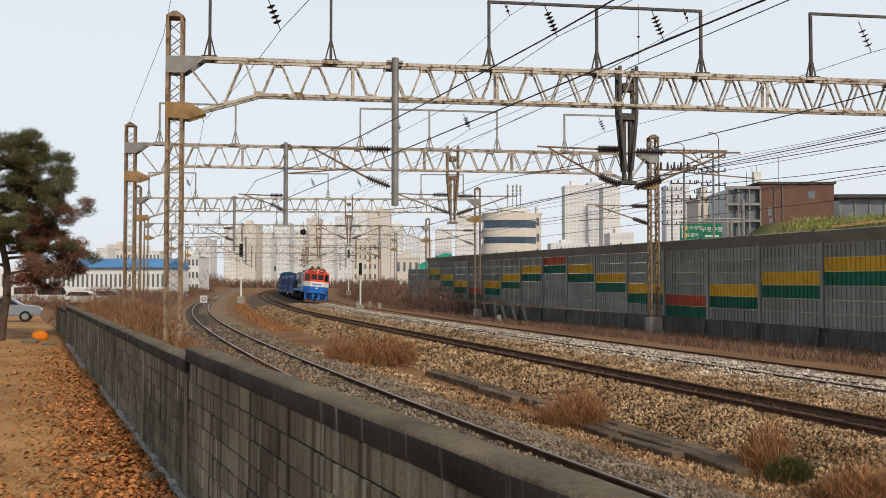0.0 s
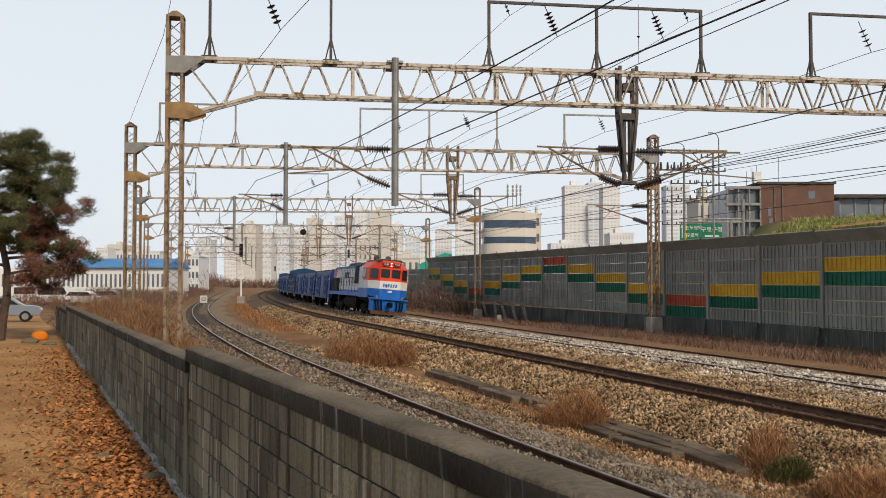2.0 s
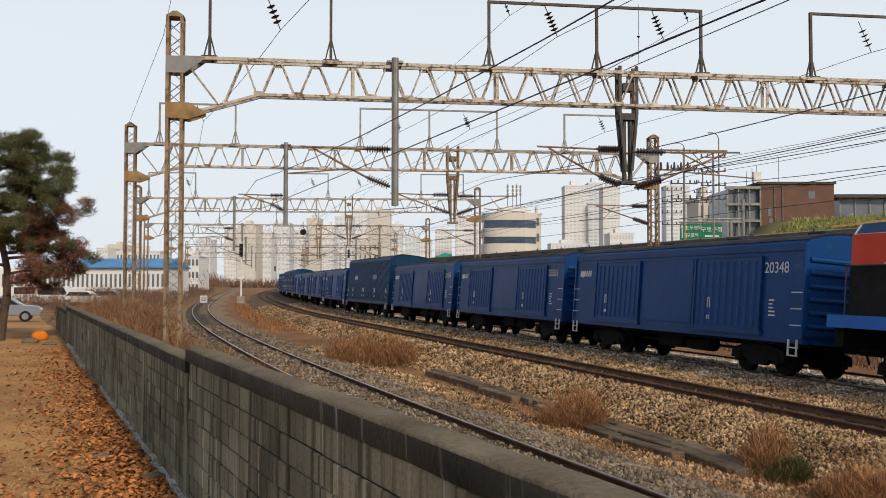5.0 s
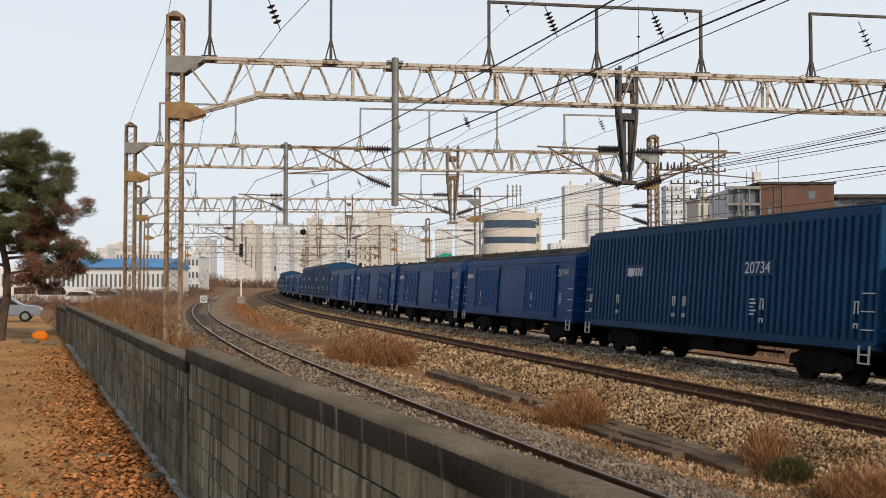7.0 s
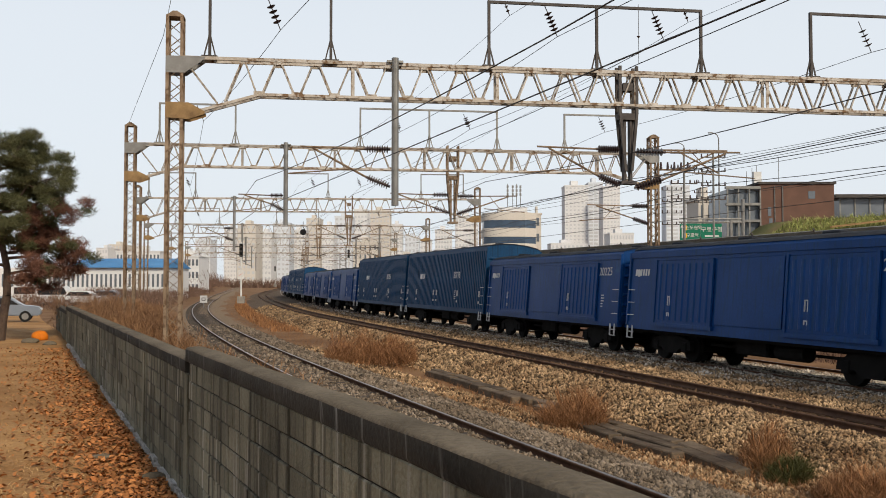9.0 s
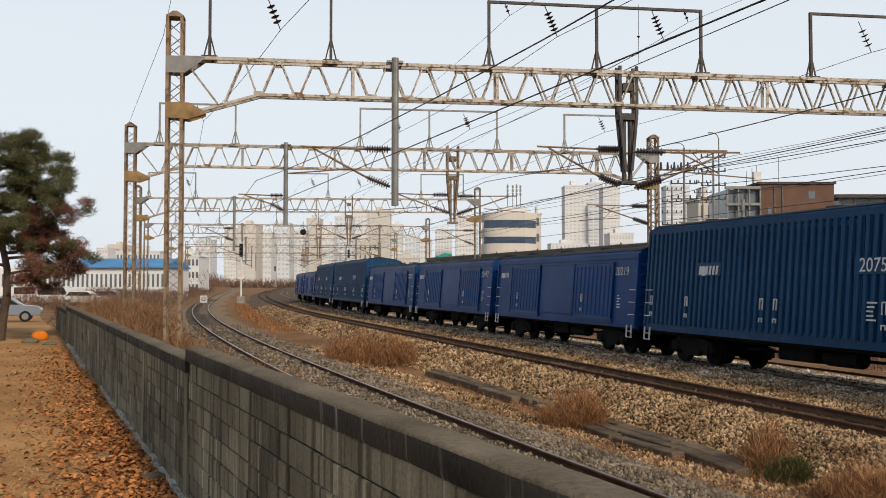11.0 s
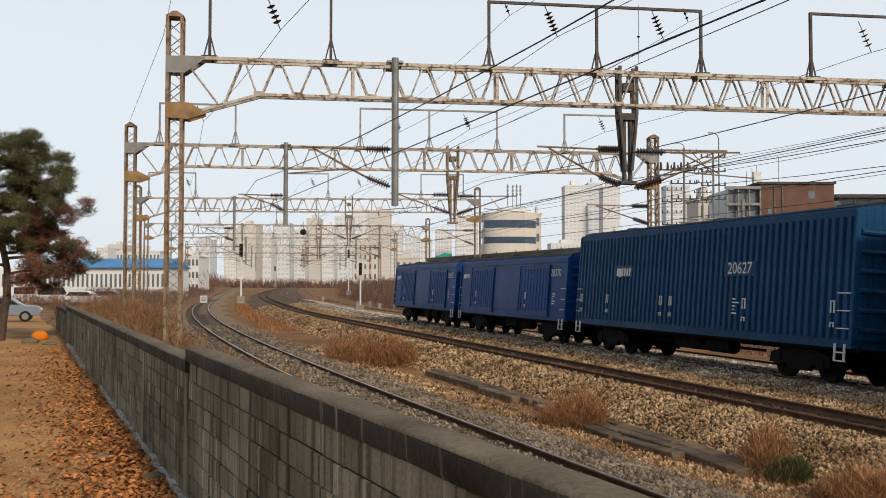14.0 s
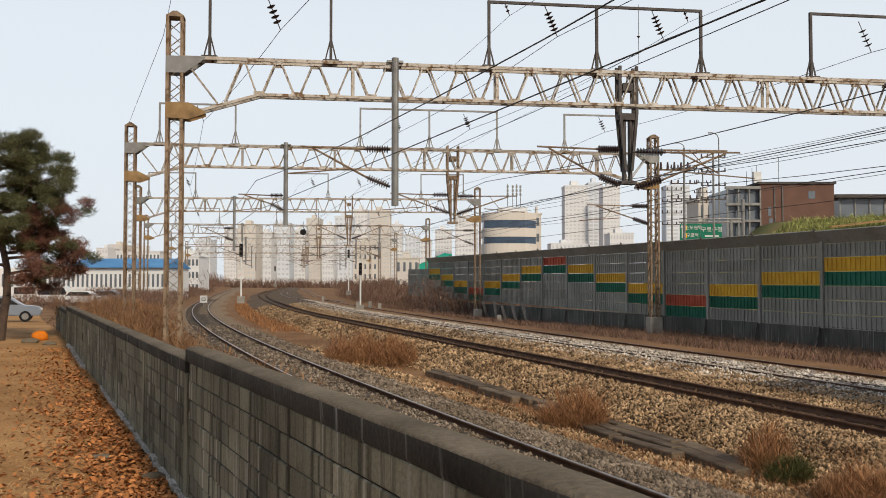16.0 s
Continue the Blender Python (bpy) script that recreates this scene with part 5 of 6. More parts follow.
    shrub("low brown dry bush", 6.7, 13.1, 0.7, 0.75, 2600, M_BRUSH, 6)
    shrub("small dark green bush among dead weeds", 5.35, 14.9, 0.36, 0.55, 2600, M_GREENB, 5, name="green_shrub")
    shrub("thin grey-brown leafless bush", -4.6, 41.5, 0.5, 1.7, 500, M_BRUSHFAR, 7)
    for i, (x, y, r, h) in enumerate([(-8.0, 24.5, 0.8, 0.9), (-10.2, 29, 1.0, 1.5), (-12.4, 33, 1.1, 1.3), (-8.6, 27, 0.7, 0.8), (-13.5, 41, 1.4, 1.5), (-16, 47, 1.6, 1.6)]):
        shrub("tangled brown dry bush behind the block wall", x, y, r, h, 1800, M_BRUSH, 20 + i)


M_GREENB = mat("dark_green_leaves", (0.085, 0.085, 0.028), (0.055, 0.055, 0.018), 2, 0.8, bump=0, island=0.4)
M_NEEDLE = mat("pine_needles", (0.115, 0.112, 0.05), (0.062, 0.068, 0.03), 1.2, 0.8, bump=0, island=0.5)
M_NEEDLEB = mat("dead_pine_needles", (0.21, 0.10, 0.065), (0.12, 0.055, 0.038), 1.2, 0.85, bump=0, island=0.5)
M_BARK = mat("pine_bark", (0.11, 0.075, 0.055), (0.06, 0.042, 0.034), 4, 0.95, bump=0.9, fine=18)


def build_pine():
    """Old pine at the edge of the bank: leaning trunk, level limbs, tufted needle pads."""
    bx, by = at_px(6, 31.0)
    t = thing("pine_tree", pose(bx, by, land(bx, by) - 0.1) @ Matrix.Diagonal((0.84, 0.84, 0.86, 1)), "old pine with dark green and browned needle pads", "tree")
    rng = np.random.default_rng(21)
    bm = bmesh.new()
    path = [Vector((-0.1, 0, 0)), Vector((0.0, 0, 0.9)), Vector((0.15, 0, 1.8)), Vector((0.1, 0.1, 2.8)), Vector((-0.15, 0.1, 3.9)), Vector((-0.3, 0.0, 5.0)), Vector((-0.35, 0, 6.0)), Vector((-0.3, 0, 6.9))]
    for i, (a, b) in enumerate(zip(path, path[1:])):
        rod(bm, a, b, 0.2 - 0.023 * i, 0.2 - 0.023 * (i + 1), seg=10)
    part("trunk", bm, M_BARK, t, "dark furrowed bark")
    pads = []
    limbs = [(2.3, -20, 2.1, 1), (2.6, 25, 2.3, 1), (2.9, 200, 2.2, 0), (3.2, -5, 2.75, 1), (3.4, 70, 1.6, 1), (3.5, 150, 2.4, 0), (3.9, 10, 2.35, 1), (3.8, -60, 2.2, 0), (4.4, -15, 2.5, 1),
             (4.6, 120, 2.0, 0), (4.9, 20, 1.9, 0), (5.1, 230, 2.2, 0), (5.4, -25, 2.7, 0), (5.6, 60, 1.6, 0), (5.9, 0, 2.6, 0), (6.1, 170, 1.9, 0), (6.4, -40, 1.9, 0), (6.6, 30, 1.8, 0), (6.8, 250, 1.3, 0), (6.9, 0, 0.9, 0)]
    for z, az, ln, brown in limbs:
        k = min(len(path) - 2, int(z / 1.0))
        o = path[min(len(path) - 1, max(0, round(z)))].copy()
        o.z = z
        a = radians(az)
        bmb = bmesh.new()
        p = o
        for j in range(4):
            q = o + Vector((math.cos(a + 0.15 * rng.normal()) * ln * (j + 1) / 4, math.sin(a + 0.15 * rng.normal()) * ln * (j + 1) / 4, 0.12 * (j + 1) * (0.6 + rng.normal() * 0.5)))
            rod(bmb, p, q, 0.06 - 0.012 * j, 0.06 - 0.012 * (j + 1), seg=6)
            if j >= 1:
                for _ in range(5 if j < 3 else 6):
                    off = Vector((rng.normal() * 0.36, rng.normal() * 0.36, 0.1 + rng.normal() * 0.26))
                    pads.append((q + off, 0.22 + 0.2 * rng.random(), brown and (rng.random() < 0.75)))
                    rod(bmb, q, q + off, 0.014, 0.006, seg=4)
            p = q
        part("branch", bmb, M_BARK, t)
    for nm, want, m in (("needles", False, M_NEEDLE), ("dead_needles", True, M_NEEDLEB)):
        C = []
        for c, r, br in pads:
            if bool(br) != want:
                continue
            num = 330
            dirs = rng.normal(size=(num, 3))
            dirs /= np.linalg.norm(dirs, axis=1)[:, None]
            C.append(np.array(c)[None] + dirs * (r * rng.random((num, 1)) ** 0.5) * np.array([[1.15, 1.15, 0.72]]))
        C = np.concatenate(C)
        n = len(C)
        d = rng.normal(size=(n, 3)) * np.array([[1, 1, 0.6]]) + np.array([[0, 0, 0.6]])
        d /= np.linalg.norm(d, axis=1)[:, None]
        s = np.cross(d, rng.normal(size=(n, 3)))
        s /= np.linalg.norm(s, axis=1)[:, None]
        w = 0.012
        L = 0.15 + 0.09 * rng.random((n, 1))
        V = np.stack([C - s * w, C + s * w, C + d * L], 1).reshape(-1, 3)
        F = np.arange(n * 3).reshape(-1, 3)
        ob = new(nm, raw_mesh(nm, V, F, [m]))
        ob.parent = t
        ob["label"] = "browned needle pads" if want else "dark green needle pads"


M_TIMBER = mat("old_timber", (0.165, 0.125, 0.085), (0.085, 0.06, 0.042), 2.5, 0.95, bump=0.7, fine=25, rand=0.25)


def build_timbers():
    """Discarded sleepers and duct lids lying in rows along the trough."""
    rng = random.Random(8)
    for d0, d1, off, n in ((16.4, 33.5, -2.45, 8), (16.0, 24.0, -2.78, 4), (25.5, 33.0, -2.8, 3), (17.5, 21.5, -3.12, 2)):
        for i in range(n):
            a = d0 + (d1 - d0) * i / n
            b = d0 + (d1 - d0) * (i + 0.93) / n
            pa, pb = side_of(line_b, a, off + rng.uniform(-0.08, 0.08)), side_of(line_b, b, off + rng.uniform(-0.08, 0.08))
            za, zb = land(*pa), land(*pb)
            bm = bmesh.new()
            ln = math.hypot(pb[0] - pa[0], pb[1] - pa[1])
            box(bm, 0, -0.14, -0.05, ln, 0.14, 0.15, bevel=0.02)
            for v in bm.verts:
                v.co += Vector((0, noise.noise(v.co * 3) * 0.03, noise.noise(v.co * 2 + Vector((i, d0, 0))) * 0.03))
            m = Matrix.Translation((*pa, max(za, zb) + 0.03)) @ Matrix.Rotation(math.atan2(pb[1] - pa[1], pb[0] - pa[0]), 4, "Z") @ Matrix.Rotation(rng.uniform(-0.06, 0.06), 4, "X")
            ob = link("old_sleeper", bm, M_TIMBER)
            ob.matrix_world = m
            tagged(ob, "weathered grey-brown timber lying along the track", "old sleeper", "old sleepers")


build_plants()
build_pine()
build_timbers()


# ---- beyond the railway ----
# Renders kept pale so far towers carry distance haze in their colour.
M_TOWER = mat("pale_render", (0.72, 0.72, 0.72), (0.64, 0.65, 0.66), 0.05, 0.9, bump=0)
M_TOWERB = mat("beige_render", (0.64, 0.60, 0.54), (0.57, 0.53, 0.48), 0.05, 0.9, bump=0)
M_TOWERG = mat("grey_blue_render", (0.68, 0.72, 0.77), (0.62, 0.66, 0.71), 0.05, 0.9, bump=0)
M_WIN = mat("window_glass", (0.16, 0.18, 0.21), (0.10, 0.12, 0.14), 0.3, 0.2, bump=0)
# Glass of far buildings, with distance haze painted in as a lighter tone.
M_WINHAZE = mat("haze_paled_window_glass", (0.58, 0.60, 0.63), (0.50, 0.52, 0.55), 0.1, 0.25, bump=0)
M_WINB = mat("blue_band_glass", (0.05, 0.085, 0.14), (0.03, 0.05, 0.085), 0.3, 0.12, bump=0)
M_BRICK = mat("brown_brick", (0.17, 0.095, 0.07), (0.12, 0.07, 0.055), 0.6, 0.9, bump=0.3)
M_BLUEROOF = mat("blue_sheet_roof", (0.09, 0.27, 0.52), (0.07, 0.21, 0.43), 0.3, 0.6, bump=0.05)
M_GRASSB = mat("green_slope", (0.16, 0.17, 0.055), (0.20, 0.15, 0.07), 0.5, 0.95, bump=0.6, fine=9)
M_SIGN = mat("sign_green", (0.01, 0.17, 0.10), (0.01, 0.14, 0.085), 0.5, 0.5, bump=0)
M_TEAL = mat("teal_sheet", (0.02, 0.36, 0.26), (0.02, 0.28, 0.21), 0.5, 0.6, bump=0.05)
M_YEL = mat("yellow_sign", (0.75, 0.45, 0.02), (0.65, 0.4, 0.02), 0.5, 0.5, bump=0)
M_CARW = mat("white_car_paint", (0.68, 0.69, 0.70), (0.6, 0.61, 0.62), 0.5, 0.3, bump=0)
M_CARG = mat("grey_car_paint", (0.22, 0.25, 0.30), (0.17, 0.20, 0.24), 0.5, 0.3, bump=0)
M_TYRE = mat("tyre", (0.02, 0.02, 0.02), (0.013, 0.013, 0.013), 3, 0.9, bump=0.1)
M_ORANGE = mat("orange_sack", (0.75, 0.22, 0.015), (0.6, 0.16, 0.01), 3, 0.6, bump=0.3)
M_ASPH = mat("asphalt", (0.06, 0.058, 0.056), (0.04, 0.04, 0.04), 0.5, 0.9, bump=0.2)


def block(name, label, px0, px1, py_top, d, depth, wall, storeys, bays, base=-0.3, win=None, ww=0.55, wh=0.5, yaw=0.0, roofbox=True, group="buildings"):
    """A building whose front spans the sight lines px0..px1 at depth d, with real recessed windows."""
    x0, x1 = at_px(px0, d)[0], at_px(px1, d)[0]
    top = EYE + (500 - py_top) * d / 1700
    w = x1 - x0
    # beyond 400 m the glass colour includes the haze
    win = win or (M_WINHAZE if d > 400 else M_WIN)
    b = thing(name, Matrix.Translation((x0, d, base)) @ Matrix.Rotation(yaw, 4, "Z"), label, "building", group)
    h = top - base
    bm = bmesh.new()
    box(bm, 0, 0, 0, w, depth, h)
    part("wall", bm, wall, b)
    bm = bmesh.new()
    box(bm, -0.2, -0.2, h, w + 0.2, depth + 0.2, h + 0.012 * h + 0.15)
    if roofbox:
        box(bm, w * 0.3, depth * 0.3, h, w * 0.6, depth * 0.7, h + 0.05 * h + 1.2)
    part("roof", bm, wall, b)
    sh, sw = h / storeys, w / bays
    bm = bmesh.new()
    box(bm, -sw * ww / 2, -0.06, -sh * wh / 2, sw * ww / 2, 0.05, sh * wh / 2)
    me = bpy.data.meshes.new("window")
    bm.to_mesh(me)
    bm.free()
    me.materials.append(win)
    count = 0
    for j in range(storeys):
        for i in range(bays):
            z = (j + 0.55) * sh
            if EYE + (500 - 520) * d / 1700 < z + base and count < 300:
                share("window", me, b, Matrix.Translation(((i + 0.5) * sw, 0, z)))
                count += 1
    return b


def build_city():
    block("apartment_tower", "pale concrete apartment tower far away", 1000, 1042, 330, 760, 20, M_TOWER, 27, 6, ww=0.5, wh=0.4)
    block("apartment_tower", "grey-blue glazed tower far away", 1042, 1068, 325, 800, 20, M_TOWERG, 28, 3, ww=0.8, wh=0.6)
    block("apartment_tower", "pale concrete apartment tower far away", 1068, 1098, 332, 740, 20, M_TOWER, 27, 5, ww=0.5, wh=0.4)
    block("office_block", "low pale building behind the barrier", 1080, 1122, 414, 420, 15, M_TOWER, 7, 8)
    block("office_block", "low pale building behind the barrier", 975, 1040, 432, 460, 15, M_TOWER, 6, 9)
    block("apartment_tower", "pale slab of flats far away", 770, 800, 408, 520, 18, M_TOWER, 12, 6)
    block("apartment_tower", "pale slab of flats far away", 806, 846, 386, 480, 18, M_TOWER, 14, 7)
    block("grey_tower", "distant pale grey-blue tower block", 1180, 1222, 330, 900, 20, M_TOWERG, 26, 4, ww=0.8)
    rng = random.Random(3)
    spans = [(170, 190, 440), (192, 215, 434), (318, 340, 445), (345, 372, 425), (396, 418, 405), (420, 452, 398), (455, 480, 412), (483, 512, 396), (514, 540, 408), (542, 566, 388), (570, 590, 400),
             (592, 622, 384), (626, 650, 372), (652, 690, 374), (692, 712, 398), (716, 742, 420), (744, 764, 425)]
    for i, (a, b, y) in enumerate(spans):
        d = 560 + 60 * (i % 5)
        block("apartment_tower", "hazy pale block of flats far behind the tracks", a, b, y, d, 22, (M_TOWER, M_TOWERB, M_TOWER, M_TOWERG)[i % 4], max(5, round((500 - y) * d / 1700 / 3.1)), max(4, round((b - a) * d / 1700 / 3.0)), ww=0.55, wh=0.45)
    block("beige_apartment", "beige slab of flats with small dark windows", 625, 668, 430, 300, 14, M_TOWERB, 5, 5, ww=0.35)
    # rounded white office with dark blue window bands
    d = 215
    cx, cy = at_px(905, d)
    o = thing("office_building", pose(cx, cy + 6, -0.3), "white rounded office building with dark blue window bands", "building")
    r = 6.2

    def slab(z0, z1, rr, m, name, label=""):
        bm = bmesh.new()
        pts = [(-rr, 2.0)] + [(-rr + 0.0 + rr * 0.9 - rr * 0.9 * math.cos(a), -rr * 0.55 * math.sin(a)) for a in [math.pi / 2 * i / 8 for i in range(9)]] + [(rr * 0.55, -rr * 0.5), (rr * 1.0, -rr * 0.05), (rr, 8.0), (-rr, 8.0)]
        prism(bm, pts, z0, z1, axis="z")
        return part(name, bm, m, o, label)
    zz = lambda y: EYE + (500 - y) * d / 1700 + 0.3
    slab(0, zz(430), r, M_TOWERB, "wall")
    for y0, y1, m in ((430, 418, M_WINB), (418, 402, M_TOWERB), (402, 388, M_WINB), (388, 374, M_TOWERB)):
        slab(zz(y0), zz(y1), r - (0.15 if m is M_WINB else 0), m, "window_band" if m is M_WINB else "wall", "dark blue window band" if m is M_WINB else "")
    bm = bmesh.new()
    box(bm, -r * 0.4, 2, zz(374), r * 0.7, 7, zz(362))
    part("roof_house", bm, M_TOWER, o)
    for i, x in enumerate((-0.2, 1.0, 1.9, 2.8)):
        bm = bmesh.new()
        rod(bm, (x, 3, zz(362)), (x, 3, zz(318 + 6 * (i % 2))), 0.09, seg=6)
        for k in range(3):
            box(bm, x - 0.22, 2.85, zz(340 - 7 * k), x + 0.22, 3.05, zz(335 - 7 * k))
        part("antenna", bm, M_STEELG, o)
    block("brown_annex", "narrow brown building with a pitched roof", 946, 958, 380, 235, 6, M_TOWERB, 5, 1, ww=0.4)
    # brown brick block with a steel-framed glazed bay, on the bank behind the barrier
    d = 112.0
    x0, x1, x2 = at_px(1288, d)[0], at_px(1346, d)[0], at_px(1478, d)[0]
    zt = EYE + (500 - 321) * d / 1700
    b = thing("brick_building", pose(x0, d, -0.3), "brown brick building with a steel-framed glazed bay", "building")
    bm = bmesh.new()
    box(bm, x1 - x0, 0, 0, x2 - x0, 10, zt)
    part("wall", bm, M_BRICK, b)
    for u in (1372, 1386):
        bm = bmesh.new()
        xx = at_px(u, d)[0] - x0
        rod(bm, (xx, -0.1, 5), (xx, -0.1, zt - 0.2), 0.06, seg=6)
        part("downpipe", bm, M_STEELG, b)
    for u0, u1, y0, y1 in ((1432, 1444, 334, 347), (1360, 1366, 362, 378), (1362, 1368, 382, 395)):
        bm = bmesh.new()
        box(bm, at_px(u0, d)[0] - x0, -0.05, EYE + (500 - y1) * d / 1700, at_px(u1, d)[0] - x0, 0.1, EYE + (500 - y0) * d / 1700)
        part("window", bm, M_WIN, b)
    bm = bmesh.new()
    box(bm, x1 - x0 - 0.2, -0.2, zt, x2 - x0 + 0.2, 10, zt + 0.25)
    part("roof", bm, M_STEELD, b)
    bm = bmesh.new()
    box(bm, 0.1, 0.4, 0, x1 - x0, 8, zt - 0.6)
    part("glazed_bay", bm, M_WIN, b)
    for i in range(5):
        bm = bmesh.new()
        z = zt - 0.4 - i * 1.95
        box(bm, -0.2, -0.3, z - 0.18, x1 - x0, 0.3, z + 0.12)
        part("floor_edge", bm, M_STEELG, b)
    for i in range(4):
        bm = bmesh.new()
        xx = (x1 - x0) * i / 3
        box(bm, xx - 0.08, -0.25, 0, xx + 0.08, -0.05, zt - 0.4)
        part("post", bm, M_STEELG, b)
    bm = bmesh.new()
    box(bm, x1 - x0 - 0.5, 0.5, zt + 0.2, x1 - x0 + 0.4, 1.3, zt + 1.5)
    part("roof_tank", bm, M_WHITE, b)
    for u, top in ((1340, 290), (1348, 285), (1388, 272), (1330, 296)):
        bm = bmesh.new()
        xx = at_px(u, d)[0] - x0
        rod(bm, (xx, 1.5, zt), (xx, 1.5, EYE + (500 - top) * d / 1700), 0.035, seg=5)
        part("aerial", bm, M_STEELG, b)
    d2 = 128
    x0, x1 = at_px(1484, d2)[0], at_px(1640, d2)[0]
    zt2 = EYE + (500 - 345) * d2 / 1700
    b = thing("dark_building", pose(x0, d2, -0.3), "low dark glazed building with an overhanging flat roof", "building")
    bm = bmesh.new()
    box(bm, 0.5, 0.5, 0, x1 - x0, 9, zt2)
    part("wall", bm, M_WIN, b)
    bm = bmesh.new()
    box(bm, -0.5, -0.6, zt2 - 0.1, x1 - x0 + 1, 9, zt2 + 0.35)
    part("roof", bm, M_STEELD, b)
    for i in range(6):
        bm = bmesh.new()
        box(bm, 0.4 + i * 2, 0.35, 3, 0.6 + i * 2, 0.5, zt2)
        part("mullion", bm, M_STEELG, b)
    block("grey_hut", "small pale rooftop building", 1237, 1276, 354, 125, 6, M_TOWERB, 4, 3, ww=0.3)
    # planted slope behind the barrier
    vs, fs = [], []
    n = 40
    for i in range(n + 1):
        px = 1180 + (1800 - 1180) * i / n
        x, y = at_px(px, 100)
        f = smooth(1330, 1420, px)
        hgt = 6.4 + f * 2.6 + smooth(1400, 1800, px) * 1.2
        for q, z in ((-6, -1.0), (-3, hgt * 0.75), (0, hgt), (9, hgt + 0.3), (14, -1.0)):
            vs.append((x + noise.noise(Vector((i * 0.3, q, 0))) * 0.3, y + q, z + noise.noise(Vector((i * 0.7, q, 4))) * 0.35))
    for i in range(n):
        for j in range(4):
            fs.append((i * 5 + j, i * 5 + j + 1, (i + 1) * 5 + j + 1, (i + 1) * 5 + j))
    bank = tagged(new("planted_bank", raw_mesh("planted_bank", vs, fs, [M_GRASSB])), "rough green planted bank behind the noise barrier", "bank", kind="structure")
    rng = np.random.default_rng(2)
    P = []
    for i in range(9000):
        px = 1345 + 320 * rng.random()
        x, y = at_px(px, 100)
        f = smooth(1330, 1420, px)
        hgt = 6.4 + f * 2.6 + smooth(1400, 1800, px) * 1.2
        q = rng.random()
        P.append((x, y - 3 + 3.2 * q, hgt * (0.75 + 0.25 * q) - 0.1))
    V, F = blades(rng, np.array(P), 0.15 + 0.75 * rng.random(len(P)) ** 2, np.full(len(P), 0.10), 0.7)
    tagged(new("bank_plants", raw_mesh("bank_plants", V, F, [M_GRASSL])), "yellow-green grass and weeds on the bank", "grass", kind="stuff")
    bm = bmesh.new()
    bar(bm, (*at_px(1470, 98), EYE + 98 * 98 / 1700), (*at_px(1640, 98), EYE + 118 * 98 / 1700), 0.25, 0.2)
    tagged(link("handrail_pipe", bm, M_PLATEY), "ochre pipe running up the planted bank", "pipe")
    # road sign
    d = 93.0
    sx0, sx1 = at_px(1204, d)[0], at_px(1278, d)[0]
    z0, z1 = EYE + (500 - 425) * d / 1700, EYE + (500 - 396) * d / 1700
    s = thing("road_sign", pose((sx0 + sx1) / 2, d, -1.2), "green overhead road sign with white lettering and yellow squares", "road sign")
    w = (sx1 - sx0)
    z0, z1 = z0 + 1.2, z1 + 1.2
    bm = bmesh.new()
    box(bm, -w / 2, 0, z0, -0.02, 0.08, z1)
    box(bm, 0.02, 0, z0, w / 2, 0.08, z1)
    part("board", bm, M_SIGN, s)
    for xx in (w / 2 + 2.2, w / 2 + 1.0):
        bm = bmesh.new()
        rod(bm, (xx, 0.4, 0), (xx, 0.4, z1 + 2.4 if xx > w / 2 + 2 else z1 + 0.4), 0.18, seg=10)
        part("pole", bm, M_STEELG, s)
    bm = bmesh.new()
    rod(bm, (-w / 2, 0.35, z1 + 0.15), (w / 2 + 2.2, 0.35, z1 + 0.15), 0.09, seg=8)
    rod(bm, (-w / 2, 0.35, z1 + 0.5), (w / 2 + 2.2, 0.35, z1 + 0.5), 0.07, seg=8)
    part("arm", bm, M_STEELG, s)
    H = z1 - z0
    for zz in (z0 + H * 0.28, z0 + H * 0.74):
        bm = bmesh.new()
        box(bm, -w * 0.40, -0.02, zz - H * 0.14, -w * 0.33, 0.0, zz + H * 0.14)
        part("route_square", bm, M_YEL, s)
    face = lambda x, z: Matrix.Translation((x, -0.03, z)) @ Matrix.Rotation(math.pi / 2, 4, "X")
    lettering("lettering", "\uc2e0\ub3c4\ub9bc\uc5ed", H * 0.27, face(-w * 0.17, z0 + H * 0.74), M_WHITE, s)
    lettering("lettering", "\uad6c\ub85c\uc5ed", H * 0.27, face(-w * 0.2, z0 + H * 0.28), M_WHITE, s)
    lettering("lettering", "\uad6c\ub85c\uad6c\uccad", H * 0.36, face(w * 0.26, z0 + H * 0.62), M_WHITE, s)
    bm = bmesh.new()
    box(bm, -w * 0.46, -0.02, z0 + H * 0.12, -w * 0.44, 0.0, z0 + H * 0.85)
    prism(bm, [(-w * 0.485, z0 + H * 0.75), (-w * 0.415, z0 + H * 0.75), (-w * 0.45, z0 + H * 0.95)], -0.02, 0.0)
    part("arrow", bm, M_WHITE, s)
    bm = bmesh.new()
    box(bm, w * 0.1, -0.02, z0 + H * 0.2, w * 0.43, 0.0, z0 + H * 0.28)
    part("small_print", bm, M_WHITE, s)
    # street lamps
    for px, top, dd in ((1213, 252, 105), (1274, 234, 100)):
        x, y = at_px(px, dd)
        zt = EYE + (500 - top) * dd / 1700
        l = thing("street_lamp", pose(x, y, -1), "tall grey street lamp with a curved arm", "street lamp", "street lamps")
        bm = bmesh.new()
        rod(bm, (0, 0, 0), (0, 0, zt + 0.4), 0.1, 0.06, seg=8)
        pts = [Vector((0, 0, zt + 0.4)), Vector((-0.15, 0, zt + 0.75)), Vector((-0.45, 0, zt + 0.95)), Vector((-0.8, 0, zt + 1.0))]
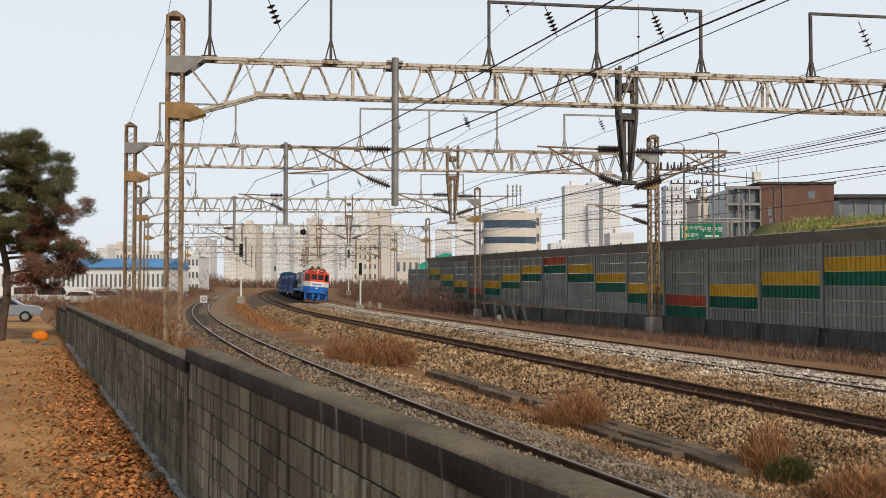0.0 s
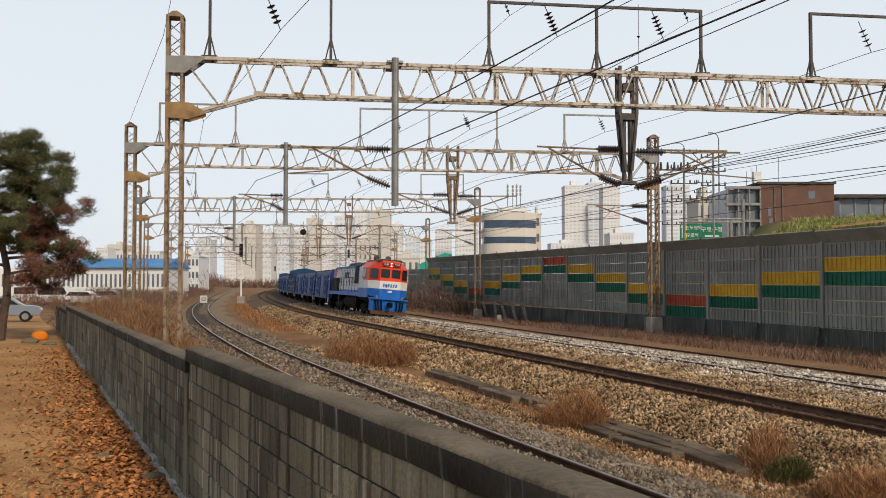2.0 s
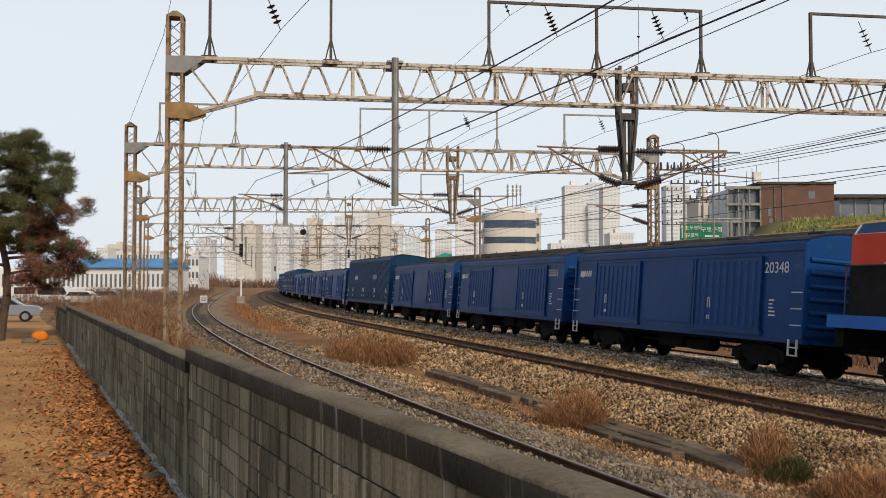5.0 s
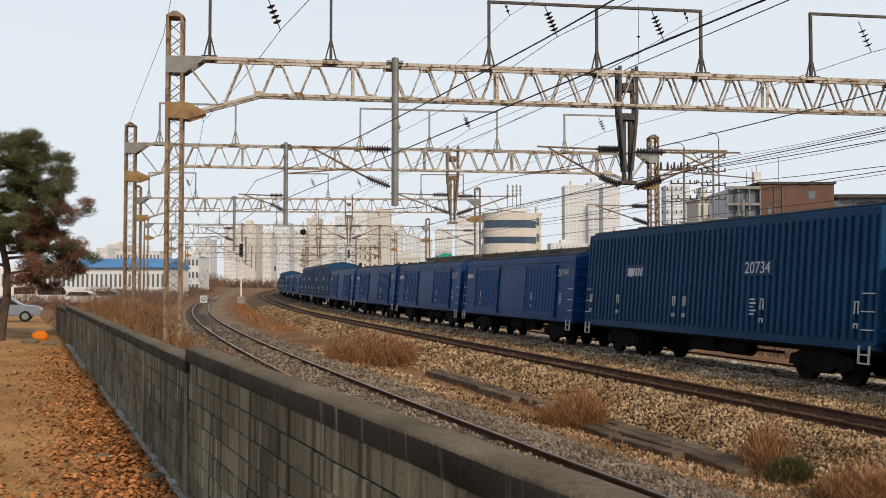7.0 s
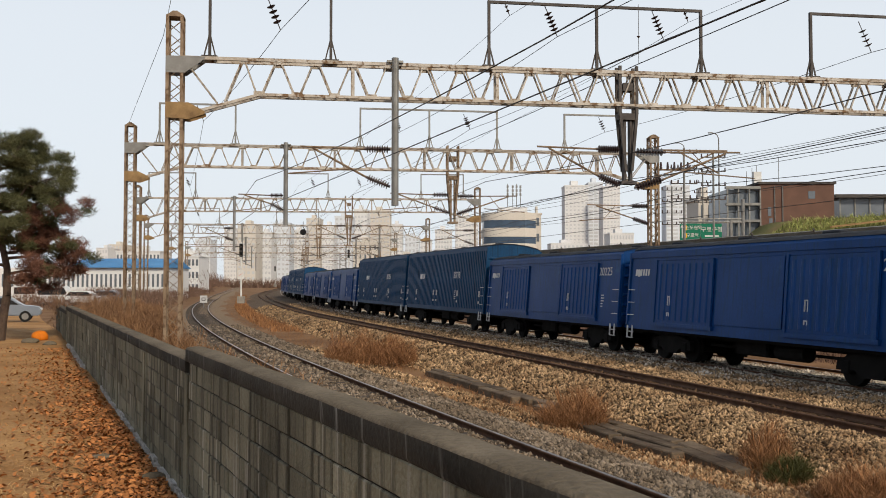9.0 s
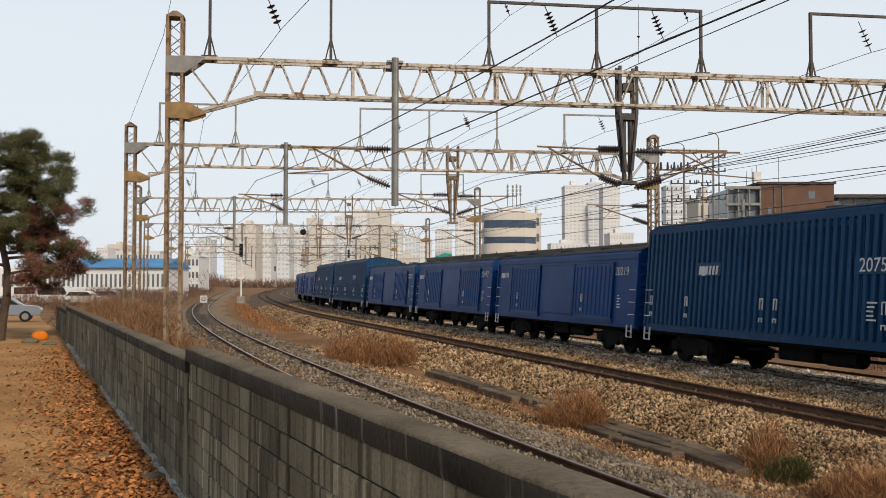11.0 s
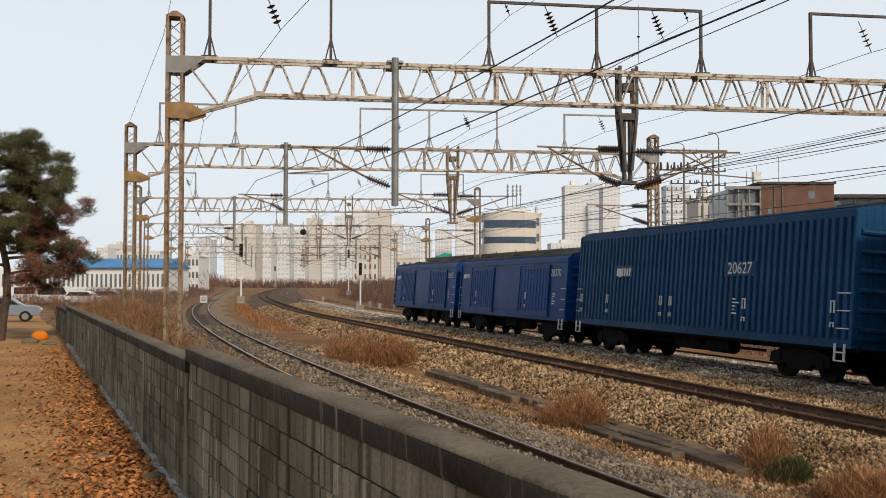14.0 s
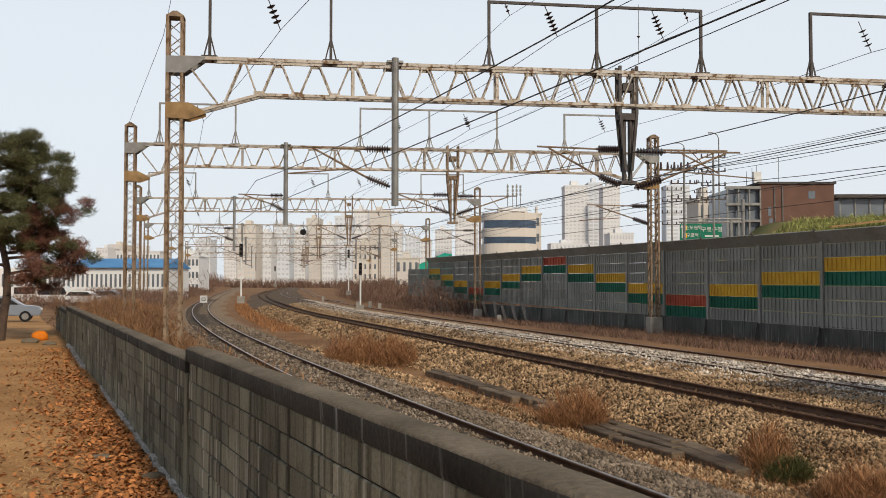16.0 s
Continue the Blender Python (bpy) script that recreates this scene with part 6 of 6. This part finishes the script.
        for a, b2 in zip(pts, pts[1:]):
            rod(bm, a, b2, 0.05, seg=6)
        part("pole", bm, M_STEELG, l)
        bm = bmesh.new()
        box(bm, -1.1, -0.12, zt + 0.93, -0.7, 0.12, zt + 1.05, bevel=0.03)
        part("head", bm, M_STEELG, l)
    # teal sheeting and small roof far off by the end of the barrier
    d = 190
    x0, x1 = at_px(742, d)[0], at_px(800, d)[0]
    bm = bmesh.new()
    prism(bm, [(x0, EYE + 32 * d / 1700), (x1 - 1.5, EYE + 52 * d / 1700), (x1, EYE + 50 * d / 1700), (x1, -0.6), (x0, -0.6)], d, d + 1.0)
    tagged(link("teal_fence", bm, M_TEAL), "bright teal sheet-metal hoarding", "hoarding")
    block("brown_house", "low brown-roofed house by the barrier's end", 700, 742, 458, 210, 6, M_TOWERB, 2, 4, ww=0.4)


M_GRASSL = mat("yellow_green_grass", (0.36, 0.38, 0.13), (0.24, 0.26, 0.09), 1.0, 0.9, bump=0, island=0.4)


def wheel(parent, x, y, r=0.31):
    bm = bmesh.new()
    rod(bm, (x, y - 0.1, r), (x, y + 0.1, r), r, seg=18)
    w = part("wheel", bm, M_TYRE, parent)
    bm = bmesh.new()
    rod(bm, (x, y - 0.11, r), (x, y + 0.11, r), r * 0.6, seg=14)
    part("rim", bm, M_STEELG, w)


def car(x, y, yaw, paint, label, van=False):
    c = thing("parked_car", Matrix.Translation((x, y, land(x, y))) @ Matrix.Rotation(yaw, 4, "Z"), label, "car", "parked cars")
    h = 1.9 if van else 1.45
    prof = [(-2.15, 0.35), (2.1, 0.35), (2.2, 0.6), (2.1, 0.85), (1.2, 0.95)] + ([(0.75, h), (-1.95, h), (-2.15, 1.0)] if van else [(0.45, h), (-1.15, h), (-1.75, 1.0), (-2.2, 0.9)])
    bm = bmesh.new()
    prism(bm, prof, -0.85, 0.85)
    bmesh.ops.bevel(bm, geom=[e for e in bm.edges], offset=0.06, segments=2, affect="EDGES")
    part("body", bm, paint, c)
    bm = bmesh.new()
    gl = [(1.02, 0.98), (0.46, h - 0.1), (-1.1, h - 0.1), (-1.55, 1.0)] if not van else [(1.0, 1.05), (0.68, h - 0.15), (-1.8, h - 0.15), (-1.8, 1.05)]
    prism(bm, gl, -0.862, 0.862)
    part("side_glass", bm, M_GLASS, c)
    bm = bmesh.new()
    prism(bm, [(1.2, 0.97), (0.5, h - 0.06), (0.47, h - 0.06), (1.17, 0.95)], -0.72, 0.72)
    part("windscreen", bm, M_GLASS, c)
    for wx in (-1.35, 1.35):
        for wy in (-0.78, 0.78):
            wheel(c, wx, wy)
    for wy in (-0.6, 0.6):
        bm = bmesh.new()
        box(bm, 2.1, wy - 0.18, 0.62, 2.2, wy + 0.18, 0.76, bevel=0.03)
        part("headlight", bm, M_WHITE, c)


def build_left_side():
    # long white workshop with a blue roof
    d = 150.0
    x0, x1 = at_px(-90, d)[0], at_px(292, d)[0]
    w = thing("workshop", pose(x0, d, -0.2), "long white workshop with a blue sheet roof", "building")
    ze = EYE + (500 - 474) * d / 1700 + 0.2
    bm = bmesh.new()
    box(bm, 0, 0, 0, x1 - x0, 14, ze)
    part("wall", bm, M_TOWER, w)
    bm = bmesh.new()
    prism(bm, [(-0.6, ze), (7, ze + 1.6), (14.6, ze)], 18.5, x1 - x0 + 0.3, axis="x")
    part("roof", bm, M_BLUEROOF, w, "blue sheet roof")
    n = 46
    bm = bmesh.new()
    box(bm, -0.16, -0.05, -1.1, 0.16, 0.06, 0.9)
    me = bpy.data.meshes.new("window")
    bm.to_mesh(me)
    bm.free()
    me.materials.append(M_WIN)
    for i in range(n):
        share("window", me, w, Matrix.Translation(((i + 0.5) * (x1 - x0) / n, 0, ze - 1.9)))
    block("white_office", "white office block beyond the workshop", 205, 283, 446, 260, 10, M_TOWER, 3, 12, ww=0.5)
    block("white_office", "white plant building with ducts", 318, 352, 455, 230, 10, M_TOWER, 3, 5, ww=0.6)
    car(*at_px(2, 55), radians(20), M_CARG, "grey-blue parked saloon car")
    car(*at_px(105, 96), radians(8), M_CARW, "white van parked on the road", True)
    car(*at_px(62, 100), radians(8), M_CARW, "white van parked on the road", True)
    car(*at_px(150, 92), radians(5), M_CARW, "white parked saloon car")
    car(*at_px(196, 98), radians(5), M_CARG, "dark parked saloon car")
    # orange sack and stones at the end of the wall
    x, y = at_px(73, 31.5)
    bm = bmesh.new()
    bmesh.ops.create_icosphere(bm, subdivisions=3, radius=0.25)
    for v in bm.verts:
        v.co = Vector((v.co.x * 1.1, v.co.y * 0.9, max(v.co.z, -0.12) * 0.85)) * (1 + 0.12 * noise.noise(v.co * 6))
    ob = link("orange_sack", bm, M_ORANGE, smooth=True)
    ob.matrix_world = pose(x, y, land(x, y) + 0.1)
    tagged(ob, "bright orange sack lying by the wall's end", "sack")
    for i, (px, d, s) in enumerate(((278, 10.4, 0.11), (55, 30, 0.2), (90, 29.2, 0.16), (186, 11.5, 0.09))):
        x, y = at_px(px, d)
        bm = bmesh.new()
        bmesh.ops.create_icosphere(bm, subdivisions=2, radius=s)
        for v in bm.verts:
            v.co = Vector((v.co.x * 1.4, v.co.y, v.co.z * 0.6)) * (1 + 0.35 * noise.noise(v.co * (1 / s) + Vector((i, 0, 0))))
        ob = link("stone", bm, M_CAP)
        ob.matrix_world = pose(x, y, land(x, y) + s * 0.2)
        tagged(ob, "grey-brown field stone lying on the bank", "stone", "stones")


def signal_post(px, py_base, py_top, d, label, heads=1, sign=False):
    x, y = at_px(px, d)
    zb = EYE - (py_base - 500) * d / 1700
    zt = EYE + (500 - py_top) * d / 1700
    s = thing("railway_signal", pose(x, y, zb), label, "railway signal", "signals")
    h = zt - zb
    bm = bmesh.new()
    rod(bm, (0, 0, -0.3), (0, 0, h), 0.09, seg=8)
    part("mast", bm, M_WHITE, s)
    bm = bmesh.new()
    box(bm, -0.35, -0.3, -0.4, 0.35, 0.3, 0.3, bevel=0.03)
    part("footing", bm, M_CONC, s)
    for i in range(heads):
        bm = bmesh.new()
        z = h - 0.2 - i * 2.0
        box(bm, -0.17, -0.22, z - 1.3, 0.17, -0.1, z, bevel=0.06)
        hd = part("head", bm, M_BLACK, s)
        for k in range(3):
            bm = bmesh.new()
            rod(bm, (0, -0.34, z - 0.3 - k * 0.45), (0, -0.21, z - 0.3 - k * 0.45), 0.1, seg=10)
            part("lens", bm, M_STEELD, hd)
    if sign:
        bm = bmesh.new()
        box(bm, -0.28, -0.16, h * 0.35, 0.28, -0.12, h * 0.35 + 0.9)
        pl = part("plate", bm, M_WHITE, s, "white plate with a red band")
        bm = bmesh.new()
        bar(bm, (-0.22, -0.175, h * 0.35 + 0.3), (0.22, -0.175, h * 0.35 + 0.65), 0.12, 0.01)
        part("band", bm, M_LRED, pl)


def build_lineside():
    signal_post(427, 530, 428, 95, "white railway signal mast with a dark head", 1, True)
    signal_post(638, 545, 462, 100, "white railway signal mast beside the far track")
    signal_post(617, 518, 440, 150, "distant pale signal mast", 1)
    signal_post(487, 505, 470, 240, "distant pale signal mast", 1)
    x, y = at_px(361, 100)
    t = thing("track_sign", pose(x, y, land(x, y) - 0.1), "small white square track sign on a post", "sign")
    bm = bmesh.new()
    rod(bm, (0, 0, 0), (0, 0, 1.0), 0.05, seg=6)
    part("post", bm, M_STEELG, t)
    bm = bmesh.new()
    box(bm, -0.38, -0.08, 0.75, 0.38, -0.04, 1.5)
    part("plate", bm, M_WHITE, t)
    bm = bmesh.new()
    for a, b in (((-0.2, 0.95), (0.2, 1.02)), ((-0.2, 1.22), (0.2, 1.29)), ((-0.2, 1.0), (-0.13, 1.25)), ((0.13, 1.0), (0.2, 1.25))):
        box(bm, a[0], -0.09, a[1], b[0], -0.081, b[1])
    part("marking", bm, M_STEELD, t)
    for px, d, hgt in ((655, 105, 0.7), (672, 100, 0.6), (883, 72, 0.55), (572, 140, 0.8), (633, 104, 0.7)):
        x, y = at_px(px, d)
        bm = bmesh.new()
        box(bm, -0.17, -0.17, -0.3, 0.17, 0.17, hgt, bevel=0.03)
        ob = link("lineside_box", bm, M_CONC)
        ob.matrix_world = pose(x, y, land(x, y))
        tagged(ob, "small pale lineside equipment box", "equipment box", "lineside boxes")
    # broken slabs leaning at the foot of the barrier
    rng = random.Random(5)
    for i in range(15):
        d = 84 + i * 2.5
        x, y = nb_point(d, 0.55)
        bm = bmesh.new()
        box(bm, -0.25, -0.06, 0, 0.25, 0.06, 1.5 + rng.random() * 0.5, bevel=0.02)
        ob = link("leaning_slab", bm, M_CONC)
        ob.matrix_world = Matrix.Translation((x, y, land(x, y) - 0.05)) @ Matrix.Rotation(math.atan2(1, -NB_M), 4, "Z") @ Matrix.Rotation(radians(-14 + rng.uniform(-4, 4)), 4, "X") @ Matrix.Rotation(radians(rng.uniform(-10, 10)), 4, "Y")
        tagged(ob, "pale concrete slab leaning on the barrier", "slab", "leaning slabs")


build_city()
build_left_side()
build_lineside()


# ---- overhead wires ----
def wire(pts, r, label, sag=0.0, group="wires"):
    """A wire through support points, hanging a little between them."""
    P = []
    for a, b in zip(pts, pts[1:]):
        a, b = Vector(a), Vector(b)
        n = 8 if sag else 3
        for i in range(n):
            f = i / n
            p = a.lerp(b, f)
            p.z -= sag * 4 * f * (1 - f) * (b - a).length / 40
            P.append(p)
    P.append(Vector(pts[-1]))
    vs, fs = [], []
    for i, p in enumerate(P):
        d = (P[min(i + 1, len(P) - 1)] - P[max(i - 1, 0)]).normalized()
        s = d.cross(Vector((0, 0, 1))).normalized()
        u = s.cross(d)
        for k in range(5):
            a = k * 2 * math.pi / 5
            vs.append(tuple(p + (s * math.cos(a) + u * math.sin(a)) * r))
    for i in range(len(P) - 1):
        for k in range(5):
            fs.append((i * 5 + k, i * 5 + (k + 1) % 5, (i + 1) * 5 + (k + 1) % 5, (i + 1) * 5 + k))
    return tagged(new("overhead_wire", raw_mesh("overhead_wire", vs, fs, [M_WIRE])), label, "wire", group)


def z_at(py, d):
    return EYE + (500 - py) * d / 1700


def build_wires():
    # feeders hung from the frames on the gantries
    far = [92.0, 134.0, 175.0, 218.0, 266.0]
    for (p1, y1, d1), (p2, y2, d2), discs in (((494, 50, 34.9), (358, 213, 56.1), 4), ((988, 62, 36.4), (708, 232, 57.8), 5), ((1178, 68, 37.0), (832, 228, 58.5), 5), ((1548, 90, 38.3), (1072, 233, 59.6), 4)):
        a = Vector((*at_px(p1, d1), z_at(y1, d1)))
        b = Vector((*at_px(p2, d2), z_at(y2, d2)))
        sl = (b.x - a.x) / (b.y - a.y)
        pts = [a - Vector((sl * 70, 70, 0.3)), a, b]
        for d in far:
            pts.append(Vector((pts[-1].x + (line_c(d) - line_c(pts[-1].y)), d, 11.7)))
        wire(pts, 0.013, "dark high feeder wire along the tracks", 0.35)
        insulator(a + Vector((-0.5, 0, 1.25)), a, discs)
        insulator(b + Vector((-0.4, 0, 0.95)), b, discs)
        for q in pts[3:5]:
            insulator(q + Vector((-0.35, 0, 0.9)), q, 4)
    for p1, y1, d1, in ((903, 24, 36.0), (1222, 36, 37.2)):
        a = Vector((*at_px(p1, d1), z_at(y1, d1)))
        pts = [a - Vector((-0.33 * 60, 60, 0.0)), a] + [Vector((a.x + line_c(d) - line_c(a.y), d, 11.9)) for d in [58.0] + far]
        wire(pts, 0.008, "thin return wire along the tracks", 0.3)
        insulator(a + Vector((-0.2, 0, 0.55)), a, 2, 0.08)
    # contact and messenger wires with droppers over each track
    for fn, off, dz in ((line_a, -0.72, 0.0), (line_b, 0.72, 0.0), (line_c, 0.72, 0.0), (line_d, 0.72, -0.1)):
        sup = [-30.0, 0.0, 36.5, 58.0, 92.0, 134.0, 175.0, 218.0, 266.0]
        st = [(0.2 if i % 2 else -0.2) for i in range(9)]
        P = [(*side_of(fn, d, off + s), 0) for d, s in zip(sup, st)]
        wire([(x, y, 5.25 + dz) for x, y, _ in P], 0.011, "contact wire over a track")
        wire([(x, y, 6.4 + dz) for x, y, _ in P], 0.012, "messenger wire over a track", 0.45)
    # wires on the far side of the line
    for x0, z0, z1 in ((1300, 275, 0), (1230, 292, 0), (1215, 302, 0), (1225, 310, 0), (1280, 345, 0)):
        a = Vector((*at_px(x0, 60), z_at(z0, 60)))
        pts = [a + Vector((0.33 * 75, -75, 0.2)), a + Vector((0.32 * 24, -24, 0.1)), a] + [Vector((a.x + line_c(d) - line_c(60), d, a.z)) for d in (93, 134, 175, 218)]
        wire(pts, 0.014, "dark feeder wire on the far side of the line", 0.35)
    # heavy feeder just above the first gantry, on a long hanger
    a = Vector((*at_px(1133, 36.8), 10.98))
    pts = [a + Vector((0.31 * 72, -72, 0.0)), a] + [Vector((a.x + line_c(d) - line_c(a.y), d, 11.0)) for d in [58.0] + far]
    wire(pts, 0.018, "heavy dark feeder wire above the gantries", 0.1)
    insulator(Vector((a.x, a.y, z_at(4, 36.8))), a, 1, 0.07, "thin hanger rod with a small insulator", 0.01)
    # guy from the left column
    wire([(*at_px(313, 34.2), z_at(-60, 34.2) + 0.4), (*at_px(285, 34.2), z_at(60, 34.2)), (*at_px(226, 55), z_at(215, 55))], 0.01, "thin earth wire between column heads")
    # cantilever arms
    def arm(gi, root, tip, ya, yr):
        pl, pr = G[gi]
        ln = math.hypot(pr[0] - pl[0], pr[1] - pl[1])
        p = lambda px: tuple(pl[i] + (pr[i] - pl[i]) * on_gantry(pl, pr, px) / ln for i in (0, 1))
        a, b = p(root), p(tip)
        cantilever(a, b, z_at(yr, a[1]), z_at(ya, a[1]))
    arm(0, 690, 545, 264, 328)
    arm(0, 1098, 965, 264, 325)
    arm(0, 1124, 1295, 268, 330)
    arm(1, 795, 700, 345, 376)
    arm(1, 808, 905, 347, 378)
    arm(1, 500, 428, 346, 370)
    arm(1, 1148, 1050, 365, 395)
    arm(2, 412, 360, 404, 425)
    arm(2, 612, 560, 400, 422)
    arm(2, 622, 680, 400, 422)
    arm(2, 838, 780, 408, 432)
    for gi in (3, 4, 5):
        pl, pr = G[gi]
        ln = math.hypot(pr[0] - pl[0], pr[1] - pl[1])
        u = ((pr[0] - pl[0]) / ln, (pr[1] - pl[1]) / ln)
        for f, sgn in ((0.33, -1), (0.6, -1), (0.6, 1), (0.82, -1)):
            a = (pl[0] + u[0] * ln * f, pl[1] + u[1] * ln * f)
            cantilever(a, (a[0] + u[0] * 3.6 * sgn, a[1] + u[1] * 3.6 * sgn), 6.3, 7.5)
    # posts with cross-arms behind the barrier
    for px, d, top in ((1212, 72, 262), (1264, 78, 270), (1190, 96, 330), (1245, 110, 300)):
        x, y = at_px(px, d)
        zt = z_at(top, d)
        t = thing("cable_pole", pose(x, y, -1), "grey pole with cross-arms and insulators", "pole", "cable poles")
        bm = bmesh.new()
        rod(bm, (0, 0, 0), (0, 0, zt + 1), 0.11, 0.08, seg=8)
        part("pole", bm, M_STEELG, t)
        for k in range(4):
            bm = bmesh.new()
            z = zt + 0.6 - k * 1.15
            box(bm, -1.0, -0.05, z, 1.0, 0.05, z + 0.08)
            am = part("cross_arm", bm, M_STEELD, t)
            for xx in (-0.95, -0.45, 0.45, 0.95):
                bm = bmesh.new()
                rod(bm, (xx, 0, z + 0.08), (xx, 0, z + 0.32), 0.07, 0.05, seg=8)
                part("insulator", bm, M_PORC, am)
    # post arm of the second gantry on the far side
    pl, pr = G[1]
    bm = bmesh.new()
    x, y = pr
    for z, ln in ((z_at(265, 60), 4.8), (z_at(300, 60), 2.6)):
        bar(bm, (x, y, z), (x + ln, y + ln * 0.1, z), 0.1)
    bar(bm, (x + 0.2, y, z_at(315, 60)), (x + 4.0, y + 0.4, z_at(268, 60)), 0.08)
    bar(bm, (x + 1.6, y, z_at(268, 60)), (x + 4.2, y + 0.4, z_at(305, 60)), 0.08)
    t = thing("feeder_bracket", pose(0, 0, 0), "rusty steel feeder bracket on the far column", "bracket")
    part("arm", bm, M_STEELR, t)
    for i in range(5):
        bm = bmesh.new()
        xx = x + 0.5 + i * 0.42
        z = z_at(300, 60) + 0.05
        rod(bm, (xx, y, z), (xx, y, z + 0.42), 0.09, 0.05, seg=8)
        part("insulator", bm, M_PORC, t)
    # round mirror hanging from the third gantry
    x, y = at_px(536, 130)
    bm = bmesh.new()
    rod(bm, (x, y, z_at(411, 130)), (x, y + 0.12, z_at(411, 130)), 0.42, seg=18)
    rod(bm, (x, y + 0.06, z_at(405, 130)), (x, y + 0.06, z_at(392, 130)), 0.04, seg=6)
    tagged(link("round_signal", bm, M_BLACK), "dark round signal disc hanging from a gantry", "signal disc")


build_wires()


# ---- motion ----
SPEED = 23.38


def rail_table():
    ds = np.arange(700, -420, -0.5)
    pts = np.array([(*side_of(line_c, d, 0.7175),) for d in ds])
    s = np.concatenate([[0], np.cumsum(np.hypot(*np.diff(pts, axis=0).T))])
    return s, pts, np.interp(-22.5, -ds, s)


def motions():
    s, pts, s0 = rail_table()
    tilt = math.atan2(0.12, 1.435)

    def place(u, t, reach):
        mid = s0 + SPEED * (t - 4.2) - u
        a = Vector((np.interp(mid + reach, s, pts[:, 0]), np.interp(mid + reach, s, pts[:, 1]), 0))
        b = Vector((np.interp(mid - reach, s, pts[:, 0]), np.interp(mid - reach, s, pts[:, 1]), 0))
        d = a - b
        return Matrix.Translation((a + b) / 2) @ Matrix.Rotation(math.atan2(d.y, d.x), 4, "Z") @ Matrix.Rotation(-tilt, 4, "X")

    times = [i * 0.25 for i in range(65)]
    walk(LOCO, [(t, place(9.9, t, 6.2)) for t in times])
    for wagon, u, pitch in WAGONS:
        walk(wagon, [(t, place(u, t, pitch / 2 - 2.9)) for t in times])


motions()
